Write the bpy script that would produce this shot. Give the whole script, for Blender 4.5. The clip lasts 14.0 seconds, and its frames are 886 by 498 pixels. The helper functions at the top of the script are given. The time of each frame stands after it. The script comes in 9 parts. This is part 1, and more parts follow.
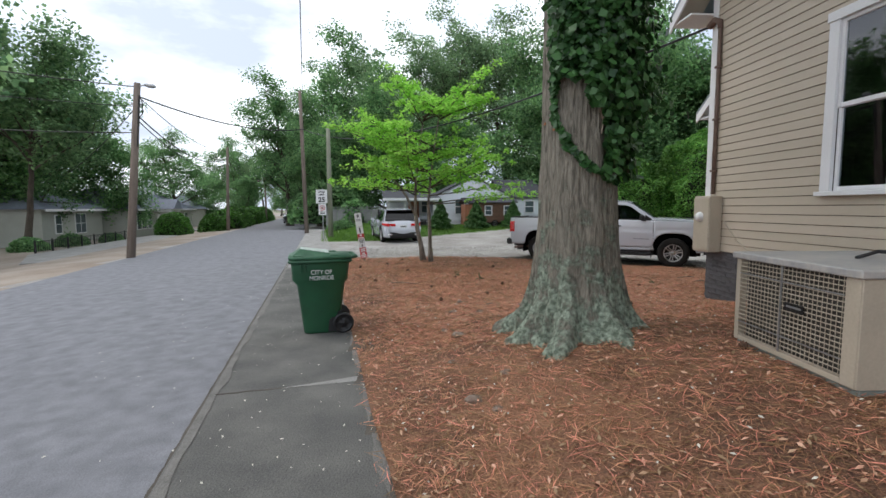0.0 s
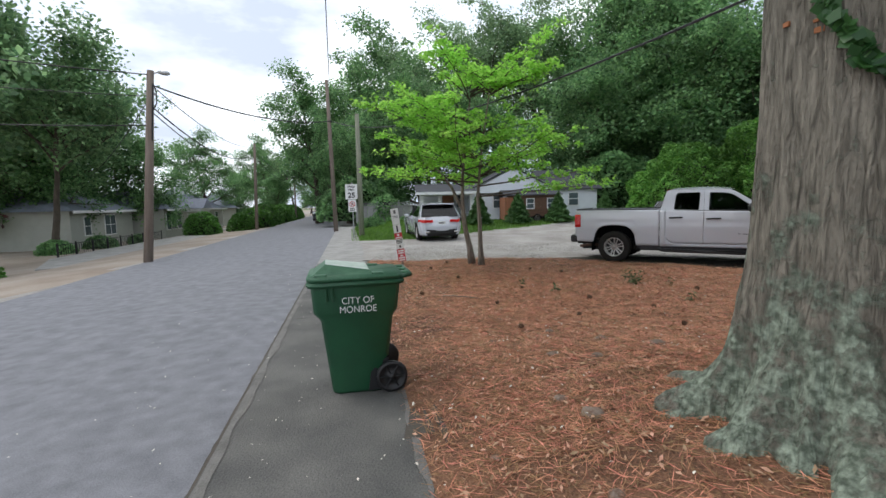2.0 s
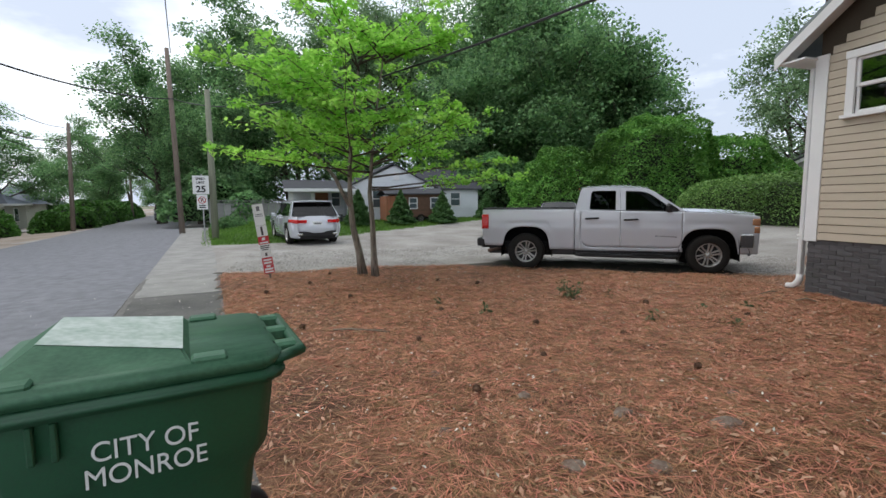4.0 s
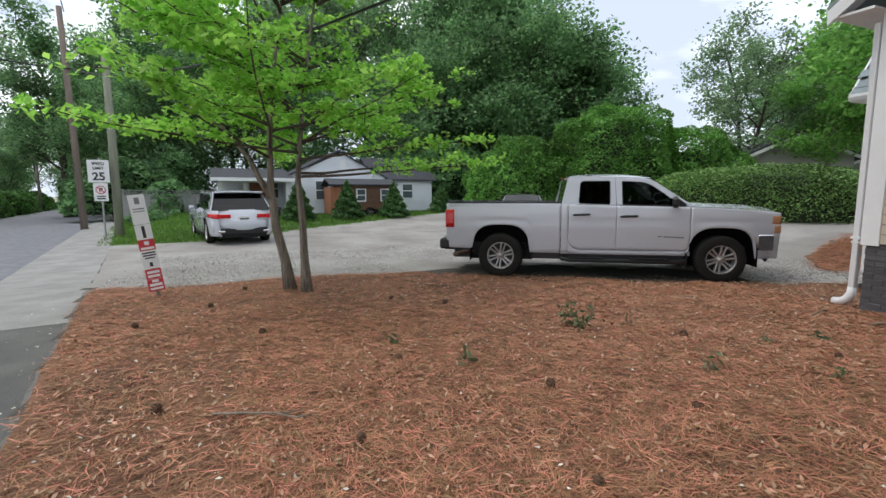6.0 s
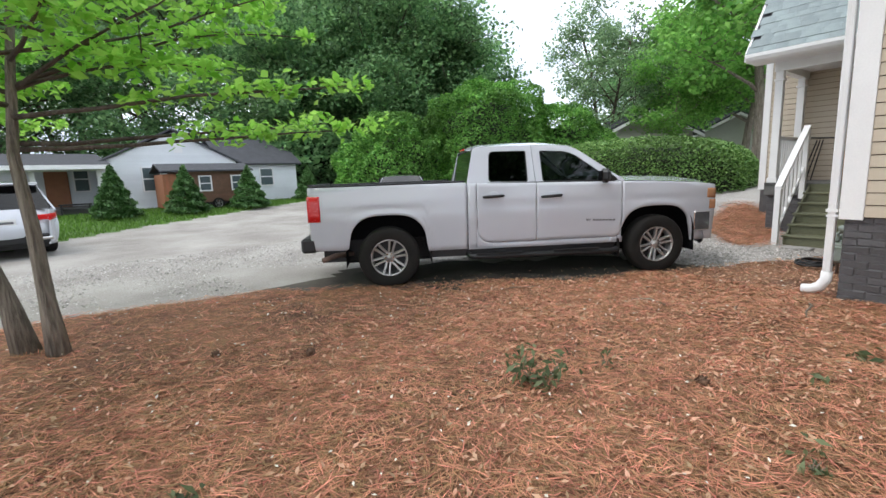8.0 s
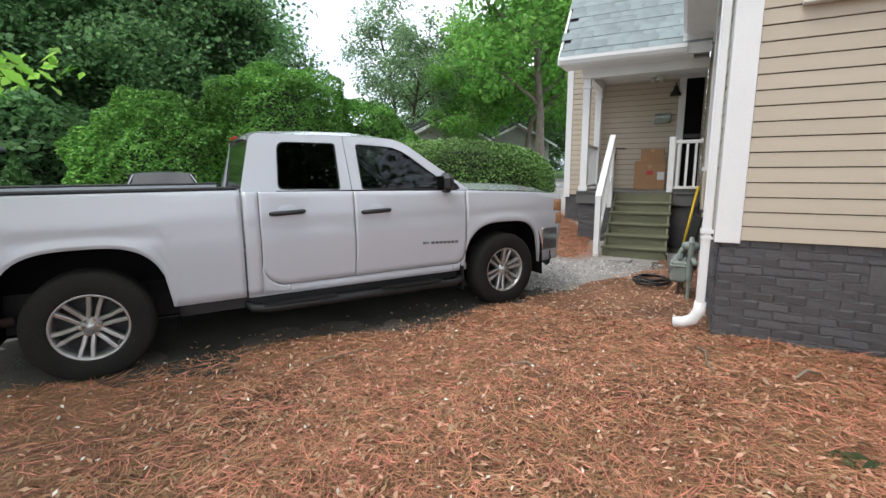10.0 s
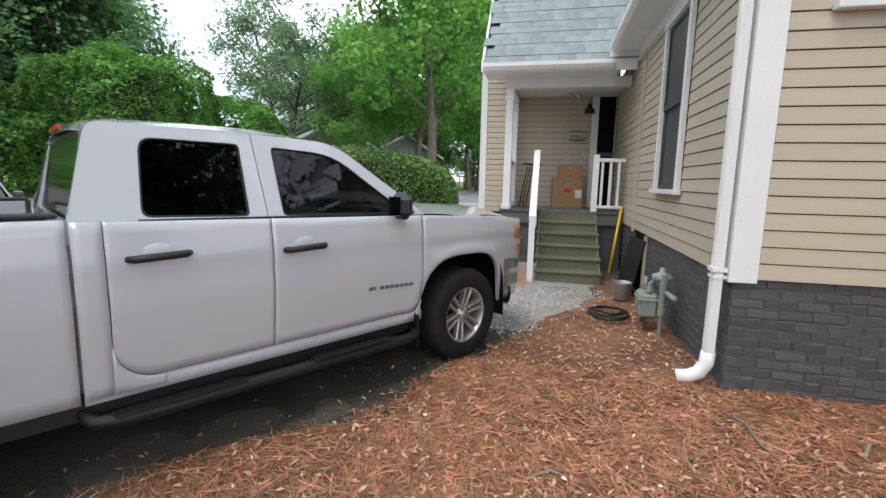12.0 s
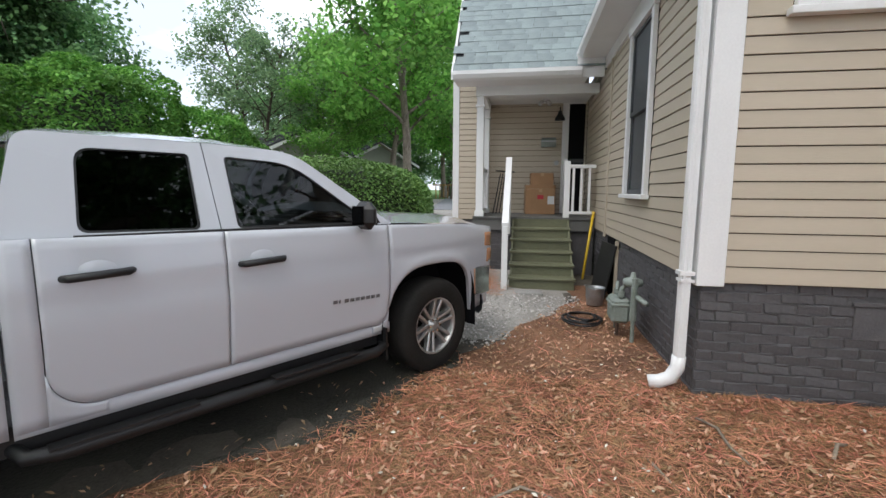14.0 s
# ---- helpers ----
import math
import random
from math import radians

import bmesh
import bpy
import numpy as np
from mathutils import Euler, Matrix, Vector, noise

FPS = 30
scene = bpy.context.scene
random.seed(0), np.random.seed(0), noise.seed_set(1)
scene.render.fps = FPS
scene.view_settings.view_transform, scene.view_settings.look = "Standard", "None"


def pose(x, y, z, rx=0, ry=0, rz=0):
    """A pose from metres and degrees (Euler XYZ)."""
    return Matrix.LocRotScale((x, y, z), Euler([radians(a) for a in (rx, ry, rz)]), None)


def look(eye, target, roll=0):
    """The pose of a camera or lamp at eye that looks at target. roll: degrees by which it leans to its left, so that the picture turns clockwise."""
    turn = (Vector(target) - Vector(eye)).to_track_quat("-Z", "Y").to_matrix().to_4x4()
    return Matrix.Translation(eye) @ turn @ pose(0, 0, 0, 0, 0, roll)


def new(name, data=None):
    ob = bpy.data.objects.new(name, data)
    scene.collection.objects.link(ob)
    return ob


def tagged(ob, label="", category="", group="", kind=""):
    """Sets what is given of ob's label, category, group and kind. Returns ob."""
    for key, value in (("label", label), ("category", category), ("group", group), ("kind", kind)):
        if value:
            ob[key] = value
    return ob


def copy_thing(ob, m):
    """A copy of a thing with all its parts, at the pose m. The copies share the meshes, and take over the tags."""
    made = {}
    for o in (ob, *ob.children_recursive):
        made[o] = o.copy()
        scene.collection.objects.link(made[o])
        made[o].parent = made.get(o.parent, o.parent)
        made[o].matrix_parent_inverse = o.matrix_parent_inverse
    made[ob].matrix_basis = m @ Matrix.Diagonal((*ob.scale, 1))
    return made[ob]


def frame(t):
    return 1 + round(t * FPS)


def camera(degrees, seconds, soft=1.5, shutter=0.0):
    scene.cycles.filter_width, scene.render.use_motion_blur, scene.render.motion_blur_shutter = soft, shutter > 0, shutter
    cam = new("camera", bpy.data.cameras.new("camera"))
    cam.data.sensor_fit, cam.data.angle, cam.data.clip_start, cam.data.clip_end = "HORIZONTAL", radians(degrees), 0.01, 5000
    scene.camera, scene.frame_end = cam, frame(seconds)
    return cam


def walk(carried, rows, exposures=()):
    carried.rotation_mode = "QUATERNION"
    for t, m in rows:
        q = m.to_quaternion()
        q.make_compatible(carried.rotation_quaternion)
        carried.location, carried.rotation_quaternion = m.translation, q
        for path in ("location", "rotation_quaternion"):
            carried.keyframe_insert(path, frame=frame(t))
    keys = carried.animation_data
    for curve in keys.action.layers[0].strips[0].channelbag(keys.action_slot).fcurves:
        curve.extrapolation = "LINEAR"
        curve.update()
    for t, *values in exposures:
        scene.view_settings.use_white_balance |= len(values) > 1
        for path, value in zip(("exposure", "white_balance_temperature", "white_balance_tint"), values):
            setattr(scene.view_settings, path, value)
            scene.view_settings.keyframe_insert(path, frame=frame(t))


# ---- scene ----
cam = camera(88.1, 14.0)
PATH = [
    (0, (0.514, -0.3, 1.655), (0.649, 1.688, 1.476), -0.3),
    (0.5, (0.406, 0.242, 1.645), (0.51, 2.23, 1.451), -0.2),
    (1, (0.275, 0.787, 1.651), (0.307, 2.778, 1.458), -0.2),
    (1.5, (0.123, 1.345, 1.629), (0.137, 3.335, 1.425), -0.8),
    (2, (0.036, 1.926, 1.619), (0.048, 3.916, 1.42), -1.4),
    (2.5, (-0.085, 2.489, 1.591), (-0.074, 4.48, 1.391), -1.3),
    (3, (-0.134, 3.07, 1.551), (-0.029, 5.057, 1.349), -1.4),
    (3.5, (-0.186, 3.656, 1.543), (0.031, 5.634, 1.341), -0.9),
    (4, (-0.187, 4.232, 1.519), (0.372, 6.141, 1.315), -0.5),
    (4.2, (-0.165, 4.458, 1.501), (0.46, 6.347, 1.296), -1.3),
    (6.3, (0.516, 6.674, 1.503), (1.32, 8.488, 1.253), 0.1),
    (6.5, (0.63, 6.917, 1.479), (1.472, 8.713, 1.219), 0.2),
    (7, (0.913, 7.425, 1.549), (1.832, 9.181, 1.278), 0.2),
    (7.5, (1.098, 7.921, 1.505), (2.106, 9.627, 1.233), -1.5),
    (8, (1.395, 8.421, 1.442), (2.608, 9.979, 1.124), -2.1),
    (8.5, (1.737, 8.836, 1.46), (3.074, 10.284, 1.117), -1.3),
    (9, (2.137, 9.193, 1.463), (3.769, 10.29, 1.101), -0.5),
    (9.2, (2.29, 9.31, 1.455), (4.009, 10.271, 1.1), -1.1),
    (11.3, (3.578, 10.662, 1.534), (5.356, 11.521, 1.212), 0.3),
    (11.5, (3.653, 10.741, 1.527), (5.498, 11.449, 1.22), 0.8),
    (12, (3.749, 10.894, 1.54), (5.68, 11.32, 1.246), 1.2),
    (12.5, (3.79, 10.886, 1.542), (5.729, 11.292, 1.269), 1.0),
    (13, (3.828, 10.87, 1.548), (5.775, 11.244, 1.282), 0.5),
    (13.5, (3.827, 10.86, 1.544), (5.78, 11.203, 1.287), 0.4),
    (14, (3.851, 10.829, 1.538), (5.805, 11.165, 1.281), 0.3),
]
EXPOSURES = [(0, 0.0), (4, -0.1), (6.5, 0.16), (7.5, 0.53), (9, 0.62), (11.3, 0.5), (12, 0.5), (13.5, 0.36), (14, 0.35)]
walk(cam, [(t, look(eye, target, roll)) for t, eye, target, roll in PATH], EXPOSURES)

# ---- world, sun, exposure ----
world = bpy.data.worlds.new("overcast_sky")
scene.world = world
world.use_nodes = True
wn, wl = world.node_tree.nodes, world.node_tree.links
wn.clear()
w_out = wn.new("ShaderNodeOutputWorld")
w_bg = wn.new("ShaderNodeBackground")
w_sky = wn.new("ShaderNodeTexSky")
w_sky.sky_type = "NISHITA"
w_sky.sun_disc = False
w_sky.sun_elevation = radians(52)
w_sky.sun_rotation = radians(-64)
w_sky.dust_density = 4.0
w_sky.air_density = 1.0
w_co = wn.new("ShaderNodeTexCoord")
w_map = wn.new("ShaderNodeMapping")
w_map.inputs["Scale"].default_value = (1.0, 1.0, 2.6)
w_noise = wn.new("ShaderNodeTexNoise")
w_noise.inputs["Scale"].default_value = 2.2
w_noise.inputs["Detail"].default_value = 6.0
w_noise.inputs["Roughness"].default_value = 0.55
w_ramp = wn.new("ShaderNodeValToRGB")
w_ramp.color_ramp.elements[0].position = 0.40
w_ramp.color_ramp.elements[0].color = (4.6, 5.2, 6.3, 1)
w_ramp.color_ramp.elements[1].position = 0.60
w_ramp.color_ramp.elements[1].color = (9.6, 10.0, 10.6, 1)
w_mix = wn.new("ShaderNodeMixRGB")
w_mix.inputs["Fac"].default_value = 0.9
wl.new(w_co.outputs["Generated"], w_map.inputs["Vector"])
wl.new(w_map.outputs["Vector"], w_noise.inputs["Vector"])
wl.new(w_noise.outputs["Fac"], w_ramp.inputs["Fac"])
wl.new(w_sky.outputs["Color"], w_mix.inputs["Color1"])
wl.new(w_ramp.outputs["Color"], w_mix.inputs["Color2"])
wl.new(w_mix.outputs["Color"], w_bg.inputs["Color"])
w_bg.inputs["Strength"].default_value = 0.17
wl.new(w_bg.outputs["Background"], w_out.inputs["Surface"])

sun_data = bpy.data.lights.new("sun", "SUN")
sun_data.energy = 1.0
sun_data.angle = radians(25)
sun_data.color = (1.0, 0.96, 0.9)
sun = new("sun", sun_data)
sun.matrix_world = look((-25, 12, 50), (0, 0, 0))

# ---- materials ----
MATS = {}


def node_material(name):
    m = bpy.data.materials.new(name)
    m.use_nodes = True
    m.node_tree.nodes.clear()
    out = m.node_tree.nodes.new("ShaderNodeOutputMaterial")
    MATS[name] = m
    return m, m.node_tree.nodes, m.node_tree.links, out


def surface(name, color, rough=0.6, metal=0.0, vary=0.15, scale=3.0, grain=40.0, bump=0.2, color2=None, spread=(0.35, 0.65),
            stretch=(1, 1, 1), island=0.0, each=0.0, coat=0.0, spec=0.5, dist=0.01, world_space=False):
    """A surface with large stains, fine grain and relief; island or each shift the lightness of single pieces."""
    m, n, l, out = node_material(name)
    b = n.new("ShaderNodeBsdfPrincipled")
    co = n.new("ShaderNodeTexCoord")
    src = co.outputs["Object"]
    if world_space:
        geo = n.new("ShaderNodeNewGeometry")
        src = geo.outputs["Position"]
    mp = n.new("ShaderNodeMapping")
    mp.inputs["Scale"].default_value = stretch
    l.new(src, mp.inputs["Vector"])
    big = n.new("ShaderNodeTexNoise")
    big.inputs["Scale"].default_value = scale
    big.inputs["Detail"].default_value = 5
    fine = n.new("ShaderNodeTexNoise")
    fine.inputs["Scale"].default_value = grain
    fine.inputs["Detail"].default_value = 4
    l.new(mp.outputs["Vector"], big.inputs["Vector"])
    l.new(mp.outputs["Vector"], fine.inputs["Vector"])
    ramp = n.new("ShaderNodeValToRGB")
    c2 = color2 or tuple(c * (1 - vary * 1.6) for c in color)
    ramp.color_ramp.elements[0].position, ramp.color_ramp.elements[1].position = spread
    ramp.color_ramp.elements[0].color = (*c2, 1)
    ramp.color_ramp.elements[1].color = (*color, 1)
    mixf = n.new("ShaderNodeMath")
    mixf.operation = "MULTIPLY_ADD"
    mixf.inputs[1].default_value = 0.45
    l.new(fine.outputs["Fac"], mixf.inputs[0])
    half = n.new("ShaderNodeMath")
    half.operation = "MULTIPLY"
    half.inputs[1].default_value = 0.55
    l.new(big.outputs["Fac"], half.inputs[0])
    l.new(half.outputs[0], mixf.inputs[2])
    l.new(mixf.outputs[0], ramp.inputs["Fac"])
    col = ramp.outputs["Color"]
    if island or each:
        if island:
            g = n.new("ShaderNodeNewGeometry")
            rnd = g.outputs["Random Per Island"]
        else:
            g = n.new("ShaderNodeObjectInfo")
            rnd = g.outputs["Random"]
        amount = island or each
        mr = n.new("ShaderNodeMapRange")
        mr.inputs["To Min"].default_value = 1 - amount
        mr.inputs["To Max"].default_value = 1 + amount
        l.new(rnd, mr.inputs["Value"])
        hsv = n.new("ShaderNodeHueSaturation")
        l.new(col, hsv.inputs["Color"])
        l.new(mr.outputs["Result"], hsv.inputs["Value"])
        mh = n.new("ShaderNodeMapRange")
        mh.inputs["To Min"].default_value = 0.5 + amount * 0.05
        mh.inputs["To Max"].default_value = 0.5 - amount * 0.05
        l.new(rnd, mh.inputs["Value"])
        l.new(mh.outputs["Result"], hsv.inputs["Hue"])
        col = hsv.outputs["Color"]
    l.new(col, b.inputs["Base Color"])
    rr = n.new("ShaderNodeMapRange")
    rr.inputs["To Min"].default_value = max(0.02, rough - 0.1)
    rr.inputs["To Max"].default_value = min(1, rough + 0.1)
    l.new(fine.outputs["Fac"], rr.inputs["Value"])
    l.new(rr.outputs["Result"], b.inputs["Roughness"])
    b.inputs["Metallic"].default_value = metal
    b.inputs["Specular IOR Level"].default_value = spec
    b.inputs["Coat Weight"].default_value = coat
    b.inputs["Coat Roughness"].default_value = 0.05
    if bump:
        bp = n.new("ShaderNodeBump")
        bp.inputs["Strength"].default_value = bump
        bp.inputs["Distance"].default_value = dist
        l.new(fine.outputs["Fac"], bp.inputs["Height"])
        l.new(bp.outputs["Normal"], b.inputs["Normal"])
    l.new(b.outputs["BSDF"], out.inputs["Surface"])
    return m


def leaf_material(name, color, light, island=0.35, glow=0.35, rough=0.55):
    """Leaves: diffuse and translucent, each leaf with its own lightness."""
    m, n, l, out = node_material(name)
    g = n.new("ShaderNodeNewGeometry")
    ramp = n.new("ShaderNodeValToRGB")
    ramp.color_ramp.elements[0].color = (*color, 1)
    ramp.color_ramp.elements[1].color = (*light, 1)
    l.new(g.outputs["Random Per Island"], ramp.inputs["Fac"])
    no = n.new("ShaderNodeTexNoise")
    no.inputs["Scale"].default_value = 0.35
    l.new(g.outputs["Position"], no.inputs["Vector"])
    mr = n.new("ShaderNodeMapRange")
    mr.inputs["From Min"].default_value, mr.inputs["From Max"].default_value = 0.3, 0.7
    mr.inputs["To Min"].default_value, mr.inputs["To Max"].default_value = 1 - island, 1 + island
    l.new(no.outputs["Fac"], mr.inputs["Value"])
    hsv = n.new("ShaderNodeHueSaturation")
    l.new(ramp.outputs["Color"], hsv.inputs["Color"])
    l.new(mr.outputs["Result"], hsv.inputs["Value"])
    b = n.new("ShaderNodeBsdfPrincipled")
    b.inputs["Roughness"].default_value = rough
    b.inputs["Specular IOR Level"].default_value = 0.35
    l.new(hsv.outputs["Color"], b.inputs["Base Color"])
    t = n.new("ShaderNodeBsdfTranslucent")
    l.new(hsv.outputs["Color"], t.inputs["Color"])
    mx = n.new("ShaderNodeMixShader")
    mx.inputs["Fac"].default_value = glow
    l.new(b.outputs["BSDF"], mx.inputs[1])
    l.new(t.outputs["BSDF"], mx.inputs[2])
    l.new(mx.outputs["Shader"], out.inputs["Surface"])
    return m


def pane_material(name, tint, rough=0.02, ior=1.5):
    """Flat tinted glass: see-through, with a Fresnel gloss."""
    m, n, l, out = node_material(name)
    tr = n.new("ShaderNodeBsdfTransparent")
    tr.inputs["Color"].default_value = (*tint, 1)
    gl = n.new("ShaderNodeBsdfGlossy")
    gl.inputs["Roughness"].default_value = rough
    fr = n.new("ShaderNodeFresnel")
    fr.inputs["IOR"].default_value = ior
    mx = n.new("ShaderNodeMixShader")
    l.new(fr.outputs["Fac"], mx.inputs["Fac"])
    l.new(tr.outputs["BSDF"], mx.inputs[1])
    l.new(gl.outputs["BSDF"], mx.inputs[2])
    l.new(mx.outputs["Shader"], out.inputs["Surface"])
    return m


asphalt = surface("asphalt", (0.26, 0.263, 0.283), 0.95, color2=(0.14, 0.142, 0.156), scale=5.0, grain=90, bump=0.6, dist=0.008, spread=(0.3, 0.7), spec=0.25, world_space=True)
concrete = surface("sidewalk_concrete", (0.165, 0.158, 0.145), 0.85, color2=(0.07, 0.07, 0.066), scale=1.8, grain=70, bump=1.0, spread=(0.36, 0.66), world_space=True)
concrete_mid = surface("worn_concrete_edge", (0.22, 0.21, 0.195), 0.9, color2=(0.12, 0.115, 0.105), scale=5, grain=70, bump=1.0, world_space=True)
concrete_pale = surface("pale_concrete", (0.36, 0.35, 0.33), 0.85, vary=0.25, scale=2, grain=60, bump=1.0, world_space=True)
straw_soil = surface("pine_straw_bed", (0.3, 0.15, 0.082), 0.95, color2=(0.085, 0.04, 0.024), scale=1.1, grain=55, bump=0.9, dist=0.03, spread=(0.36, 0.62), world_space=True)
gravel_soil = surface("gravel_drive", (0.44, 0.42, 0.39), 0.95, color2=(0.22, 0.2, 0.18), scale=0.7, grain=70, bump=0.9, dist=0.03, world_space=True)
dirt = surface("bare_dirt", (0.37, 0.325, 0.275), 0.95, color2=(0.22, 0.165, 0.125), scale=0.5, grain=30, bump=0.5, world_space=True)
lawn_soil = surface("lawn_turf", (0.10, 0.19, 0.035), 0.9, color2=(0.05, 0.11, 0.02), scale=0.8, grain=45, bump=0.8, dist=0.04, world_space=True)
# dirt whose colour is lowered to hold the shade under the truck too
packed_dirt = surface("packed_dirt", (0.115, 0.1, 0.082), 0.95, color2=(0.05, 0.043, 0.034), scale=2, grain=60, bump=0.6, world_space=True)
needle_mat = surface("pine_needles", (0.58, 0.3, 0.155), 0.7, color2=(0.26, 0.11, 0.055), scale=6, grain=30, bump=0, island=0.62)
flake_mat = surface("dry_leaves", (0.56, 0.36, 0.23), 0.7, color2=(0.36, 0.2, 0.11), scale=8, grain=30, bump=0.1, island=0.35)
stone_mat = surface("gravel_stones", (0.5, 0.48, 0.45), 0.9, vary=0.2, scale=8, grain=60, bump=0.3, island=0.45)
grass_mat = leaf_material("grass_blades", (0.07, 0.16, 0.02), (0.16, 0.3, 0.05), 0.2, 0.3)
siding = surface("beige_siding_paint", (0.5, 0.43, 0.335), 0.55, vary=0.05, scale=1.5, grain=60, bump=0.12, stretch=(0.25, 0.25, 3), each=0.035)
# backing coloured dark to stand for the shadow under each board
siding_shade = surface("lap_shadow_backing", (0.07, 0.058, 0.045), 0.9, vary=0.1, spec=0.1)
white_paint = surface("white_trim_paint", (0.78, 0.78, 0.78), 0.45, vary=0.05, scale=2.5, grain=60, bump=0.1)
white_siding = surface("white_siding_paint", (0.72, 0.75, 0.78), 0.6, vary=0.06, scale=1.5, grain=50, bump=0.1, each=0.03)
brick_paint = surface("dark_painted_brick", (0.1, 0.096, 0.1), 0.75, color2=(0.07, 0.067, 0.072), scale=6, grain=60, bump=0.6, each=0.1, dist=0.008)
brick_joint = surface("painted_brick_joint", (0.098, 0.094, 0.098), 0.85, vary=0.2, scale=9, grain=60, bump=0.8)
shingle_mat = surface("grey_green_shingles", (0.28, 0.33, 0.33), 0.85, color2=(0.19, 0.23, 0.24), scale=5, grain=120, bump=0.4, each=0.12)
shingle_dark = surface("dark_roof_shingles", (0.065, 0.068, 0.078), 0.9, vary=0.2, scale=3, grain=60, bump=0.4, island=0.15)
step_paint = surface("olive_green_step_paint", (0.155, 0.16, 0.095), 0.55, vary=0.2, scale=4, grain=50, bump=0.15, stretch=(1, 0.3, 1))
deck_paint = surface("grey_porch_paint", (0.13, 0.13, 0.125), 0.55, vary=0.15, scale=4, grain=50, bump=0.15)
screen_mat = surface("dark_window_screen", (0.055, 0.06, 0.065), 0.5, vary=0.1, scale=2, grain=200, bump=0.1)
# near-black colour that stands for the shade inside openings and recesses
recess_shade = surface("painted_recess_shade", (0.008, 0.008, 0.009), 0.9, vary=0.1, bump=0, spec=0.1)
window_glass = pane_material("window_glass", (0.5, 0.55, 0.57), ior=2.1)
tint_glass = pane_material("tinted_glass", (0.02, 0.022, 0.025))
clear_tint = pane_material("light_tinted_glass", (0.22, 0.25, 0.25))
car_white = surface("white_car_paint", (0.5, 0.515, 0.56), 0.22, vary=0.0, scale=0.7, grain=5, bump=0, coat=1.0, spec=0.3)
car_grey = surface("grey_car_paint", (0.07, 0.078, 0.09), 0.3, vary=0.03, bump=0, coat=1.0)
black_plastic = surface("black_plastic", (0.011, 0.011, 0.012), 0.5, vary=0.1, grain=120, bump=0.1)
tyre_rubber = surface("tyre_rubber", (0.013, 0.0125, 0.012), 0.85, color2=(0.02, 0.018, 0.016), scale=4, grain=60, bump=0.3, spec=0.2)
alloy = surface("alloy_wheel", (0.45, 0.44, 0.43), 0.32, metal=0.65, vary=0.1, bump=0)
chrome = surface("chrome", (0.75, 0.74, 0.72), 0.12, metal=1.0, vary=0.03, bump=0)
red_lens = surface("red_lens", (0.6, 0.01, 0.012), 0.25, vary=0.1, bump=0, coat=0.3)
privacy_glass = surface("privacy_glass", (0.012, 0.013, 0.014), 0.06, vary=0.1, bump=0)
amber_lens = surface("amber_lens", (0.5, 0.24, 0.12), 0.15, vary=0.1, bump=0, coat=1.0)
clear_lens = surface("clear_lens", (0.7, 0.7, 0.68), 0.1, vary=0.1, bump=0, coat=1.0)
badge_mat = surface("grey_badge", (0.18, 0.18, 0.19), 0.3, metal=0.5, vary=0.05, bump=0)
bin_green = surface("green_bin_plastic", (0.012, 0.085, 0.035), 0.5, color2=(0.010, 0.06, 0.027), scale=4, grain=90, bump=0.12)
bin_lid = surface("faded_green_lid", (0.055, 0.16, 0.085), 0.55, color2=(0.02, 0.09, 0.045), scale=7, grain=60, bump=0.12, stretch=(1, 3, 1))
bin_worn = surface("scuffed_pale_lid_top", (0.5, 0.56, 0.52), 0.55, color2=(0.2, 0.3, 0.23), scale=9, grain=40, bump=0.12, spread=(0.3, 0.6))
white_letters = surface("white_lettering", (0.72, 0.74, 0.72), 0.6, vary=0.08, grain=90, bump=0)
bark = surface("grey_bark", (0.29, 0.25, 0.2), 0.95, color2=(0.1, 0.082, 0.065), scale=9, grain=26, bump=1.0, dist=0.05, stretch=(2.2, 2.2, 0.22), spread=(0.36, 0.6))
lichen = surface("lichen_bark", (0.34, 0.42, 0.34), 0.95, color2=(0.13, 0.12, 0.095), scale=7, grain=45, bump=1.0, dist=0.03, stretch=(1.3, 1.3, 0.6), spread=(0.42, 0.55))
bark_dark = surface("dark_bark", (0.115, 0.09, 0.07), 0.95, color2=(0.05, 0.04, 0.03), scale=6, grain=30, bump=0.8, dist=0.03, stretch=(1.5, 1.5, 0.4))
ivy_leaf = leaf_material("ivy_leaves", (0.012, 0.045, 0.012), (0.05, 0.13, 0.035), 0.3, 0.15, 0.35)
dogwood_leaf = leaf_material("dogwood_leaves", (0.2, 0.48, 0.055), (0.46, 0.78, 0.16), 0.25, 0.65)
oak_leaf = leaf_material("oak_leaves", (0.07, 0.17, 0.07), (0.27, 0.46, 0.19), 0.45, 0.55)
# oak leaves paled and greyed, with distance haze mixed into the colour
oak_far = leaf_material("haze_tinted_oak_leaves", (0.13, 0.23, 0.12), (0.3, 0.45, 0.22), 0.3, 0.5)
street_leaf = leaf_material("street_oak_leaves", (0.1, 0.21, 0.1), (0.29, 0.46, 0.21), 0.4, 0.55)
maple_leaf = leaf_material("maple_leaves", (0.11, 0.3, 0.06), (0.31, 0.58, 0.14), 0.35, 0.6)
vine_leaf = leaf_material("vine_leaves", (0.05, 0.17, 0.03), (0.22, 0.44, 0.09), 0.4, 0.4)
hedge_leaf = leaf_material("hedge_leaves", (0.055, 0.135, 0.028), (0.2, 0.33, 0.09), 0.35, 0.25)
bush_leaf = leaf_material("bush_leaves", (0.03, 0.11, 0.015), (0.12, 0.28, 0.05), 0.25, 0.3)
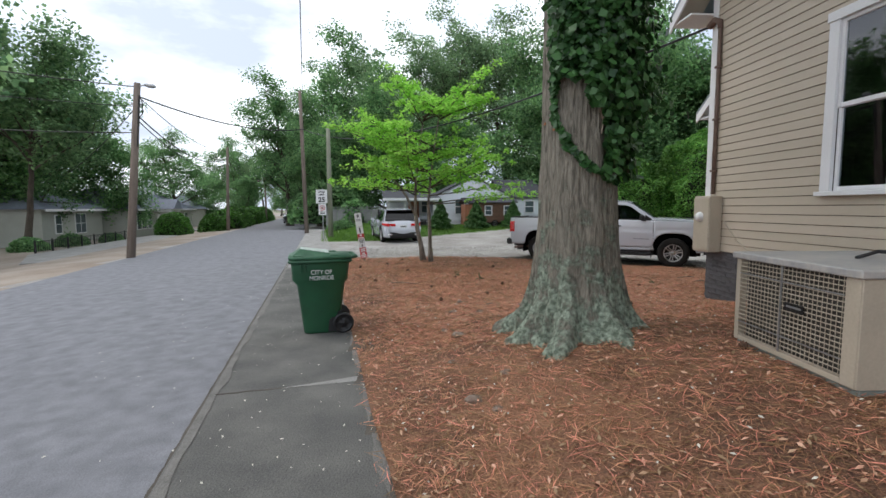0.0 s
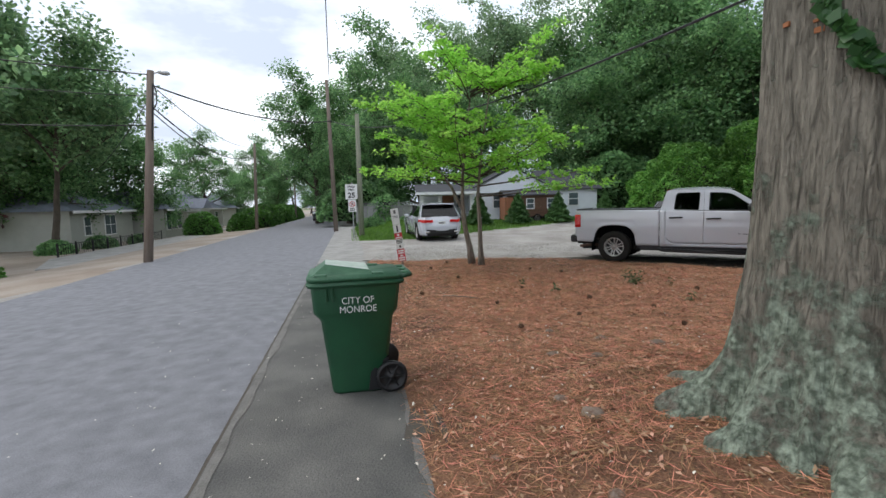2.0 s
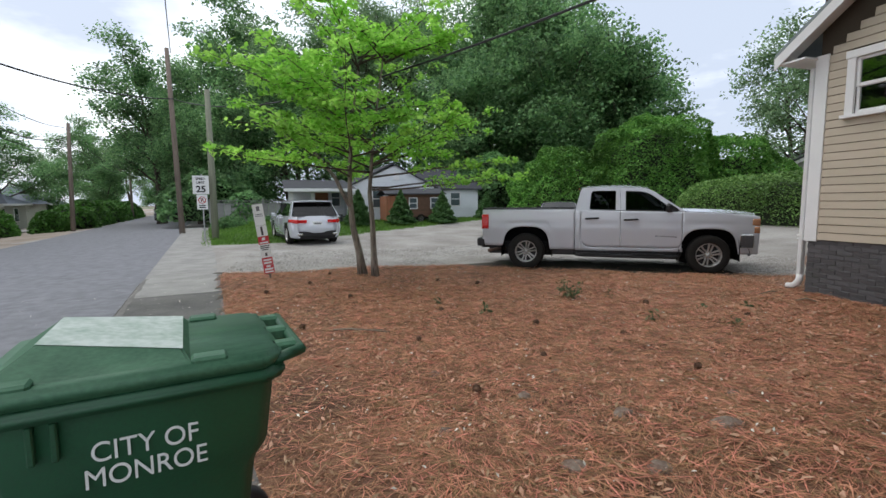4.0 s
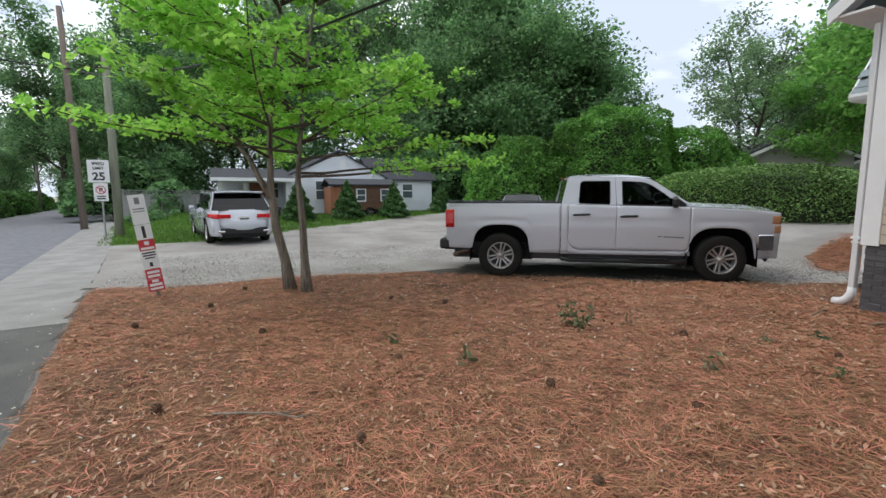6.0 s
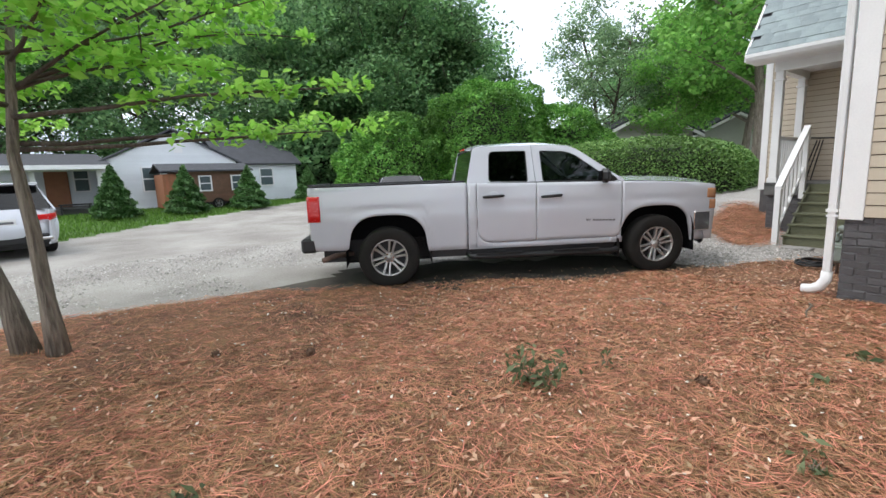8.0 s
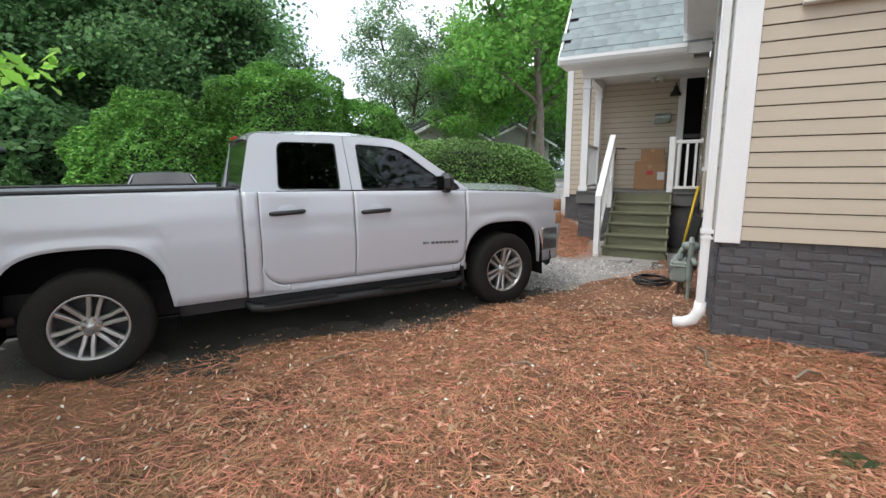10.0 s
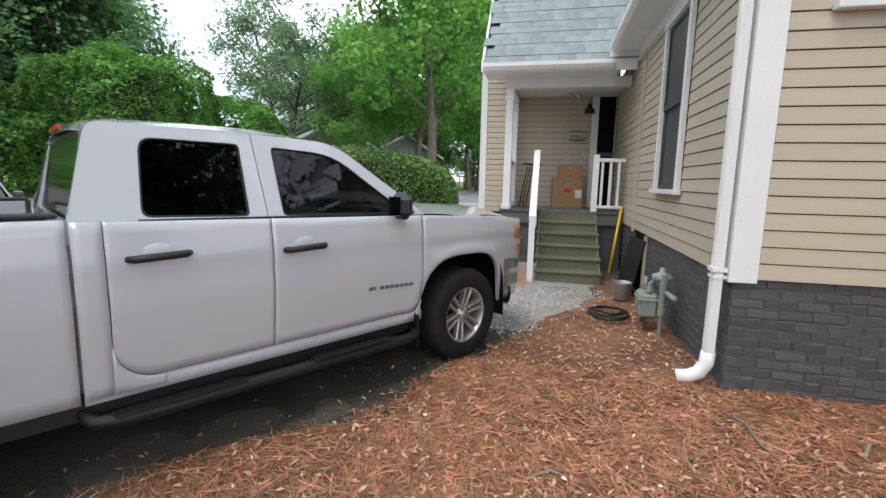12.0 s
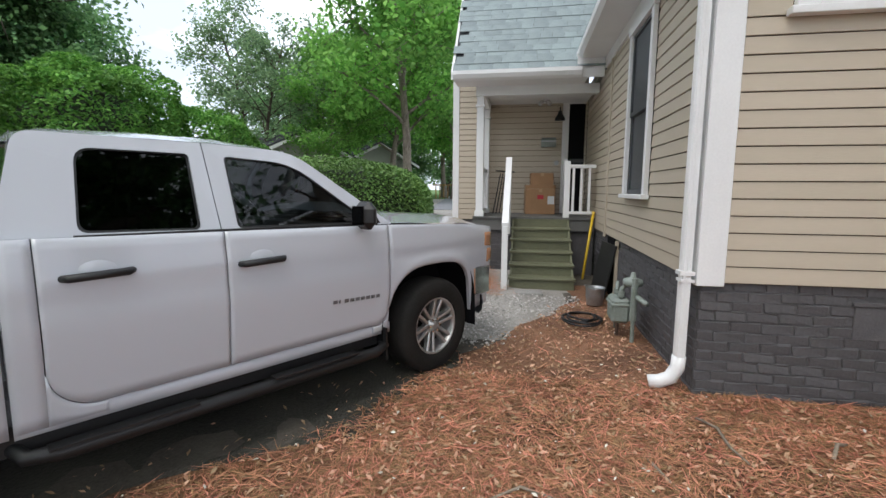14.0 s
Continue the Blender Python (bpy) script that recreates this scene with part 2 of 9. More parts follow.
conifer_leaf = leaf_material("conifer_sprays", (0.03, 0.1, 0.02), (0.1, 0.2, 0.06), 0.25, 0.2)
red_leaf = leaf_material("purple_leaves", (0.04, 0.015, 0.018), (0.12, 0.05, 0.045), 0.3, 0.3)
pole_wood = surface("weathered_pole_wood", (0.25, 0.2, 0.165), 0.9, color2=(0.14, 0.11, 0.09), scale=5, grain=30, bump=0.5, stretch=(4, 4, 0.2))
pole_green = surface("treated_pole_wood", (0.26, 0.27, 0.2), 0.9, vary=0.2, scale=5, grain=30, bump=0.5, stretch=(4, 4, 0.2))
cable_mat = surface("black_cable", (0.02, 0.02, 0.022), 0.6, vary=0.1, bump=0)
steel = surface("galvanised_steel", (0.45, 0.46, 0.47), 0.4, metal=0.8, vary=0.15, scale=8, grain=50, bump=0.05)
meter_grey = surface("grey_green_meter_paint", (0.26, 0.3, 0.27), 0.5, vary=0.2, scale=10, grain=60, bump=0.15)
ac_beige = surface("beige_enamel", (0.46, 0.4, 0.31), 0.45, vary=0.1, scale=3, grain=50, bump=0.05)
ac_top = surface("weathered_enamel_top", (0.45, 0.42, 0.38), 0.45, color2=(0.28, 0.28, 0.28), scale=3, grain=20, bump=0.05)
coil_mat = surface("condenser_coil", (0.06, 0.053, 0.044), 0.7, vary=0.3, scale=10, grain=90, bump=0.3)
cardboard = surface("cardboard", (0.42, 0.24, 0.125), 0.85, vary=0.12, scale=4, grain=50, bump=0.1)
yellow_paint = surface("yellow_paint", (0.75, 0.5, 0.03), 0.45, vary=0.1, bump=0.05)
sign_white = surface("sign_white", (0.75, 0.75, 0.74), 0.4, vary=0.05, bump=0)
sign_red = surface("sign_red", (0.55, 0.03, 0.045), 0.4, vary=0.08, bump=0)
sign_black = surface("sign_black", (0.02, 0.02, 0.02), 0.5, vary=0.05, bump=0)
wood_brown = surface("brown_cabin_boards", (0.16, 0.085, 0.05), 0.7, vary=0.2, scale=5, grain=40, bump=0.2, each=0.15)
wood_red = surface("red_cedar_boards", (0.33, 0.13, 0.06), 0.6, vary=0.15, scale=5, grain=40, bump=0.2, each=0.12)
fence_grey = surface("grey_fence_boards", (0.3, 0.3, 0.29), 0.8, vary=0.15, scale=4, grain=40, bump=0.2, each=0.1)
olive_siding = surface("sage_siding", (0.38, 0.39, 0.34), 0.7, vary=0.08, scale=2, grain=40, bump=0.1)
slate_roof = surface("slate_blue_roof", (0.21, 0.23, 0.285), 0.9, vary=0.12, scale=3, grain=40, bump=0.3)
tan_wood = surface("tan_deck_wood", (0.45, 0.28, 0.12), 0.7, vary=0.15, bump=0.1)
blind_mat = surface("window_blinds", (0.55, 0.56, 0.55), 0.6, vary=0.05, bump=0)
pipe_rust = surface("rusty_brown_pipe", (0.2, 0.13, 0.1), 0.75, vary=0.3, scale=10, grain=60, bump=0.3)
cone_mat = surface("pine_cone", (0.16, 0.09, 0.055), 0.9, vary=0.3, scale=20, bump=0.3)
mossy = surface("lichen_stone", (0.24, 0.2, 0.16), 0.95, color2=(0.14, 0.08, 0.055), scale=12, grain=50, bump=0.6)
twig_mat = surface("twig_bark", (0.3, 0.24, 0.18), 0.9, vary=0.3, scale=20, bump=0.3)


# ---- mesh helpers ----
def mesh_object(name, bm, mat, smooth=False):
    me = bpy.data.meshes.new(name)
    bm.normal_update()
    bm.to_mesh(me)
    bm.free()
    me.materials.append(mat)
    if smooth:
        me.shade_smooth()
    return new(name, me)


def part(name, bm, mat, parent, label="", smooth=False):
    ob = mesh_object(name, bm, mat, smooth)
    ob.parent = parent
    if label:
        tagged(ob, label)
    return ob


def thing(name, m, label, category, group="", kind=""):
    ob = new(name)
    ob.empty_display_size = 0.1
    ob.matrix_basis = m
    return tagged(ob, label, category, group, kind)


def whole(name, bm, mat, m, label, category, group="", kind="", smooth=False):
    ob = mesh_object(name, bm, mat, smooth)
    ob.matrix_basis = m
    return tagged(ob, label, category, group, kind)


def box(bm, x0, x1, y0, y1, z0, z1, bevel=0.0, m=None):
    vs = [bm.verts.new((x, y, z)) for x in (x0, x1) for y in (y0, y1) for z in (z0, z1)]
    fs = [bm.faces.new([vs[i] for i in q]) for q in ((0, 1, 3, 2), (4, 6, 7, 5), (0, 4, 5, 1), (2, 3, 7, 6), (0, 2, 6, 4), (1, 5, 7, 3))]
    if bevel:
        es = list({e for f in fs for e in f.edges})
        r = bmesh.ops.bevel(bm, geom=es, offset=bevel, segments=1, affect="EDGES")
        vs = list({v for f in r["faces"] for v in f.verts} | {v for v in vs if v.is_valid})
    if m is not None:
        for v in vs:
            v.co = m @ v.co
    return vs


def new_box(*a, bevel=0.0):
    bm = bmesh.new()
    box(bm, *a, bevel=bevel)
    return bm


def tube(bm, pts, radii, seg=8, caps=True):
    """A round bar along points, with a radius for each."""
    pts = [Vector(p) for p in pts]
    if not hasattr(radii, "__len__"):
        radii = [radii] * len(pts)
    rings = []
    prev = None
    for i, p in enumerate(pts):
        d = (pts[min(i + 1, len(pts) - 1)] - pts[max(i - 1, 0)]).normalized()
        ref = prev or (Vector((0, 0, 1)) if abs(d.z) < 0.9 else Vector((1, 0, 0)))
        a = (ref - d * ref.dot(d)).normalized()
        prev = a
        b = d.cross(a)
        rings.append([bm.verts.new(p + radii[i] * (math.cos(2 * math.pi * k / seg) * a + math.sin(2 * math.pi * k / seg) * b)) for k in range(seg)])
    for r0, r1 in zip(rings, rings[1:]):
        for k in range(seg):
            bm.faces.new((r0[k], r0[(k + 1) % seg], r1[(k + 1) % seg], r1[k]))
    if caps:
        bm.faces.new(rings[0][::-1])
        bm.faces.new(rings[-1])
    return rings


def new_tube(pts, radii, seg=8):
    bm = bmesh.new()
    tube(bm, pts, radii, seg)
    return bm


def prism(bm, poly, axis, lo, hi):
    """A polygon of two coordinates drawn out along an axis from lo to hi."""
    def at(p, v):
        return {"x": (v, p[0], p[1]), "y": (p[0], v, p[1]), "z": (p[0], p[1], v)}[axis]
    a = [bm.verts.new(at(p, lo)) for p in poly]
    b = [bm.verts.new(at(p, hi)) for p in poly]
    n = len(poly)
    fs = [bm.faces.new(a), bm.faces.new(b[::-1])]
    for i in range(n):
        fs.append(bm.faces.new((a[i], b[i], b[(i + 1) % n], a[(i + 1) % n])))
    bmesh.ops.recalc_face_normals(bm, faces=fs)


def new_prism(poly, axis, lo, hi):
    bm = bmesh.new()
    prism(bm, poly, axis, lo, hi)
    return bm


def lathe(bm, profile, seg=24, m=None):
    """Turned shape: profile of (radius, z) about z."""
    rings = []
    for r, z in profile:
        ring = [bm.verts.new((r * math.cos(2 * math.pi * k / seg), r * math.sin(2 * math.pi * k / seg), z)) for k in range(seg)]
        rings.append(ring)
    for r0, r1 in zip(rings, rings[1:]):
        for k in range(seg):
            bm.faces.new((r0[k], r0[(k + 1) % seg], r1[(k + 1) % seg], r1[k]))
    if m is not None:
        for ring in rings:
            for v in ring:
                v.co = m @ v.co
    return rings


def raw_mesh(name, verts, faces, mat):
    me = bpy.data.meshes.new(name)
    me.from_pydata(verts, [], faces)
    me.materials.append(mat)
    return me


def quads_mesh(name, co, mat):
    """Loose quads from an array of shape (n, 4, 3)."""
    n = len(co)
    me = bpy.data.meshes.new(name)
    me.vertices.add(4 * n)
    me.vertices.foreach_set("co", co.reshape(-1).astype(np.float32))
    me.loops.add(4 * n)
    me.loops.foreach_set("vertex_index", np.arange(4 * n, dtype=np.int32))
    me.polygons.add(n)
    me.polygons.foreach_set("loop_start", np.arange(0, 4 * n, 4, dtype=np.int32))
    me.update(calc_edges=True)
    me.validate()
    me.materials.append(mat)
    return me


def leaf_quads(centres, size, rng, up=0.3, aspect=0.6, spread=0.35):
    """Leaf-shaped quads (diamonds) at the centres, turned at random, faces mostly up by `up`."""
    n = len(centres)
    nrm = rng.normal(size=(n, 3))
    nrm /= np.linalg.norm(nrm, axis=1)[:, None]
    nrm[:, 2] = np.abs(nrm[:, 2]) + up
    nrm /= np.linalg.norm(nrm, axis=1)[:, None]
    a = np.cross(nrm, rng.normal(size=(n, 3)))
    a /= np.linalg.norm(a, axis=1)[:, None] + 1e-9
    b = np.cross(nrm, a)
    s = size * (1 + spread * rng.uniform(-1, 1, n))[:, None]
    c = centres
    q = np.stack([c - a * s * 0.5, c + b * s * aspect * 0.5 - a * s * 0.05 + nrm * s * 0.08, c + a * s * 0.5, c - b * s * aspect * 0.5 - a * s * 0.05 + nrm * s * 0.08], axis=1)
    return q


def sm(v):
    v = min(1.0, max(0.0, v))
    return v * v * (3 - 2 * v)


# ---- ground ----
STREET = pose(-0.58, 0, 0, 0, 0, 11)
STREET_INV = STREET.inverted()
CA, SA = math.cos(radians(11)), math.sin(radians(11))


def street_s(x, y):
    return (x + 0.58) * CA + y * SA


def ground_z(x, y):
    """Height of the ground: a low bank by the house, a road that falls away from the kerb, a lawn that rises far off."""
    s = street_s(x, y)
    r = -(x + 0.58) * SA + y * CA
    z = 0.02
    if s < 0.0:
        z = -0.05 - 0.25 * sm(-s / 7.5)
    elif s < 1.30:
        z = -0.06
    if s > 1.4:
        z += 0.42 * sm((s - 1.4) / 2.6) * sm((8.5 - y) / 5.0)
    if s > 0:
        z += 0.4 * sm((r - 21) / 9.0) * sm((s - 1.5) / 3)
    if s > 1.5:
        z += 0.8 * sm((x - 10) / 9) * sm((y - 9) / 4)
    if s < -6.5:
        z -= 0.6 * sm((-6.5 - s) / 9)
    return z


DRIVE_NEAR = [(-2.2, 15.2), (-0.9, 14.75), (0.0, 14.7), (1.23, 14.9), (3.26, 14.45), (4.4, 13.45), (5.5, 12.8), (5.82, 12.54), (6.34, 12.02), (7.09, 11.66), (7.7, 11.45), (8.6, 10.95), (9.6, 10.35), (10.6, 10.1), (11.2, 10.0)]


def drive_edge(x):
    """y of the edge where the straw ends and the gravel begins."""
    pts = DRIVE_NEAR
    if x <= pts[0][0]:
        return pts[0][1]
    for (x0, y0), (x1, y1) in zip(pts, pts[1:]):
        if x <= x1:
            return y0 + (y1 - y0) * (x - x0) / (x1 - x0)
    return pts[-1][1]


def lawn_edge(x):
    """y beyond which the lawn of the white house begins."""
    if x < -0.8:
        return 22.6 + (x + 3.5) * -0.1
    if x < 1.5:
        return 22.6 + (x + 0.8) * 0.9
    return 24.7 + (x - 1.5) * 0.72


def zone(x, y):
    s = street_s(x, y)
    w = 0.18 * noise.noise((x * 1.3, y * 1.3, 3.0)) + 0.06 * noise.noise((x * 6, y * 6, 1.0))
    if s < -6.5:
        return 3
    if s < 1.0:
        return 1
    if y + w < drive_edge(x) + 1.6 * sm((x - 3.2) / 1.5) * sm((8.6 - x) / 1.0):
        return 0
    if y + w > lawn_edge(x) and x < 19:
        return 2
    if x > 40 or y > 60:
        return 2
    return 1


def build_ground():
    fine = [round(-4 + 0.2 * i, 3) for i in range(86)]
    xs = [-900, -400, -200, -110, -70, -50, -40, -34, -30, -26, -23, -20, -18, -16, -14, -12.5, -11, -10, -9, -8, -7, -6, -5] + fine + [14, 15, 16, 17, 18, 20, 22, 24, 27, 30, 34, 38, 44, 52, 64, 90, 150, 300, 900]
    ys = [-900, -300, -100, -50, -30, -20, -14, -10, -7, -5, -3, -2, -1] + [round(0.2 * i, 3) for i in range(86)] + [18, 19, 20] + [20.5 + 0.5 * i for i in range(24)] + [33, 34, 36, 38, 41, 45, 50, 58, 70, 90, 150, 300, 900]
    verts, faces, mats = [], [], []
    ny = len(ys)
    for x in xs:
        for y in ys:
            near = -4 <= x <= 13.2 and 0 <= y <= 17.2 and street_s(x, y) > 1.6
            bump = 0.03 * noise.noise((x * 0.9, y * 0.9, 0)) + 0.012 * noise.noise((x * 3, y * 3, 0)) if near else 0
            verts.append((x, y, ground_z(x, y) + bump))
    for i in range(len(xs) - 1):
        for j in range(ny - 1):
            faces.append((i * ny + j, (i + 1) * ny + j, (i + 1) * ny + j + 1, i * ny + j + 1))
            mats.append(zone((xs[i] + xs[i + 1]) / 2, (ys[j] + ys[j + 1]) / 2))
    me = raw_mesh("ground", verts, faces, packed_dirt)
    for m in (gravel_soil, lawn_soil, dirt):
        me.materials.append(m)
    me.polygons.foreach_set("material_index", mats)
    me.shade_smooth()
    tagged(new("ground", me), "bare dirt, pale gravel drive and green lawn", "ground", kind="structure")


build_ground()


def build_road():
    verts, faces = [], []
    rs = [-200, -100, -40, -20, -10] + [2 * i for i in range(-4, 31)] + [70, 90, 120, 160, 220]
    ss = [-6.75, -6.4, -5, -3.5, -2, -1, -0.3, 0.02]
    for r in rs:
        for s in ss:
            w = 0.12 * noise.noise((r * 0.7, 5, 0)) if s < -6.5 else 0
            x, y = (STREET @ Vector((s + w, r, 0)))[:2]
            verts.append((x, y, -0.052 + 0.012 - 0.25 * sm(-s / 7.5) - (0.03 if s < -6.5 else 0)))
    n = len(ss)
    for i in range(len(rs) - 1):
        for j in range(n - 1):
            faces.append((i * n + j, i * n + j + 1, (i + 1) * n + j + 1, (i + 1) * n + j))
    me = raw_mesh("road", verts, faces, asphalt)
    me.shade_smooth()
    tagged(new("road", me), "grey worn asphalt street sloping gently from the kerb", "road", kind="structure")


build_road()


JOINT = 3.85          # the cracked joint between two slabs, along the street


def build_pavement():
    """Concrete sidewalk slabs with open joints, a drive mouth and a paler stretch farther on."""
    pave = thing("pavement", STREET, "dark stained concrete sidewalk with cracked joints", "sidewalk", kind="structure")
    cuts = [-30, -24, -18, -12, -8, -4.2, -0.9, 1.2, JOINT, 8.6, 12.9, 15.6, 18.5, 21.5, 24.5, 28, 32, 38, 46, 56, 70]
    for a, b in zip(cuts, cuts[1:]):
        bm = bmesh.new()
        n = max(2, int((b - a) / 0.35))
        rows = []
        for i in range(n + 1):
            r = a + 0.008 + (b - a - 0.016) * i / n
            skew = 0.0
            we = 0.05 * noise.noise((r * 2.1, 0, 7)) + 0.02 * noise.noise((r * 9, 0, 2))
            wk = 0.012 * noise.noise((r * 6, 4, 7))
            rows.append([bm.verts.new((s, r + skew * s, z)) for s, z in ((-0.0 + wk, -0.12), (0.0 + wk, -0.012), (0.025 + wk, 0.0), (0.7, 0.004), (1.38 + we, 0.0), (1.42 + we, -0.12))])
        for r0, r1 in zip(rows, rows[1:]):
            for k in range(5):
                bm.faces.new((r0[k], r0[k + 1], r1[k + 1], r1[k]))
        bm.faces.new(rows[0])
        bm.faces.new(rows[-1][::-1])
        part("slab", bm, concrete if b < 13.5 else concrete_pale, pave)
    bm = bmesh.new()
    left, right = [], []
    for i in range(160):
        r = -4 + i * 0.12
        left.append(bm.verts.new((0.02 + 0.02 * noise.noise((r * 3, 1, 0)), r, 0.0065)))
        right.append(bm.verts.new((0.085 + 0.05 * noise.noise((r * 2, 8, 0)), r, 0.0055)))
    for i in range(159):
        bm.faces.new((left[i], right[i], right[i + 1], left[i + 1]))
    part("worn_edge", bm, concrete_mid, pave, "pale worn kerb edge")
    bm = bmesh.new()
    left, right = [], []
    for i in range(160):
        r = -4 + i * 0.12
        left.append(bm.verts.new((1.33 + 0.06 * noise.noise((r * 2.3, 3, 0)) + 0.035 * noise.noise((r * 8, 3, 0)), r, 0.008)))
        right.append(bm.verts.new((1.44 + 0.02 * noise.noise((r * 4, 8, 0)), r, 0.004)))
    for i in range(159):
        bm.faces.new((left[i], right[i], right[i + 1], left[i + 1]))
    part("sandy_edge", bm, concrete_mid, pave, "pale gritty edge beside the straw")
    bm = bmesh.new()
    left, right = [], []
    for i in range(200):
        r = -3 + i * 0.09
        w = 0.012 + 0.014 * abs(noise.noise((r * 5, 2, 0)))
        c = -0.02 + 0.012 * noise.noise((r * 6, 5, 0))
        left.append(bm.verts.new((c - w, r, -0.034)))
        right.append(bm.verts.new((c + w, r, -0.033)))
    for i in range(199):
        bm.faces.new((left[i], right[i], right[i + 1], left[i + 1]))
    part("kerb_crack", bm, packed_dirt, pave, "dirt-filled crack along the kerb")
    bm = bmesh.new()
    prism(bm, [(0.62, JOINT - 0.01), (1.36, JOINT - 0.02), (1.38, JOINT + 0.12), (1.0, JOINT + 0.05)], "z", -0.02, 0.0065)
    joint = [(0.02 + 0.1 * k, JOINT + 0.012 * noise.noise((k * 0.9, 3, 1))) for k in range(14)]
    part("joint_crack", new_prism([(a, b - 0.008 - 0.004 * (i % 3)) for i, (a, b) in enumerate(joint)] + [(a, b + 0.006 + 0.004 * (i % 2)) for i, (a, b) in reversed(list(enumerate(joint)))], "z", 0.0, 0.0058), packed_dirt, pave, "dirt-filled cracked joint")
    part("joint_patch", bm, concrete_pale, pave, "pale worn wedge of concrete at the joint")


build_pavement()


def build_straw_bed():
    """The bed of pine straw, a thin layer between the sidewalk and the edge of the gravel."""
    xs = [-1.95 + 0.1 * i for i in range(133)]
    rows = 60
    verts, faces = [], []
    for x in xs:
        y0 = max(-6.0, (1.37 + 0.05 * noise.noise((x * 4, 2, 0)) - (x + 0.58) * CA) / SA)
        y1 = drive_edge(x) + 0.16 * noise.noise((x * 1.5, 7, 0)) + 0.07 * noise.noise((x * 5, 3, 0))
        y1 = max(y0 + 0.05, y1)
        for j in range(rows + 1):
            y = y0 + (y1 - y0) * j / rows
            edge = min(j, rows - j) / 2
            z = ground_z(x, y) + 0.014 * min(1, edge) + 0.03 * noise.noise((x * 0.9, y * 0.9, 0)) + 0.014 * noise.noise((x * 3, y * 3, 0)) + 0.008 * noise.noise((x * 9, y * 9, 0))
            verts.append((x, y, max(z, ground_z(x, y) + 0.03 * noise.noise((x * 0.9, y * 0.9, 0)) + 0.012 * noise.noise((x * 3, y * 3, 0)) + 0.006)))
    n = rows + 1
    for i in range(len(xs) - 1):
        for j in range(rows):
            faces.append((i * n + j, (i + 1) * n + j, (i + 1) * n + j + 1, i * n + j + 1))
    me = raw_mesh("straw_bed", verts, faces, straw_soil)
    me.shade_smooth()
    tagged(new("straw_bed", me), "bed of reddish brown pine straw", "ground cover", kind="structure")
    verts, faces = [], []
    nu, nv = 40, 10
    for i in range(nu + 1):
        u = i / nu
        cx, cy = 10.5 + 4.1 * u, 11.45 + 1.45 * u
        half = 0.62 * max(0.02, math.sin(math.pi * u)) ** 0.6
        for j in range(nv + 1):
            v = j / nv * 2 - 1
            w = half * (1 + 0.35 * noise.noise((u * 6, v * 0.4, 3.0)) + 0.15 * noise.noise((u * 21, v * 0.4, 8.0)))
            x, y = cx - 0.33 * v * w, cy + 0.94 * v * w
            verts.append((x, y, ground_z(x, y) + 0.006 + 0.02 * (1 - v * v) * (1 + noise.noise((x * 4, y * 4, 1.0)))))
    for i in range(nu):
        for j in range(nv):
            k = i * (nv + 1) + j
            faces.append((k, k + nv + 1, k + nv + 2, k + 1))
    me = raw_mesh("straw_patch", verts, faces, straw_soil)
    tagged(new("straw_patch", me), "patch of pine straw beside the porch", "ground cover", kind="structure")
    # damp bare soil where the truck always stands, darkened to paint the truck's shade
    damp = surface("damp_soil_with_shade", (0.075, 0.07, 0.056), 0.95, color2=(0.024, 0.023, 0.018), scale=1.3, grain=50, bump=0.8, dist=0.02, world_space=True)
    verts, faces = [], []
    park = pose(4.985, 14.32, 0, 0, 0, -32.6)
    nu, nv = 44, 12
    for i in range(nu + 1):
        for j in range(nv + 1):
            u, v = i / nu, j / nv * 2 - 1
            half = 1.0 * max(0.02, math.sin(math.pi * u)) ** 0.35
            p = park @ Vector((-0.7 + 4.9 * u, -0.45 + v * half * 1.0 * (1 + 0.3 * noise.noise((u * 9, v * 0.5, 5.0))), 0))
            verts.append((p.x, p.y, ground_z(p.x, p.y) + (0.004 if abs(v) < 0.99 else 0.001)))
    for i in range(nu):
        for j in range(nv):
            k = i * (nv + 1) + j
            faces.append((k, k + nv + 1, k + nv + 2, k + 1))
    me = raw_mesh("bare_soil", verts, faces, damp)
    tagged(new("bare_soil", me), "dark damp bare soil, shade of the parked truck painted in", "soil", kind="structure")


build_straw_bed()


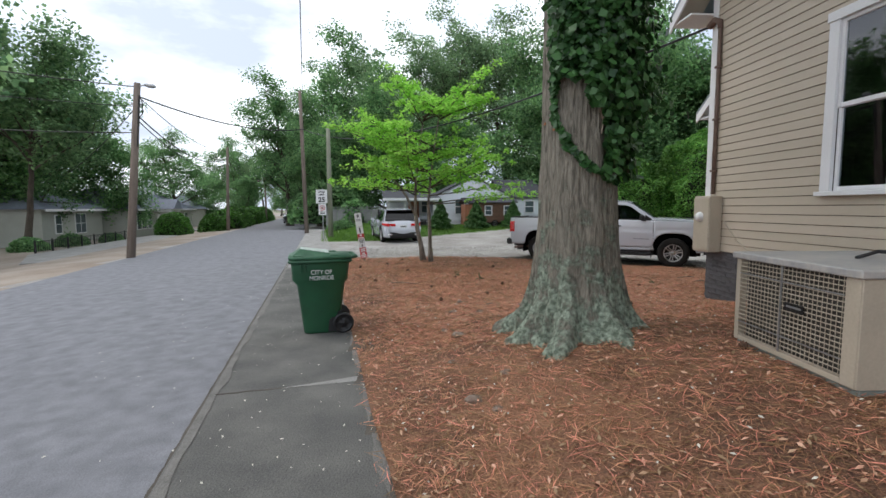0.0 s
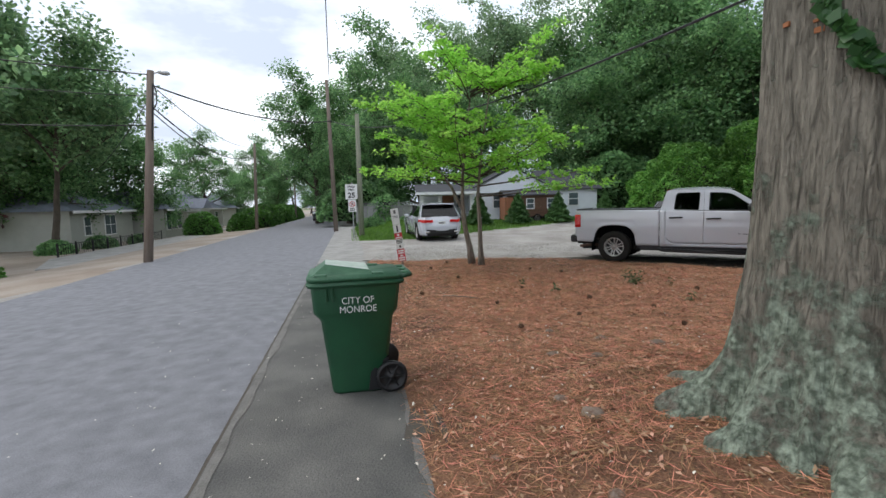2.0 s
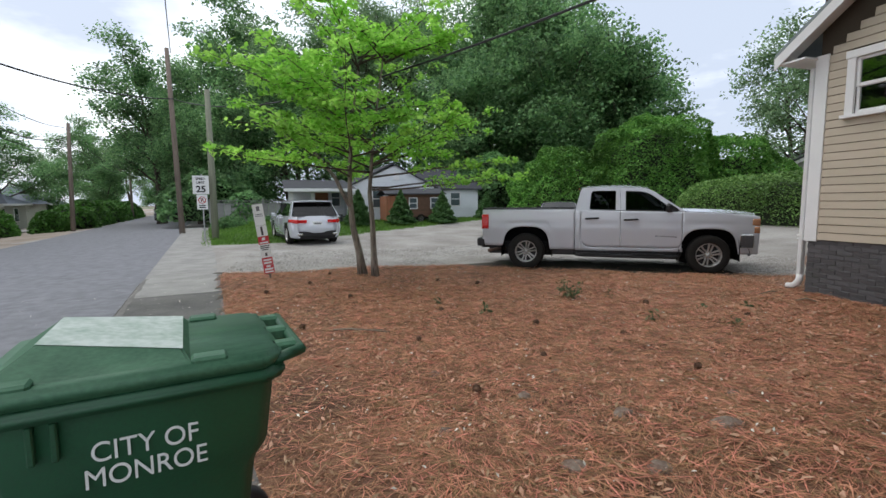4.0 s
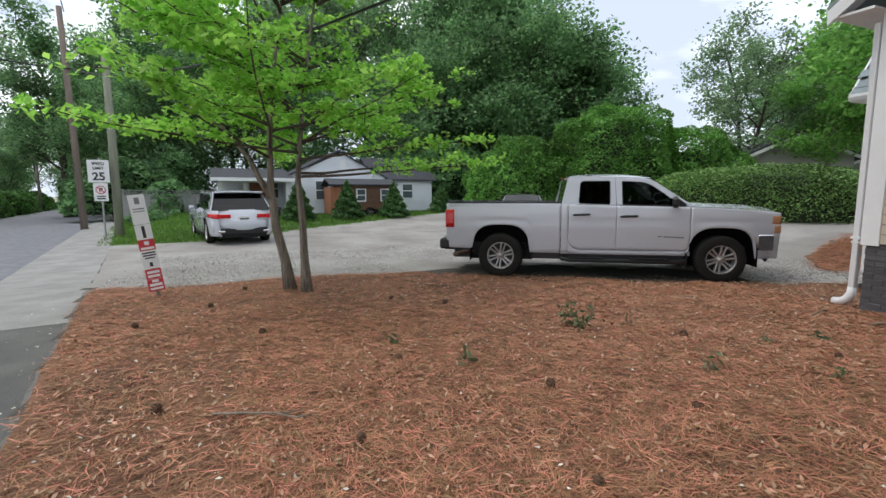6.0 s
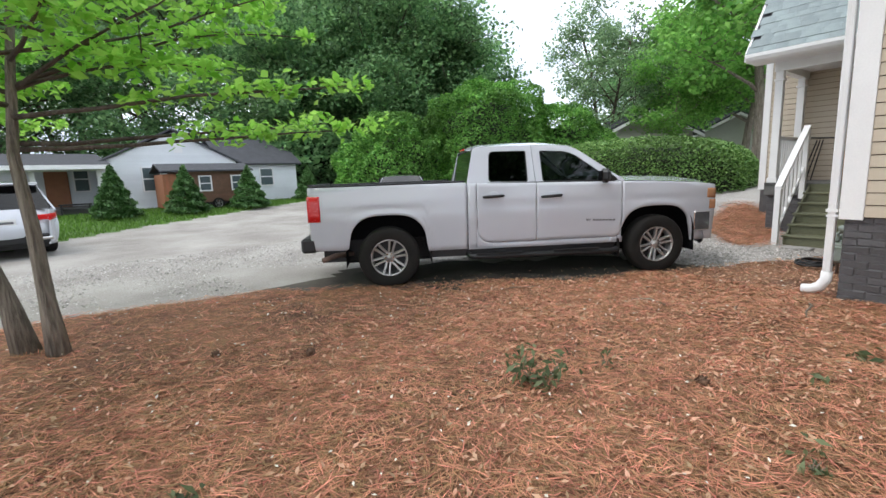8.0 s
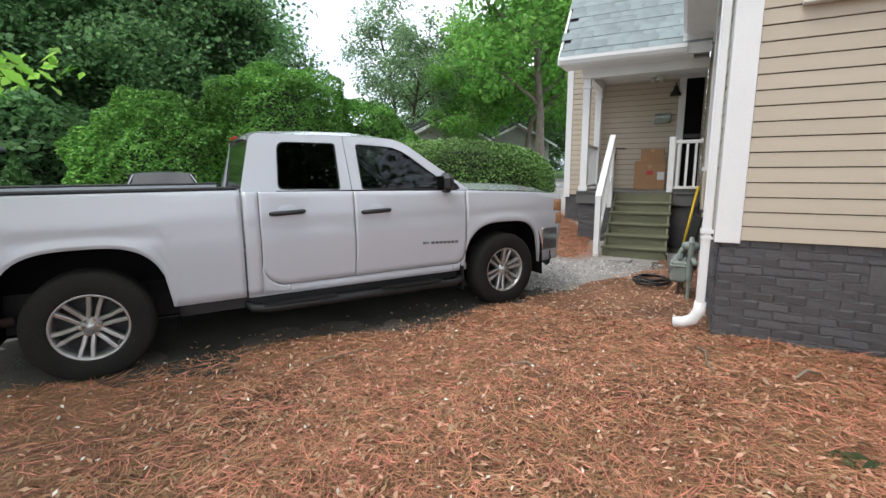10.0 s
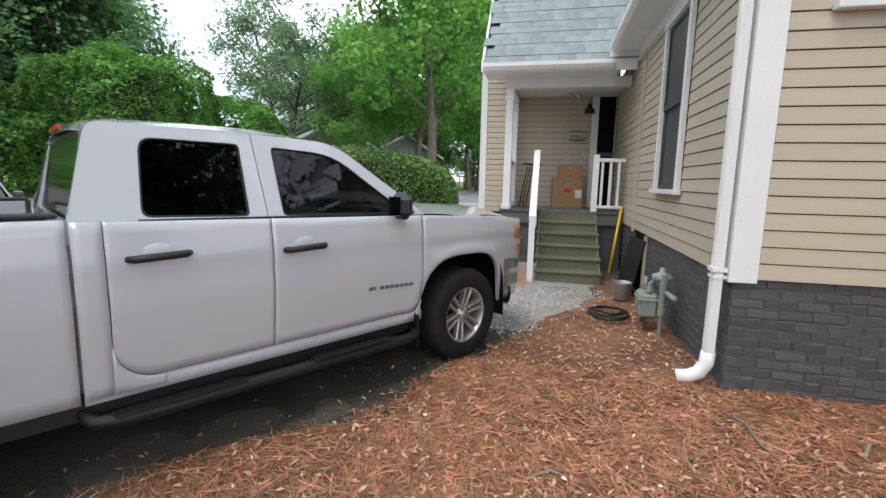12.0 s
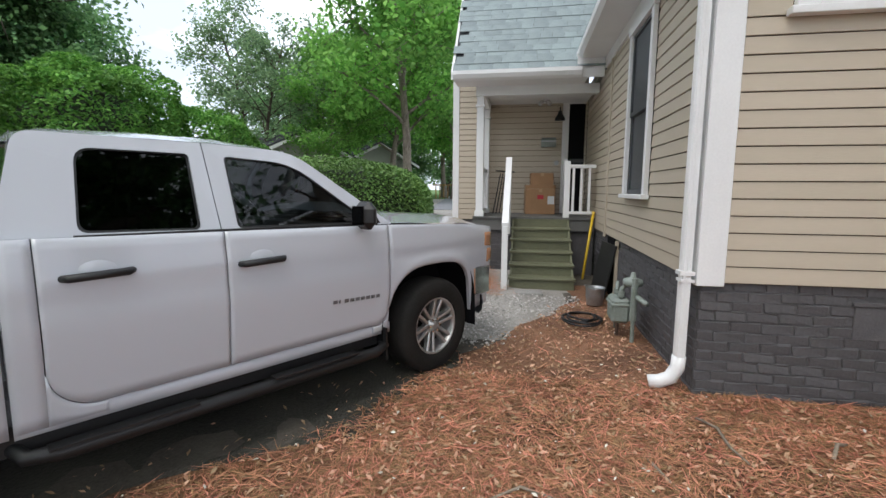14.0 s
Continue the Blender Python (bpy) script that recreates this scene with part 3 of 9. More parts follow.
def oak_bark_material():
    """Furrowed grey bark, with crusts of pale lichen that thin out upward."""
    m, n, l, out = node_material("furrowed_oak_bark")
    co = n.new("ShaderNodeTexCoord")
    mp = n.new("ShaderNodeMapping")
    mp.inputs["Scale"].default_value = (1, 1, 0.14)
    l.new(co.outputs["Object"], mp.inputs["Vector"])
    fur = n.new("ShaderNodeTexNoise")
    fur.inputs["Scale"].default_value, fur.inputs["Detail"].default_value = 38, 7
    fur.inputs["Distortion"].default_value = 0.8
    l.new(mp.outputs["Vector"], fur.inputs["Vector"])
    r1 = n.new("ShaderNodeValToRGB")
    e = r1.color_ramp.elements
    e[0].position, e[0].color = 0.33, (0.1, 0.09, 0.07, 1)
    e[1].position, e[1].color = 0.64, (0.27, 0.245, 0.195, 1)
    l.new(fur.outputs["Fac"], r1.inputs["Fac"])
    pat = n.new("ShaderNodeTexNoise")
    pat.inputs["Scale"].default_value, pat.inputs["Detail"].default_value, pat.inputs["Roughness"].default_value = 5, 8, 0.7
    l.new(co.outputs["Object"], pat.inputs["Vector"])
    sep = n.new("ShaderNodeSeparateXYZ")
    l.new(co.outputs["Object"], sep.inputs["Vector"])
    hgt = n.new("ShaderNodeMapRange")
    hgt.inputs["From Min"].default_value, hgt.inputs["From Max"].default_value = 0.1, 1.7
    hgt.inputs["To Min"].default_value, hgt.inputs["To Max"].default_value = 0.13, -0.12
    l.new(sep.outputs["Z"], hgt.inputs["Value"])
    add = n.new("ShaderNodeMath")
    l.new(pat.outputs["Fac"], add.inputs[0])
    l.new(hgt.outputs["Result"], add.inputs[1])
    r2 = n.new("ShaderNodeValToRGB")
    r2.color_ramp.elements[0].position, r2.color_ramp.elements[1].position = 0.5, 0.62
    l.new(add.outputs[0], r2.inputs["Fac"])
    fine = n.new("ShaderNodeTexNoise")
    fine.inputs["Scale"].default_value, fine.inputs["Detail"].default_value = 24, 7
    l.new(co.outputs["Object"], fine.inputs["Vector"])
    r3 = n.new("ShaderNodeValToRGB")
    r3.color_ramp.elements[0].position, r3.color_ramp.elements[0].color = 0.36, (0.1, 0.125, 0.09, 1)
    r3.color_ramp.elements[1].position, r3.color_ramp.elements[1].color = 0.68, (0.34, 0.4, 0.31, 1)
    l.new(fine.outputs["Fac"], r3.inputs["Fac"])
    mx = n.new("ShaderNodeMixRGB")
    l.new(r2.outputs["Color"], mx.inputs["Fac"])
    l.new(r1.outputs["Color"], mx.inputs["Color1"])
    l.new(r3.outputs["Color"], mx.inputs["Color2"])
    b = n.new("ShaderNodeBsdfPrincipled")
    b.inputs["Roughness"].default_value = 0.95
    l.new(mx.outputs["Color"], b.inputs["Base Color"])
    hs = n.new("ShaderNodeMath")
    hs.operation = "MULTIPLY_ADD"
    hs.inputs[1].default_value = 0.35
    l.new(r2.outputs["Color"], hs.inputs[0])
    l.new(fur.outputs["Fac"], hs.inputs[2])
    bp = n.new("ShaderNodeBump")
    bp.inputs["Strength"].default_value, bp.inputs["Distance"].default_value = 1.0, 0.045
    l.new(hs.outputs[0], bp.inputs["Height"])
    bp2 = n.new("ShaderNodeBump")
    bp2.inputs["Strength"].default_value, bp2.inputs["Distance"].default_value = 0.6, 0.02
    l.new(fine.outputs["Fac"], bp2.inputs["Height"])
    l.new(bp.outputs["Normal"], bp2.inputs["Normal"])
    l.new(bp2.outputs["Normal"], b.inputs["Normal"])
    l.new(b.outputs["BSDF"], out.inputs["Surface"])
    return m


oak_bark = oak_bark_material()


# ---- the beige house ----
HX, HY = 7.38, 9.55          # street-side wall and drive-side wall of the back part
WX = 5.35                    # street-side wall of the front part
WY = 6.92                    # its drive-side corner
SID0, EAVE = 0.88, 3.62


def wall_boards(wall, axis, plane, lo, hi, z0, z1, outward, holes=(), step=0.12, mat=None, top=None):
    """Boards on a wall, gapped so the dark backing reads as lap shadow. axis: the one along which they run; top(z):
    shortens them under a gable.
    """
    mat = mat or siding
    z = z0
    cache = {}
    while z < z1 - 0.02:
        spans = [(lo, hi)]
        if top:
            a, b = top(z + step)
            spans = [(max(lo, a), min(hi, b))]
        for h0, h1, hz0, hz1 in holes:
            if hz0 < z + step * 0.5 < hz1:
                cut = []
                for a, b in spans:
                    if h0 > a and h0 < b:
                        cut.append((a, h0))
                    if h1 < b and h1 > a:
                        cut.append((h1, b))
                    if h0 >= b or h1 <= a:
                        cut.append((a, b))
                spans = cut
        for a, b in spans:
            if b - a < 0.04:
                continue
            key = (round(b - a, 3))
            if key not in cache:
                bm = bmesh.new()
                prof = [(0.004, 0.0075), (0.019, 0.0075), (0.021, 0.01), (0.012, step), (0.004, step)]
                if axis == "y":
                    prism(bm, [(p[0] * outward, p[1]) for p in prof], "y", 0, b - a)
                else:
                    prism(bm, [(p[0] * outward, p[1]) for p in prof], "x", 0, b - a)
                me = bpy.data.meshes.new("board")
                bm.to_mesh(me)
                bm.free()
                me.materials.append(mat)
                cache[key] = me
            ob = new("board", cache[key])
            ob.parent = wall
            ob.location = (plane, a, z) if axis == "y" else (a, plane, z)
        z += step


def wall_slab(name, x0, x1, y0, y1, z0, z1, mat=None, axis="y", hole=None):
    """A wall; hole: (from, to, bottom, top) of the opening that goes through it."""
    bm = bmesh.new()
    if hole:
        a, b, c, d = hole[0] + 0.02, hole[1] - 0.02, hole[2] + 0.01, hole[3] - 0.01
        lo, hi = (y0, y1) if axis == "y" else (x0, x1)
        for p, q, r, t in ((lo, a, z0, z1), (b, hi, z0, z1), (a, b, z0, c), (a, b, d, z1)):
            if axis == "y":
                box(bm, x0, x1, p, q, r, t)
            else:
                box(bm, p, q, y0, y1, r, t)
    else:
        box(bm, x0, x1, y0, y1, z0, z1)
    return tagged(whole(name, bm, mat or siding_shade, Matrix(), "beige painted lap siding over a timber wall", "wall"), kind="structure")


def bricks(parent, axis, plane, lo, hi, z0, z1, outward, limit=300, holes=()):
    """Painted bricks in running bond, standing proud of the joints."""
    shapes = []
    rng = random.Random(5)
    for v in range(3):
        bm = bmesh.new()
        vs = box(bm, 0, 0.2, -0.012, 0.006, 0, 0.067, bevel=0.004)
        for p in vs:
            p.co += Vector((rng.uniform(-1, 1), rng.uniform(-1, 1) * 0.8, rng.uniform(-1, 1))) * 0.008
        me = bpy.data.meshes.new("brick")
        bm.to_mesh(me)
        bm.free()
        me.materials.append(brick_paint)
        shapes.append(me)
    row, n, z = 0, 0, z0
    while z + 0.03 < z1:
        a = lo - (0.105 if row % 2 else 0.0)
        while a < hi - 0.03:
            s, e = max(a, lo), min(a + 0.2, hi)
            if e - s > 0.03 and not any(h0 < (s + e) / 2 < h1 and hz0 < z + 0.03 < hz1 for h0, h1, hz0, hz1 in holes):
                ob = new("brick", shapes[rng.randrange(3)])
                ob.parent = parent
                if axis == "y":
                    ob.location, ob.rotation_euler = (plane, s, z), (0, 0, radians(90))
                    ob.scale = ((e - s) / 0.2, 1, 1)
                else:
                    ob.location = (s, plane, z)
                    ob.scale = ((e - s) / 0.2, 1, 1)
                n += 1
            a += 0.211
        z += 0.075
        row += 1
    return n


def sash_window(name, axis, plane, outward, c0, c1, z0, z1, label, dark=True, blinds=False, trim=0.1):
    """A sash window: outer trim, two sashes with rails, glass or screen, sill."""
    w = thing(name, Matrix(), label, "window", kind="structure")

    def bar(nm, a0, a1, b0, b1, d0, d1, mat, label2=""):
        d0, d1 = sorted((plane + outward * d0, plane + outward * d1))
        bm = new_box(d0, d1, a0, a1, b0, b1, bevel=0.004) if axis == "y" else new_box(a0, a1, d0, d1, b0, b1, bevel=0.004)
        return part(nm, bm, mat, w, label2)

    bar("trim_side", c0, c0 + trim, z0, z1, 0.003, 0.05, white_paint)
    bar("trim_side", c1 - trim, c1, z0, z1, 0.003, 0.05, white_paint)
    bar("trim_head", c0 - 0.02, c1 + 0.02, z1 + 0.001, z1 + 0.11, 0.003, 0.06, white_paint)
    bar("sill", c0 - 0.04, c1 + 0.04, z0 - 0.05, z0 - 0.001, 0.003, 0.08, white_paint)
    i0, i1 = c0 + trim + 0.002, c1 - trim - 0.002
    mid = (z0 + z1) / 2
    for a, b, d in ((z0 + 0.002, mid + 0.018, -0.02), (mid - 0.018, z1 - 0.002, 0.0)):
        s = bar("sash", i0, i0 + 0.045, a, b, d - 0.02, d + 0.02, white_paint if not dark else screen_mat)
        bar("sash", i1 - 0.045, i1, a, b, d - 0.02, d + 0.02, white_paint if not dark else screen_mat)
        bar("rail", i0 + 0.045, i1 - 0.045, a, a + 0.05, d - 0.02, d + 0.02, white_paint if not dark else screen_mat)
        bar("rail", i0 + 0.045, i1 - 0.045, b - 0.04, b, d - 0.02, d + 0.02, white_paint if not dark else screen_mat)
        if not dark:
            bar("muntin", (i0 + i1) / 2 - 0.014, (i0 + i1) / 2 + 0.014, a + 0.05, b - 0.04, d - 0.012, d + 0.014, white_paint)
            g = bar("pane", i0 + 0.045, i1 - 0.045, a + 0.05, b - 0.04, d - 0.005, d - 0.001, window_glass)
            g.visible_shadow = False
        else:
            bar("screen", i0 + 0.045, i1 - 0.045, a + 0.05, b - 0.04, d - 0.006, d, screen_mat, "dark grey insect screen")
    # near-black sheet painted as the unlit room behind the sashes
    bar("interior", c0 + 0.02, c1 - 0.02, z0 + 0.01, z1 - 0.01, -0.07 if dark else -0.16, -0.045 if dark else -0.13, recess_shade)
    if blinds:
        k = z0 + 0.06
        while k < z1 - 0.06:
            bar("blind_slat", i0 + 0.03, i1 - 0.03, k, k + 0.028, -0.1, -0.085, blind_mat)
            k += 0.042
    return w


# back part: wall on the yard, wall on the drive
vent_hole = [(8.08, 8.56, 0.48, 0.78)]
win_a = (7.85, 9.12, 2.72, 3.5)
wall_yard = wall_slab("wall_yard", HX, HX + 0.12, WY - 0.5, HY - 0.02, SID0, EAVE + 1.6, hole=win_a)
wall_boards(wall_yard, "y", HX, WY - 0.4, HY - 0.155, SID0, 5.2, -1, holes=[(win_a[0], win_a[1], win_a[2] - 0.05, win_a[3] + 0.11)],
            top=lambda z: (0, HY - max(0.0, z - EAVE) / 0.72))
win_b = (8.83, 9.87, 1.5, 3.33)
wall_drive = wall_slab("wall_drive", HX + 0.001, 14.2, HY - 0.12, HY, SID0, EAVE, axis="x", hole=win_b)
wall_boards(wall_drive, "x", HY, HX + 0.2, 13.75, SID0, EAVE - 0.02, 1, holes=[(win_b[0], win_b[1], win_b[2] - 0.05, win_b[3] + 0.11)])
sash_window("window_yard", "y", HX - 0.02, -1, *win_a, "low wide window high in the wall with white trim and pale blinds", dark=False, blinds=True, trim=0.11)
sash_window("window_drive", "x", HY + 0.02, 1, *win_b, "tall double-hung window with dark grey screens and white trim", dark=True, trim=0.085)

foot_yard = tagged(whole("foundation_yard", new_box(HX + 0.012, HX + 0.13, WY - 0.5, HY - 0.015, -0.15, SID0 - 0.002), brick_joint, Matrix(), "foundation of rough brick painted dark grey", "foundation"), kind="structure")
bricks(foot_yard, "y", HX + 0.012, 6.9, HY - 0.012, 0.0, SID0 - 0.01, -1, holes=vent_hole)
foot_drive = tagged(whole("foundation_drive", new_box(HX + 0.02, 14.2, HY - 0.13, HY - 0.012, -0.15, SID0 - 0.003), brick_joint, Matrix(), "foundation of rough brick painted dark grey", "foundation"), kind="structure")
bricks(foot_drive, "x", HY - 0.012, HX + 0.03, 12.2, 0.0, SID0 - 0.01, 1, holes=[(10.25, 11.0, 0.0, 0.88)])
vent = thing("foundation_vent", pose(HX - 0.003, 8.32, 0.63), "blocked foundation vent painted dark grey in the brickwork", "vent")
part("plate", new_box(0.0, 0.012, -0.22, 0.22, -0.12, 0.12, bevel=0.004), brick_paint, vent)
part("lintel", new_box(-0.012, 0.012, -0.24, 0.24, 0.121, 0.15, bevel=0.004), brick_paint, vent)

trim = thing("corner_trim", pose(0, 0, 0), "white painted corner boards", "trim", kind="structure")
part("corner_board", new_box(HX - 0.032, HX - 0.003, HY - 0.155, HY + 0.032, SID0 - 0.02, EAVE + 0.05, bevel=0.004), white_paint, trim)
part("corner_board", new_box(HX - 0.003, HX + 0.2, HY + 0.003, HY + 0.032, SID0 - 0.02, EAVE, bevel=0.004), white_paint, trim)
part("joint_board", new_box(11.15, 11.25, HY + 0.003, HY + 0.034, SID0 - 0.04, EAVE - 0.1, bevel=0.003), siding, trim)

# roof of the back part: gutter along the drive side, gable on the yard side
eaves = thing("gutter", Matrix(), "white painted gutter and soffit along the eave", "gutter", kind="structure")
part("soffit", new_box(HX - 0.3, 12.0, HY + 0.001, HY + 0.34, EAVE + 0.0, EAVE + 0.03), white_paint, eaves)
part("frieze", new_box(HX + 0.2, 12.0, HY + 0.003, HY + 0.045, EAVE - 0.16, EAVE - 0.002), white_paint, eaves)
bm = bmesh.new()
prism(bm, [(HY + 0.341, EAVE + 0.0), (HY + 0.42, EAVE + 0.0), (HY + 0.47, EAVE + 0.05), (HY + 0.475, EAVE + 0.13), (HY + 0.46, EAVE + 0.13), (HY + 0.45, EAVE + 0.06), (HY + 0.35, EAVE + 0.04), (HY + 0.35, EAVE + 0.13), (HY + 0.341, EAVE + 0.13)], "x", HX - 0.32, 11.98)
part("gutter_trough", bm, white_paint, eaves)
roof_back = thing("roof_back", Matrix(), "gable roof edge with white rake boards and grey shingles", "roof", kind="structure")
bm = bmesh.new()
prism(bm, [(HY + 0.46, EAVE + 0.12), (HY + 0.46, EAVE + 0.18), (WY - 1.2, EAVE + 0.18 + (HY + 0.46 - WY + 1.2) * 0.72), (WY - 1.2, EAVE + 0.12 + (HY + 0.46 - WY + 1.2) * 0.72)], "x", HX - 0.33, 14.0)
part("roof_sheet", bm, shingle_mat, roof_back)
bm = bmesh.new()
prism(bm, [(HY + 0.46, EAVE - 0.06), (HY + 0.46, EAVE + 0.115), (WY - 1.2, EAVE + 0.115 + (HY + 0.46 - WY + 1.2) * 0.72), (WY - 1.2, EAVE - 0.06 + (HY + 0.46 - WY + 1.2) * 0.72)], "x", HX - 0.33, HX - 0.3)
part("rake_board", bm, white_paint, roof_back)
bm = bmesh.new()
prism(bm, [(HY + 0.44, EAVE + 0.07), (HY + 0.44, EAVE + 0.1), (WY - 1.2, EAVE + 0.1 + (HY + 0.46 - WY + 1.2) * 0.72), (WY - 1.2, EAVE + 0.07 + (HY + 0.46 - WY + 1.2) * 0.72)], "x", HX - 0.299, HX - 0.0)
part("rake_soffit", bm, white_paint, roof_back)

# downspout at the corner
spout = thing("downspout", Matrix(), "white corrugated metal downspout with a kicked-out foot", "downspout")
SX, SY = HX + 0.03, HY + 0.09
bm = bmesh.new()
box(bm, SX - 0.042, SX + 0.042, SY - 0.033, SY + 0.033, 0.30, EAVE - 0.1, bevel=0.008)
part("pipe", bm, white_paint, spout)
for k in (-0.022, 0.0, 0.022):
    part("rib", new_box(SX + k - 0.004, SX + k + 0.004, SY + 0.033, SY + 0.038, 0.31, EAVE - 0.12), white_paint, spout)
    part("rib", new_box(SX - 0.047, SX - 0.0425, SY + k - 0.004, SY + k + 0.004, 0.31, EAVE - 0.12), white_paint, spout)
bm = bmesh.new()
tube(bm, [(SX, SY, 0.31), (SX, SY + 0.005, 0.22), (SX + 0.0, SY + 0.05, 0.14), (SX + 0.01, SY + 0.12, 0.1), (SX + 0.02, SY + 0.2, 0.085)], [0.05, 0.052, 0.053, 0.052, 0.054], 10)
part("elbow", bm, white_paint, spout, smooth=True)
part("strap", new_box(SX - 0.055, SX + 0.055, SY - 0.05, SY + 0.05, 0.93, 0.96), white_paint, spout)
part("strap", new_box(SX - 0.052, SX + 0.052, SY - 0.05, SY + 0.044, 0.88, 0.9), white_paint, spout)

# front part: wall toward the street with the big window
win_c = (3.35, 4.8, 1.82, 3.72)
wall_front = wall_slab("wall_front", WX, WX + 0.12, -4.0, WY - 0.02, 0.95, 5.0, hole=win_c)
rake_top = lambda z: (-4, WY - max(0.0, z - 5.0) / 0.75)
wall_boards(wall_front, "y", WX, -1.5, WY - 0.1, 0.95, 6.6, -1, holes=[(win_c[0], win_c[1], win_c[2] - 0.05, win_c[3] + 0.11)], step=0.118, top=rake_top)
sash_window("window_front", "y", WX - 0.02, -1, *win_c, "large white sash window with blinds reflecting the trees", dark=False, blinds=True, trim=0.13)
wall_return = wall_slab("wall_return", WX + 0.001, HX + 0.3, WY - 0.12, WY, 0.95, 5.0)
wall_boards(wall_return, "x", WY, WX + 0.1, HX, 0.95, 4.95, 1, step=0.118)
part("corner_board", new_box(WX - 0.03, WX - 0.003, WY - 0.1, WY + 0.03, 0.93, 5.0, bevel=0.004), white_paint, trim)
part("corner_board", new_box(WX - 0.003, WX + 0.1, WY + 0.003, WY + 0.03, 0.93, 5.0, bevel=0.004), white_paint, trim)
foot_front = tagged(whole("foundation_front", new_box(WX + 0.012, WX + 0.13, -4.0, WY - 0.015, -0.1, 0.948), brick_joint, Matrix(), "foundation of rough brick painted dark grey", "foundation"), kind="structure")
bricks(foot_front, "y", WX + 0.012, 4.2, WY - 0.012, 0.2, 0.94, -1)
foot_return = tagged(whole("foundation_return", new_box(WX + 0.02, HX + 0.3, WY - 0.13, WY - 0.012, -0.1, 0.947), brick_joint, Matrix(), "foundation of rough brick painted dark grey", "foundation"), kind="structure")
roof_front = thing("roof_front", Matrix(), "gable roof edge with white rake boards", "roof", kind="structure")
for nm, a, b, x0, x1, mat in (("roof_sheet", 0.12, 0.2, WX - 0.45, 13.0, shingle_mat), ("rake_board", -0.06, 0.118, WX - 0.45, WX - 0.42, white_paint), ("rake_soffit", 0.06, 0.09, WX - 0.419, WX, siding)):
    bm = bmesh.new()
    e = WY + 0.55
    z0 = 4.62
    prism(bm, [(e, z0 + a), (e, z0 + b), (-4.0, z0 + b + (e + 4.0) * 0.75), (-4.0, z0 + a + (e + 4.0) * 0.75)], "x", x0, x1)
    part(nm, bm, mat, roof_front)
part("eave_soffit", new_box(WX - 0.41, 12.0, WY + 0.0, WY + 0.55, 4.66, 4.69), white_paint, roof_front)
tagged(whole("wall_closing", new_box(14.21, 14.35, -4.0, 9.4, 0, 5.5), siding, Matrix(), "beige closing wall of the house", "wall"), kind="structure")
tagged(whole("wall_rear", new_box(WX + 0.13, 14.2, -4.1, -4.0, 0, 5.5), siding, Matrix(), "beige rear wall of the house", "wall"), kind="structure")

# service pipe and electric box at the front part's corner
mast = thing("service_pipe", Matrix(), "brown rusty service pipe with a weatherhead on the wall", "conduit")
part("pipe", new_tube([(WX - 0.05, WY - 0.19, 1.85), (WX - 0.05, WY - 0.19, 4.4)], 0.03, 8), pipe_rust, mast, smooth=True)
part("weatherhead", new_tube([(WX - 0.05, WY - 0.19, 4.4), (WX - 0.05, WY - 0.17, 4.5), (WX - 0.07, WY - 0.08, 4.55), (WX - 0.1, WY + 0.02, 4.48)], [0.035, 0.045, 0.055, 0.05], 8), pipe_rust, mast, smooth=True)
for z in (2.2, 3.0, 3.8):
    part("clamp", new_box(WX - 0.09, WX - 0.022, WY - 0.235, WY - 0.145, z, z + 0.03), pipe_rust, mast)
ebox = thing("electric_box", pose(WX - 0.022, WY - 0.2, 0.94), "beige metal electric meter box on the siding", "electric box")
part("cabinet", new_box(-0.2, 0.0, -0.2, 0.2, 0.0, 0.88, bevel=0.012), ac_beige, ebox)
part("cover", new_box(-0.215, -0.201, -0.19, 0.19, 0.03, 0.85, bevel=0.006), ac_beige, ebox)
bm = bmesh.new()
lathe(bm, [(0.001, 0.07), (0.05, 0.065), (0.075, 0.03), (0.085, 0.0)], 16, Matrix.Translation((-0.216, 0.02, 0.55)) @ Matrix.Rotation(radians(-90), 4, "Y"))
part("meter_dome", bm, clear_lens, ebox, smooth=True)
part("wall_cable", new_tube([(0.01, -0.22, 0.5), (-0.01, -0.32, 0.42), (-0.01, -0.55, 0.2), (-0.01, -1.0, -0.02), (-0.01, -1.6, -0.03)], 0.011, 6), ac_beige, ebox)


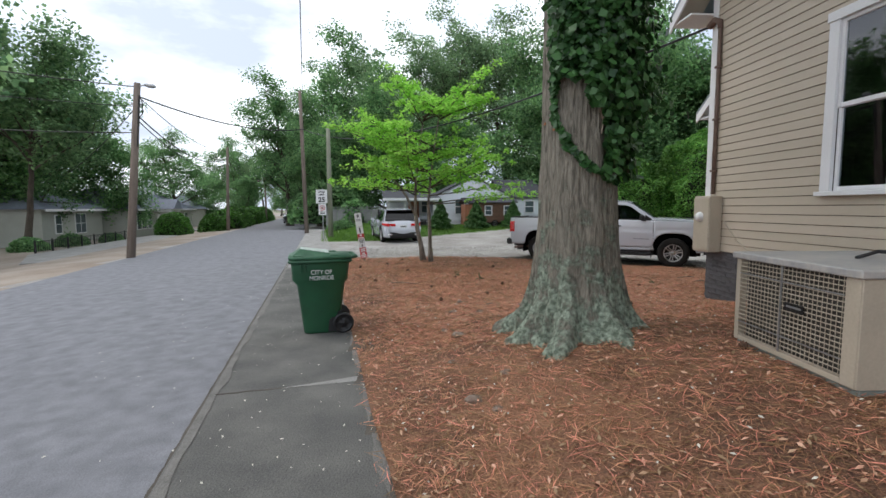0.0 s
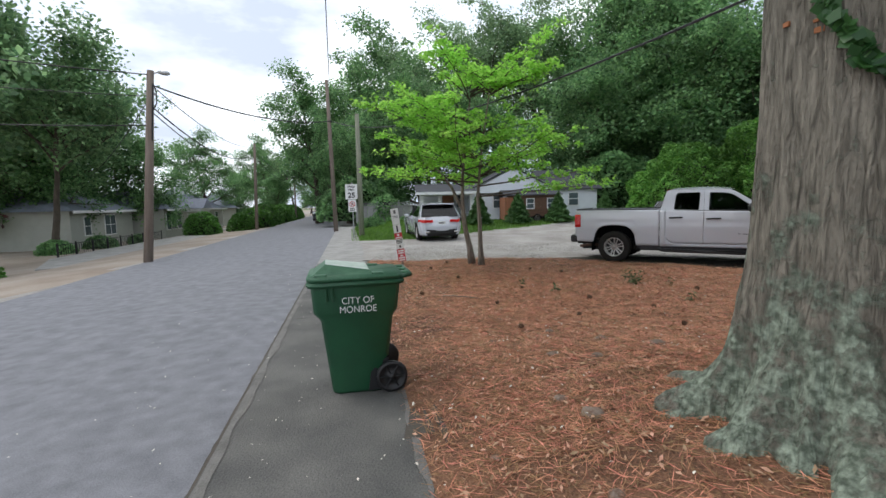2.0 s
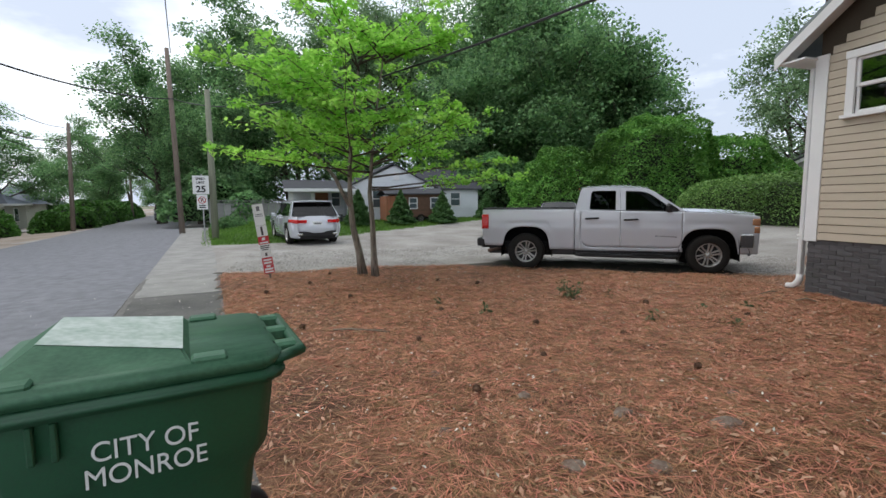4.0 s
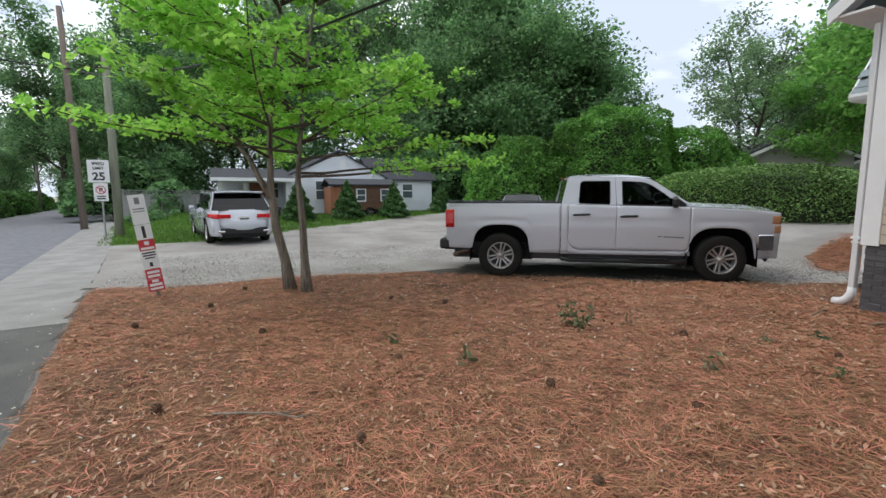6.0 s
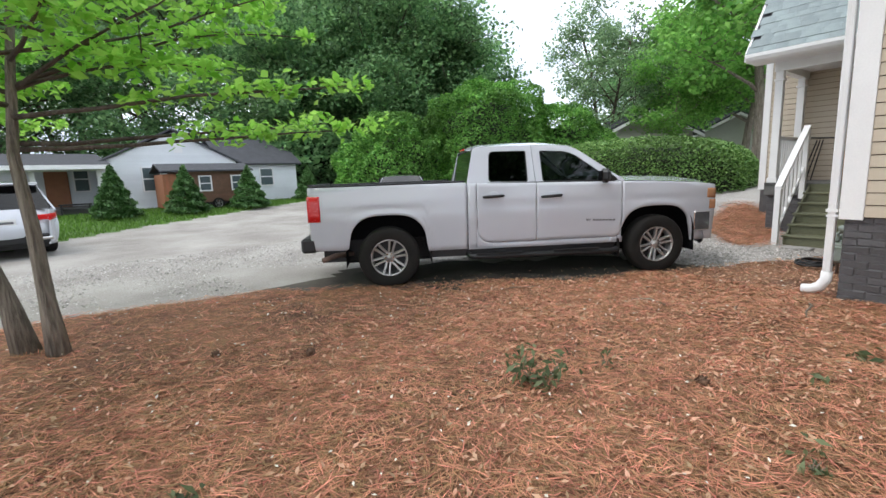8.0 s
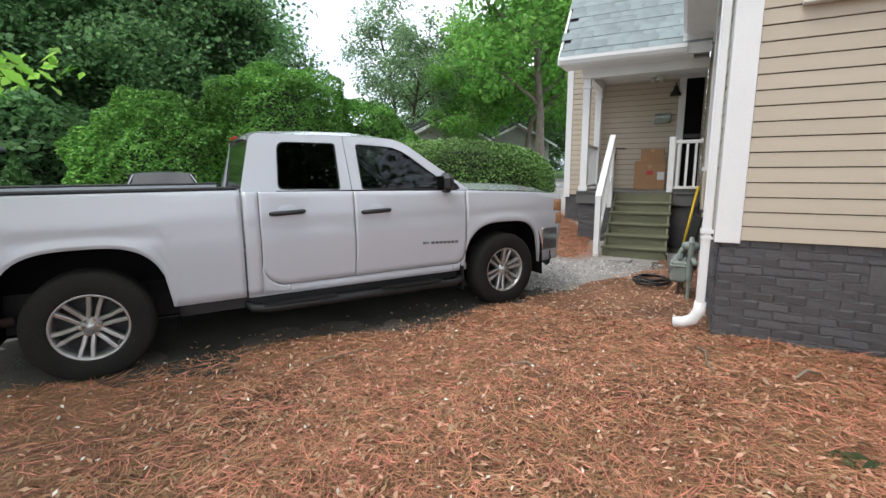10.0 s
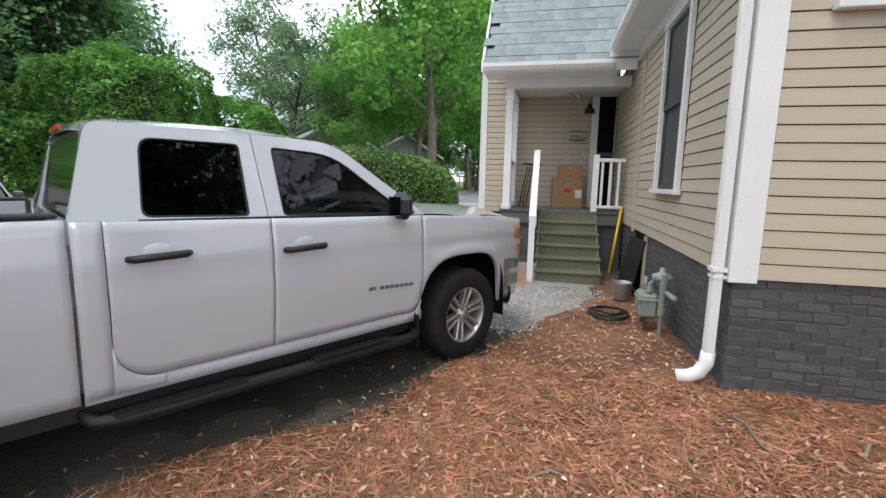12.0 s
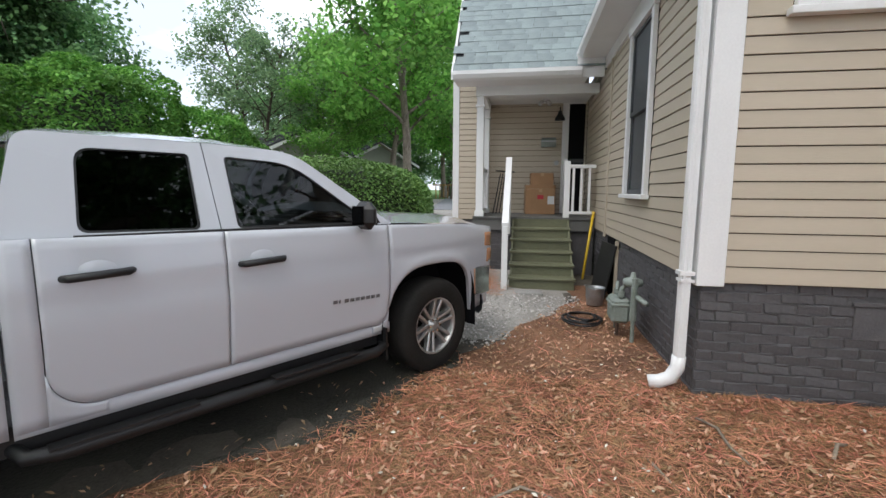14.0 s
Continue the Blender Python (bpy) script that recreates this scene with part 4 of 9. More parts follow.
# ---- air conditioner on the bank ----
def build_ac():
    ac = thing("air_conditioner", pose(3.28, 2.31, 0.42, 0, 0, -4), "beige outdoor packaged air conditioner with a wire guard over its coil", "air conditioner")
    L, D, H = 1.2, 1.15, 0.82
    part("base_rail", new_box(0.03, D, 0.0, L, 0.0, 0.075, bevel=0.006), meter_grey, ac)
    part("core", new_box(0.06, D - 0.05, 0.06, L - 0.06, 0.08, H - 0.04), coil_mat, ac)
    part("top", new_box(-0.03, D + 0.02, -0.03, L + 0.03, H - 0.035, H + 0.02, bevel=0.008), ac_top, ac)
    part("end_panel", new_box(0.0, D, -0.012, 0.0, 0.078, H - 0.037, bevel=0.004), ac_beige, ac)
    part("label_plate", new_box(0.2, 0.62, -0.016, -0.0125, 0.5, 0.74), surface("blue_grey_plate", (0.06, 0.075, 0.11), 0.4, vary=0.1, bump=0), ac)
    part("notice", new_box(0.2, 0.4, -0.016, -0.0125, 0.1, 0.15), sign_white, ac)
    part("knockout", new_box(0.33, 0.4, -0.016, -0.0125, 0.3, 0.34), black_plastic, ac)
    part("corner_post", new_box(-0.004, 0.06, 0.0, 0.11, 0.078, H - 0.037, bevel=0.004), ac_beige, ac)
    part("corner_post", new_box(-0.004, 0.06, L - 0.055, L, 0.078, H - 0.037, bevel=0.004), ac_beige, ac)
    part("bottom_rail", new_box(-0.002, 0.05, 0.11, L - 0.055, 0.078, 0.12, bevel=0.003), ac_beige, ac)
    n = 19
    for i in range(n):
        z = 0.135 + (H - 0.2) * i / (n - 1)
        part("guard_wire", new_box(-0.004, 0.002, 0.11, L - 0.055, z - 0.0035, z + 0.0035), ac_beige, ac)
    for i in range(26):
        y = 0.13 + (L - 0.2) * i / 25
        part("guard_wire", new_box(0.0025, 0.0065, y - 0.0016, y + 0.0016, 0.12, H - 0.04), ac_beige, ac)
    part("guard_brace", new_box(-0.012, -0.0045, 0.65, 0.664, 0.12, H - 0.04), steel, ac)
    part("guard_brace", new_box(-0.012, -0.0045, 0.11, L - 0.055, 0.24, 0.248), steel, ac)
    part("guard_brace", new_box(-0.012, -0.0045, 0.11, L - 0.055, 0.66, 0.668), steel, ac)
    part("badge", new_box(-0.02, -0.0125, 0.42, 0.6, 0.46, 0.52), black_plastic, ac, "dark badge with pale bars")
    part("badge_bar", new_box(-0.022, -0.0205, 0.44, 0.58, 0.485, 0.5), steel, ac)
    part("line_set", new_tube([(0.5, L * 0.5, H + 0.03), (0.8, 0.75, H + 0.06), (1.1, 0.5, H + 0.045), (1.6, 0.4, H + 0.03), (2.0, 0.3, H + 0.02)], 0.015, 6), cable_mat, ac)


build_ac()


# ---- porch ----
PX, PXB, PY1, DZ = 12.2, 13.8, 11.62, 1.06


def build_porch():
    deck = thing("porch_floor", Matrix(), "grey painted wooden porch floor on a brick base", "porch floor", kind="structure")
    for i in range(16):
        a = HY + 0.03 + i * (PY1 + 0.1 - HY - 0.03) / 16
        part("floor_board", new_box(PX - 0.06, PXB, a, a + (PY1 + 0.1 - HY - 0.03) / 16 - 0.005, DZ - 0.03, DZ), deck_paint, deck)
    part("rim", new_box(PX - 0.03, PX, HY + 0.03, PY1 + 0.1, DZ - 0.24, DZ - 0.032, bevel=0.004), deck_paint, deck)
    part("rim", new_box(PX + 0.001, PXB, PY1 + 0.07, PY1 + 0.1, DZ - 0.24, DZ - 0.032, bevel=0.004), deck_paint, deck)
    part("rubble_base", new_box(PX + 0.03, PX + 0.15, HY + 0.03, PY1 + 0.05, -0.1, DZ - 0.245), brick_joint, deck)
    bricks(deck, "y", PX + 0.03, 11.05, PY1 + 0.05, 0.03, DZ - 0.25, -1)
    # back wall with the door
    wb = wall_slab("wall_porch", PXB, PXB + 0.12, HY + 0.02, 12.3, 0.9, 4.6)
    door_hole = (HY + 0.06, 10.06, DZ - 0.2, 3.4)
    wall_boards(wb, "y", PXB, HY + 0.02, 12.3, 0.9, 4.4, -1, holes=[door_hole], step=0.112)
    part("corner_board", new_box(PXB - 0.032, PXB - 0.003, 12.2, 12.33, 0.85, 4.4), white_paint, wb)
    tagged(whole("foundation_porch", new_box(PXB + 0.01, PXB + 0.13, PY1 + 0.12, 12.29, -0.1, 0.898), brick_joint, Matrix(), "dark painted foundation behind the porch", "foundation"), kind="structure")
    door = thing("door_porch", Matrix(), "dark doorway with white frame on the porch", "door", kind="structure")
    part("frame", new_box(PXB - 0.04, PXB - 0.003, 9.93, 10.06, DZ, 3.28, bevel=0.004), white_paint, door)
    part("frame", new_box(PXB - 0.045, PXB - 0.003, HY + 0.06, 10.06, 3.281, 3.42, bevel=0.004), white_paint, door)
    # near-black sheet painted as the shade within the doorway
    part("door_leaf", new_box(PXB - 0.02, PXB - 0.004, HY + 0.06, 9.929, DZ, 3.28), recess_shade, door)
    part("storm_rail", new_box(PXB - 0.03, PXB - 0.021, HY + 0.06, 9.92, 2.1, 2.18), screen_mat, door)
    # posts and railings
    for x, y in ((PX + 0.04, PY1 - 0.02), (PXB - 0.2, PY1 - 0.02)):
        p = thing("porch_post", pose(x, y, DZ), "square white porch post with a moulded cap", "porch post", "porch posts")
        part("shaft", new_box(-0.065, 0.065, -0.065, 0.065, 0.0, 2.2, bevel=0.006), white_paint, p)
        part("capital", new_box(-0.085, 0.085, -0.085, 0.085, 1.93, 1.97, bevel=0.006), white_paint, p)
        part("base", new_box(-0.085, 0.085, -0.085, 0.085, 0.001, 0.1, bevel=0.006), white_paint, p)
    r = thing("porch_railing", Matrix(), "white porch railing beside the steps", "railing", "porch railings")
    part("newel", new_box(PX - 0.05, PX + 0.05, 10.02, 10.12, DZ, DZ + 0.98, bevel=0.006), white_paint, r)
    part("top_rail", new_box(PX - 0.035, PX + 0.035, HY + 0.04, 10.02, DZ + 0.86, DZ + 0.92, bevel=0.006), white_paint, r)
    part("bottom_rail", new_box(PX - 0.03, PX + 0.03, HY + 0.04, 10.02, DZ + 0.06, DZ + 0.11, bevel=0.005), white_paint, r)
    for k in range(3):
        y = HY + 0.14 + k * 0.135
        part("baluster", new_box(PX - 0.02, PX + 0.02, y - 0.02, y + 0.02, DZ + 0.111, DZ + 0.859), white_paint, r)
    r2 = thing("porch_railing", Matrix(), "white porch railing along the porch end", "railing", "porch railings")
    part("top_rail", new_box(PX + 0.105, PXB - 0.27, PY1 - 0.055, PY1 + 0.015, DZ + 0.84, DZ + 0.9, bevel=0.006), white_paint, r2)
    part("bottom_rail", new_box(PX + 0.105, PXB - 0.27, PY1 - 0.05, PY1 + 0.01, DZ + 0.06, DZ + 0.11, bevel=0.005), white_paint, r2)
    for k in range(9):
        x = PX + 0.17 + k * 0.13
        part("baluster", new_box(x - 0.02, x + 0.02, PY1 - 0.04, PY1, DZ + 0.111, DZ + 0.839), white_paint, r2)
    # steps
    st = thing("porch_steps", Matrix(), "five olive green painted wooden steps with worn edges", "steps")
    Y0, Y1 = 10.02, 11.0
    for i in range(5):
        x = 10.92 + 0.256 * i
        z = DZ - (5 - i) * 0.172
        part("tread", new_box(x - 0.03, x + 0.258, Y0 - 0.02, Y1 + 0.02, z - 0.035, z, bevel=0.006), step_paint, st)
        part("riser", new_box(x, x + 0.02, Y0, Y1, z - 0.172 if i else -0.02, z - 0.036), step_paint, st)
    part("riser", new_box(PX - 0.055, PX - 0.031, Y0, Y1, DZ - 0.172, DZ - 0.031), step_paint, st)
    for y in (Y0 - 0.0, Y1 - 0.03):
        bm = bmesh.new()
        prism(bm, [(10.95, 0.0), (10.95, 0.14), (PX - 0.06, DZ - 0.05), (PX - 0.06, DZ - 0.36), (11.5, 0.0)], "y", y + 0.001, y + 0.029)
        part("stringer", bm, step_paint, st)
    hr = thing("stair_handrail", Matrix(), "white painted sloping handrail on the steps", "handrail")
    part("lower_newel", new_box(10.74, 10.83, 11.03, 11.12, 0.0, 1.0, bevel=0.006), white_paint, hr)
    part("upper_newel", new_box(PX - 0.15, PX - 0.06, 11.03, 11.12, DZ - 0.3, DZ + 0.98, bevel=0.006), white_paint, hr)
    for h in (0.92, 0.3):
        bm = bmesh.new()
        x0, z0, x1, z1 = 10.74 if h > 0.5 else 10.83, (1.0 if h > 0.5 else 0.3), PX - 0.1 if h > 0.5 else PX - 0.15, DZ + (1.0 if h > 0.5 else 0.25)
        prism(bm, [(x0, z0), (x1, z1), (x1, z1 + 0.05), (x0, z0 + 0.05)], "y", 11.025 if h > 0.5 else 11.05, 11.125 if h > 0.5 else 11.1)
        part("rail", bm, white_paint, hr)
    for k in range(5):
        x = 11.02 + 0.2 * k
        f = (x - 10.83) / (PX - 0.15 - 10.83)
        part("baluster", new_box(x - 0.018, x + 0.018, 11.055, 11.095, 0.355 + f * (DZ + 0.25 - 0.3), 0.99 + f * (DZ + 1.0 - 1.02)), white_paint, hr)
    whole("stepping_slab", new_box(10.5, 10.72, 10.5, 10.9, 0.0, 0.055, bevel=0.01), concrete_pale, Matrix(), "small grey concrete slab at the foot of the steps", "paving slab")
    # ceiling, beam and shingled roof
    pr = thing("porch_roof", Matrix(), "steep porch roof of faded grey-green shingles with a white gutter", "roof", kind="structure")
    part("beam", new_box(PX - 0.05, PX + 0.12, HY + 0.05, PY1 + 0.06, 3.17, 3.33), white_paint, pr)
    part("beam", new_box(PX + 0.121, PXB - 0.003, PY1 - 0.09, PY1 + 0.06, 3.17, 3.33), white_paint, pr)
    part("porch_ceiling", new_box(PX + 0.121, PXB - 0.003, HY + 0.05, PY1 - 0.091, 3.3, 3.33), white_paint, pr)
    part("return_board", new_box(11.715, 11.745, HY + 0.05, HY + 0.47, 3.33, 3.75), white_paint, pr)
    part("soffit", new_box(11.72, PX - 0.051, HY + 0.3, 12.0, 3.33, 3.36), white_paint, pr)
    bm = bmesh.new()
    prism(bm, [(11.72, 3.33), (11.66, 3.36), (11.62, 3.42), (11.62, 3.48), (11.72, 3.48)], "y", HY + 0.4, 12.02)
    part("gutter_trough", bm, white_paint, pr)
    slope = 1.28
    bm = bmesh.new()
    prism(bm, [(11.74, 3.44), (11.74, 3.49), (14.4, 3.49 + 2.66 * slope), (14.4, 3.44 + 2.66 * slope)], "y", HY - 0.6, 12.02)
    part("roof_sheet", bm, shingle_dark, pr)
    bm = bmesh.new()
    prism(bm, [(11.72, 3.36), (11.72, 3.49), (14.4, 3.49 + 2.68 * slope), (14.4, 3.36 + 2.68 * slope)], "y", 12.021, 12.06)
    part("rake_board", bm, white_paint, pr)
    ang = math.atan(slope)
    rng = random.Random(3)
    shapes = []
    for w in (0.2, 0.26, 0.31):
        bm = bmesh.new()
        prism(bm, [(0.0, 0.002), (0.0, 0.012), (0.2, 0.007), (0.2, 0.002)], "y", 0.0, w - 0.004)
        me = bpy.data.meshes.new("shingle")
        bm.to_mesh(me)
        bm.free()
        me.materials.append(shingle_mat)
        shapes.append((w, me))
    n = 0
    for row in range(17):
        d = row * 0.148
        y = HY - 0.3 - rng.uniform(0, 0.2)
        while y < 12.06:
            w, me = shapes[rng.randrange(3)]
            if y + w > 12.09:
                break
            ob = new("shingle", me)
            ob.parent = pr
            k = 0.004 * (row % 2) + rng.uniform(0, 0.006)
            ob.matrix_basis = Matrix.Translation((11.70 + d * math.cos(ang) - math.sin(ang) * k, y, 3.445 + 0.045 + d * math.sin(ang) + math.cos(ang) * k)) @ Matrix.Rotation(-ang, 4, "Y") @ Matrix.Rotation(rng.uniform(-0.006, 0.006), 4, "Z")
            y += w
            n += 1
    # loose things on the porch
    for (y0, y1, z0, z1, x0) in ((10.2, 10.78, DZ, DZ + 0.5, 13.2), (10.24, 10.68, DZ + 0.582, DZ + 0.82, 13.28)):
        c = thing("cardboard_box", pose((x0 + PXB - 0.06) / 2, (y0 + y1) / 2, z0, 0, 0, 3), "brown cardboard carton taped shut on the porch", "box", "porch boxes")
        hx, hy = (PXB - 0.12 - x0) / 2, (y1 - y0) / 2
        part("carton", new_box(-hx, hx, -hy, hy, 0, z1 - z0, bevel=0.006), cardboard, c)
        part("tape", new_box(-hx - 0.003, hx + 0.003, -0.03, 0.03, z1 - z0 - 0.06, z1 - z0 + 0.003), surface("packing_tape", (0.5, 0.32, 0.17), 0.3, vary=0.05, bump=0) if z0 == DZ else MATS["packing_tape"], c)
        if z0 == DZ:
            part("shipping_label", new_box(-hx - 0.004, -hx - 0.001, -0.27, -0.14, 0.2, 0.36), sign_white, c)
            part("red_sticker", new_box(-hx - 0.004, -hx - 0.001, -0.06, 0.06, 0.3, 0.38), sign_red, c)
            part("flap", new_box(-hx, hx, -hy, hy, z1 - z0 + 0.004, z1 - z0 + 0.08, bevel=0.004), cardboard, c)
    mb = thing("mailbox", pose(PXB - 0.024, 10.33, 2.42), "grey metal wall mailbox with a slanted lid", "mailbox")
    bm = bmesh.new()
    prism(bm, [(-0.1, 0.0), (0.0, 0.0), (0.0, 0.2), (-0.07, 0.17), (-0.11, 0.12)], "y", -0.15, 0.15)
    part("body", bm, meter_grey, mb)
    part("lid_edge", new_box(-0.12, -0.111, -0.15, 0.15, 0.105, 0.125), steel, mb)
    lt = thing("porch_lamp", pose(PXB - 0.1, 10.12, 2.95), "small dark bell-shaped porch lantern", "wall lamp")
    bm = bmesh.new()
    lathe(bm, [(0.01, 0.2), (0.03, 0.19), (0.05, 0.12), (0.1, 0.04), (0.105, 0.0), (0.02, 0.0)], 14)
    part("shade", bm, black_plastic, lt, smooth=True)
    part("arm", new_tube([(0.075, 0, 0.25), (0.0, 0, 0.26), (0.0, 0, 0.2)], 0.012, 6), black_plastic, lt)
    fl = thing("flood_lamp", pose(PX + 1.1, 10.45, 3.298), "twin bulb flood lamp under the porch ceiling", "ceiling lamp")
    part("plate", new_tube([(0, 0, 0), (0, 0, -0.03)], 0.06, 12), white_paint, fl)
    for s in (-1, 1):
        part("bulb", new_tube([(0, 0.02 * s, -0.03), (-0.03, 0.07 * s, -0.06), (-0.06, 0.1 * s, -0.1)], [0.02, 0.035, 0.05], 10), clear_lens, fl, smooth=True)
    ob = thing("outlet_box", pose(PXB - 0.025, 10.16, 2.1), "small round brass outlet cover on the wall", "outlet")
    part("cover", new_tube([(0, 0, 0), (-0.05, 0, 0)], 0.05, 10), steel, ob)
    # dark odds and ends behind the handrail
    s = thing("garden_tools", pose(13.5, 11.3, DZ), "dark long-handled garden tools leaning on the porch wall", "garden tools")
    for k in range(3):
        part("handle", new_tube([(-0.1 * k, 0.06 * k, 0), (0.24, 0.05 * k - 0.1, 0.82)], 0.012, 6), black_plastic, s)
    part("bracket", new_tube([(0.2, -0.3, 0.85), (0.2, 0.1, 0.88)], 0.015, 6), black_plastic, s)


build_porch()


# ---- things along the drive wall ----
def build_drive_wall():
    g = thing("gas_meter", pose(8.72, HY + 0.27, 0.06), "grey-green gas meter with pipes and a round regulator", "gas meter")
    bm = bmesh.new()
    box(bm, -0.14, 0.14, -0.09, 0.09, 0.14, 0.4, bevel=0.03)
    part("meter_case", bm, meter_grey, g, smooth=False)
    part("case_band", new_box(-0.15, 0.15, -0.1, 0.1, 0.32, 0.345, bevel=0.005), meter_grey, g)
    part("index_window", new_box(-0.075, 0.03, 0.091, 0.099, 0.2, 0.29), meter_grey, g)
    part("riser", new_tube([(0.03, 0, -0.06), (0.03, 0, 0.14)], 0.018, 8), pipe_rust, g)
    part("pipe", new_tube([(-0.1, 0, 0.39), (-0.1, 0, 0.5), (-0.1, -0.05, 0.54), (-0.1, -0.17, 0.54)], 0.022, 8), meter_grey, g, smooth=True)
    part("pipe", new_tube([(0.1, 0, 0.39), (0.1, 0, 0.47), (0.2, -0.02, 0.5), (0.3, -0.04, 0.45), (0.3, -0.04, -0.02)], 0.022, 8), meter_grey, g, smooth=True)
    part("pipe", new_tube([(-0.12, -0.12, 0.44), (-0.5, -0.14, 0.44)], 0.026, 8), meter_grey, g, smooth=True)
    part("union", new_tube([(-0.1, 0, 0.42), (-0.1, 0, 0.47)], 0.036, 8), meter_grey, g)
    part("union", new_tube([(0.1, 0, 0.41), (0.1, 0, 0.46)], 0.036, 8), meter_grey, g)
    bm = bmesh.new()
    lathe(bm, [(0.02, -0.05), (0.09, -0.03), (0.1, 0.0), (0.09, 0.03), (0.03, 0.05), (0.02, 0.1), (0.001, 0.1)], 16, Matrix.Translation((-0.12, -0.1, 0.57)))
    part("regulator", bm, meter_grey, g, smooth=True)
    part("valve", new_tube([(-0.2, -0.1, 0.2), (-0.2, -0.1, 0.62)], [0.035, 0.03], 8), meter_grey, g)
    part("stand_pipe", new_tube([(-0.2, -0.1, -0.03), (-0.2, -0.1, 0.2)], 0.02, 8), meter_grey, g)
    h = thing("crawlspace_hatch", Matrix(), "dark open crawlspace hatch with a tilted board", "hatch")
    # near-black sheet on the wall, painted as the shade of the crawlspace
    part("opening", new_box(10.25, 11.0, HY - 0.011, HY + 0.006, 0.02, 0.86), recess_shade, h)
    bm = bmesh.new()
    box(bm, -0.33, 0.33, -0.012, 0.012, 0.0, 0.72, bevel=0.004)
    ob = part("hatch_board", bm, black_plastic, h)
    ob.matrix_basis = pose(10.5, HY + 0.2, 0.1, 11, 0, 6)
    part("jamb", new_box(10.2, 10.25, HY, HY + 0.04, 0.02, 0.87), siding, h)
    b = thing("steel_bucket", pose(9.98, 9.86, 0.05), "galvanised steel bucket beside the wall", "bucket")
    bm = bmesh.new()
    lathe(bm, [(0.001, 0.0), (0.1, 0.0), (0.104, 0.02), (0.112, 0.1), (0.116, 0.11), (0.116, 0.12), (0.12, 0.22), (0.128, 0.23), (0.122, 0.235), (0.112, 0.2), (0.1, 0.03), (0.001, 0.03)], 20)
    part("pail", bm, steel, b, smooth=True)
    part("handle", new_tube([(0.12, 0, 0.2), (0.1, 0.1, 0.24), (0, 0.14, 0.25), (-0.1, 0.1, 0.24), (-0.12, 0, 0.2)], 0.005, 6), steel, b)
    hose = bmesh.new()
    pts = []
    rng = random.Random(9)
    for k in range(90):
        a = k * 0.27
        r = 0.24 - 0.0012 * k + 0.015 * math.sin(k * 0.7)
        pts.append((9.12 + r * 1.15 * math.cos(a), 10.12 + r * math.sin(a), 0.075 + 0.0006 * k))
    tube(hose, pts, 0.012, 6)
    whole("garden_hose", hose, black_plastic, Matrix(), "coiled black garden hose on the straw", "hose", smooth=True)
    y = thing("yellow_pole", Matrix(), "yellow pole leaning by the steps", "pole")
    part("shaft", new_tube([(11.75, 9.8, 0.02), (12.1, 9.62, 1.12)], 0.022, 8), yellow_paint, y, smooth=True)
    part("tip", new_tube([(12.1, 9.62, 1.12), (12.12, 9.61, 1.17)], 0.026, 8), yellow_paint, y)


build_drive_wall()


# ---- vehicles ----
def arch_z(x, centre, half, base, top):
    """Lower edge of a body side over a wheel: None away from the arch."""
    u = abs(x - centre) / half
    if u >= 1:
        return None
    return base + (top - base) * (1 - u ** 3.2) ** (1 / 3.2)


def panel(x0, x1, low, high, wide, sign, rows=9, step=0.05, thick=0.03):
    """A body side panel between two stations. low(x), high(x): its edges; wide(x, z): half width. The rim is folded inward."""
    bm = bmesh.new()
    n = max(2, int(math.ceil((x1 - x0) / step)))
    grid = []
    for i in range(n + 1):
        x = x0 + (x1 - x0) * i / n
        a, b = low(x), high(x)
        col = [bm.verts.new((x, sign * wide(x, a + (b - a) * j / rows), a + (b - a) * j / rows)) for j in range(rows + 1)]
        grid.append(col)
    faces = []
    for i in range(n):
        for j in range(rows):
            faces.append(bm.faces.new((grid[i][j], grid[i + 1][j], grid[i + 1][j + 1], grid[i][j + 1])))
    rim = [c[0] for c in grid] + grid[-1][1:] + [c[-1] for c in grid[-2::-1]] + grid[0][-2:0:-1]
    inner = [bm.verts.new((v.co.x, v.co.y - sign * thick, v.co.z)) for v in rim]
    m = len(rim)
    for k in range(m):
        faces.append(bm.faces.new((rim[k], rim[(k + 1) % m], inner[(k + 1) % m], inner[k])))
    bmesh.ops.recalc_face_normals(bm, faces=faces)
    if sum(f.normal.y * sign for f in faces[:n * rows]) < 0:
        bmesh.ops.reverse_faces(bm, faces=faces)
    for f in faces[:n * rows]:
        f.smooth = True
    return bm


def rounded(corners, r, k=4):
    """Corner points with the corners rounded; k points a corner."""
    out = []
    n = len(corners)
    rs = r if hasattr(r, "__len__") else [r] * n
    for i, c in enumerate(corners):
        c = Vector(c)
        p, q = Vector(corners[i - 1]), Vector(corners[(i + 1) % n])
        a, b = (p - c), (q - c)
        ra = min(rs[i], a.length * 0.45, b.length * 0.45)
        s, e = c + a.normalized() * ra, c + b.normalized() * ra
        for j in range(k):
            t = j / (k - 1)
            out.append(s * (1 - t) ** 2 + c * 2 * t * (1 - t) + e * t * t)
    return out


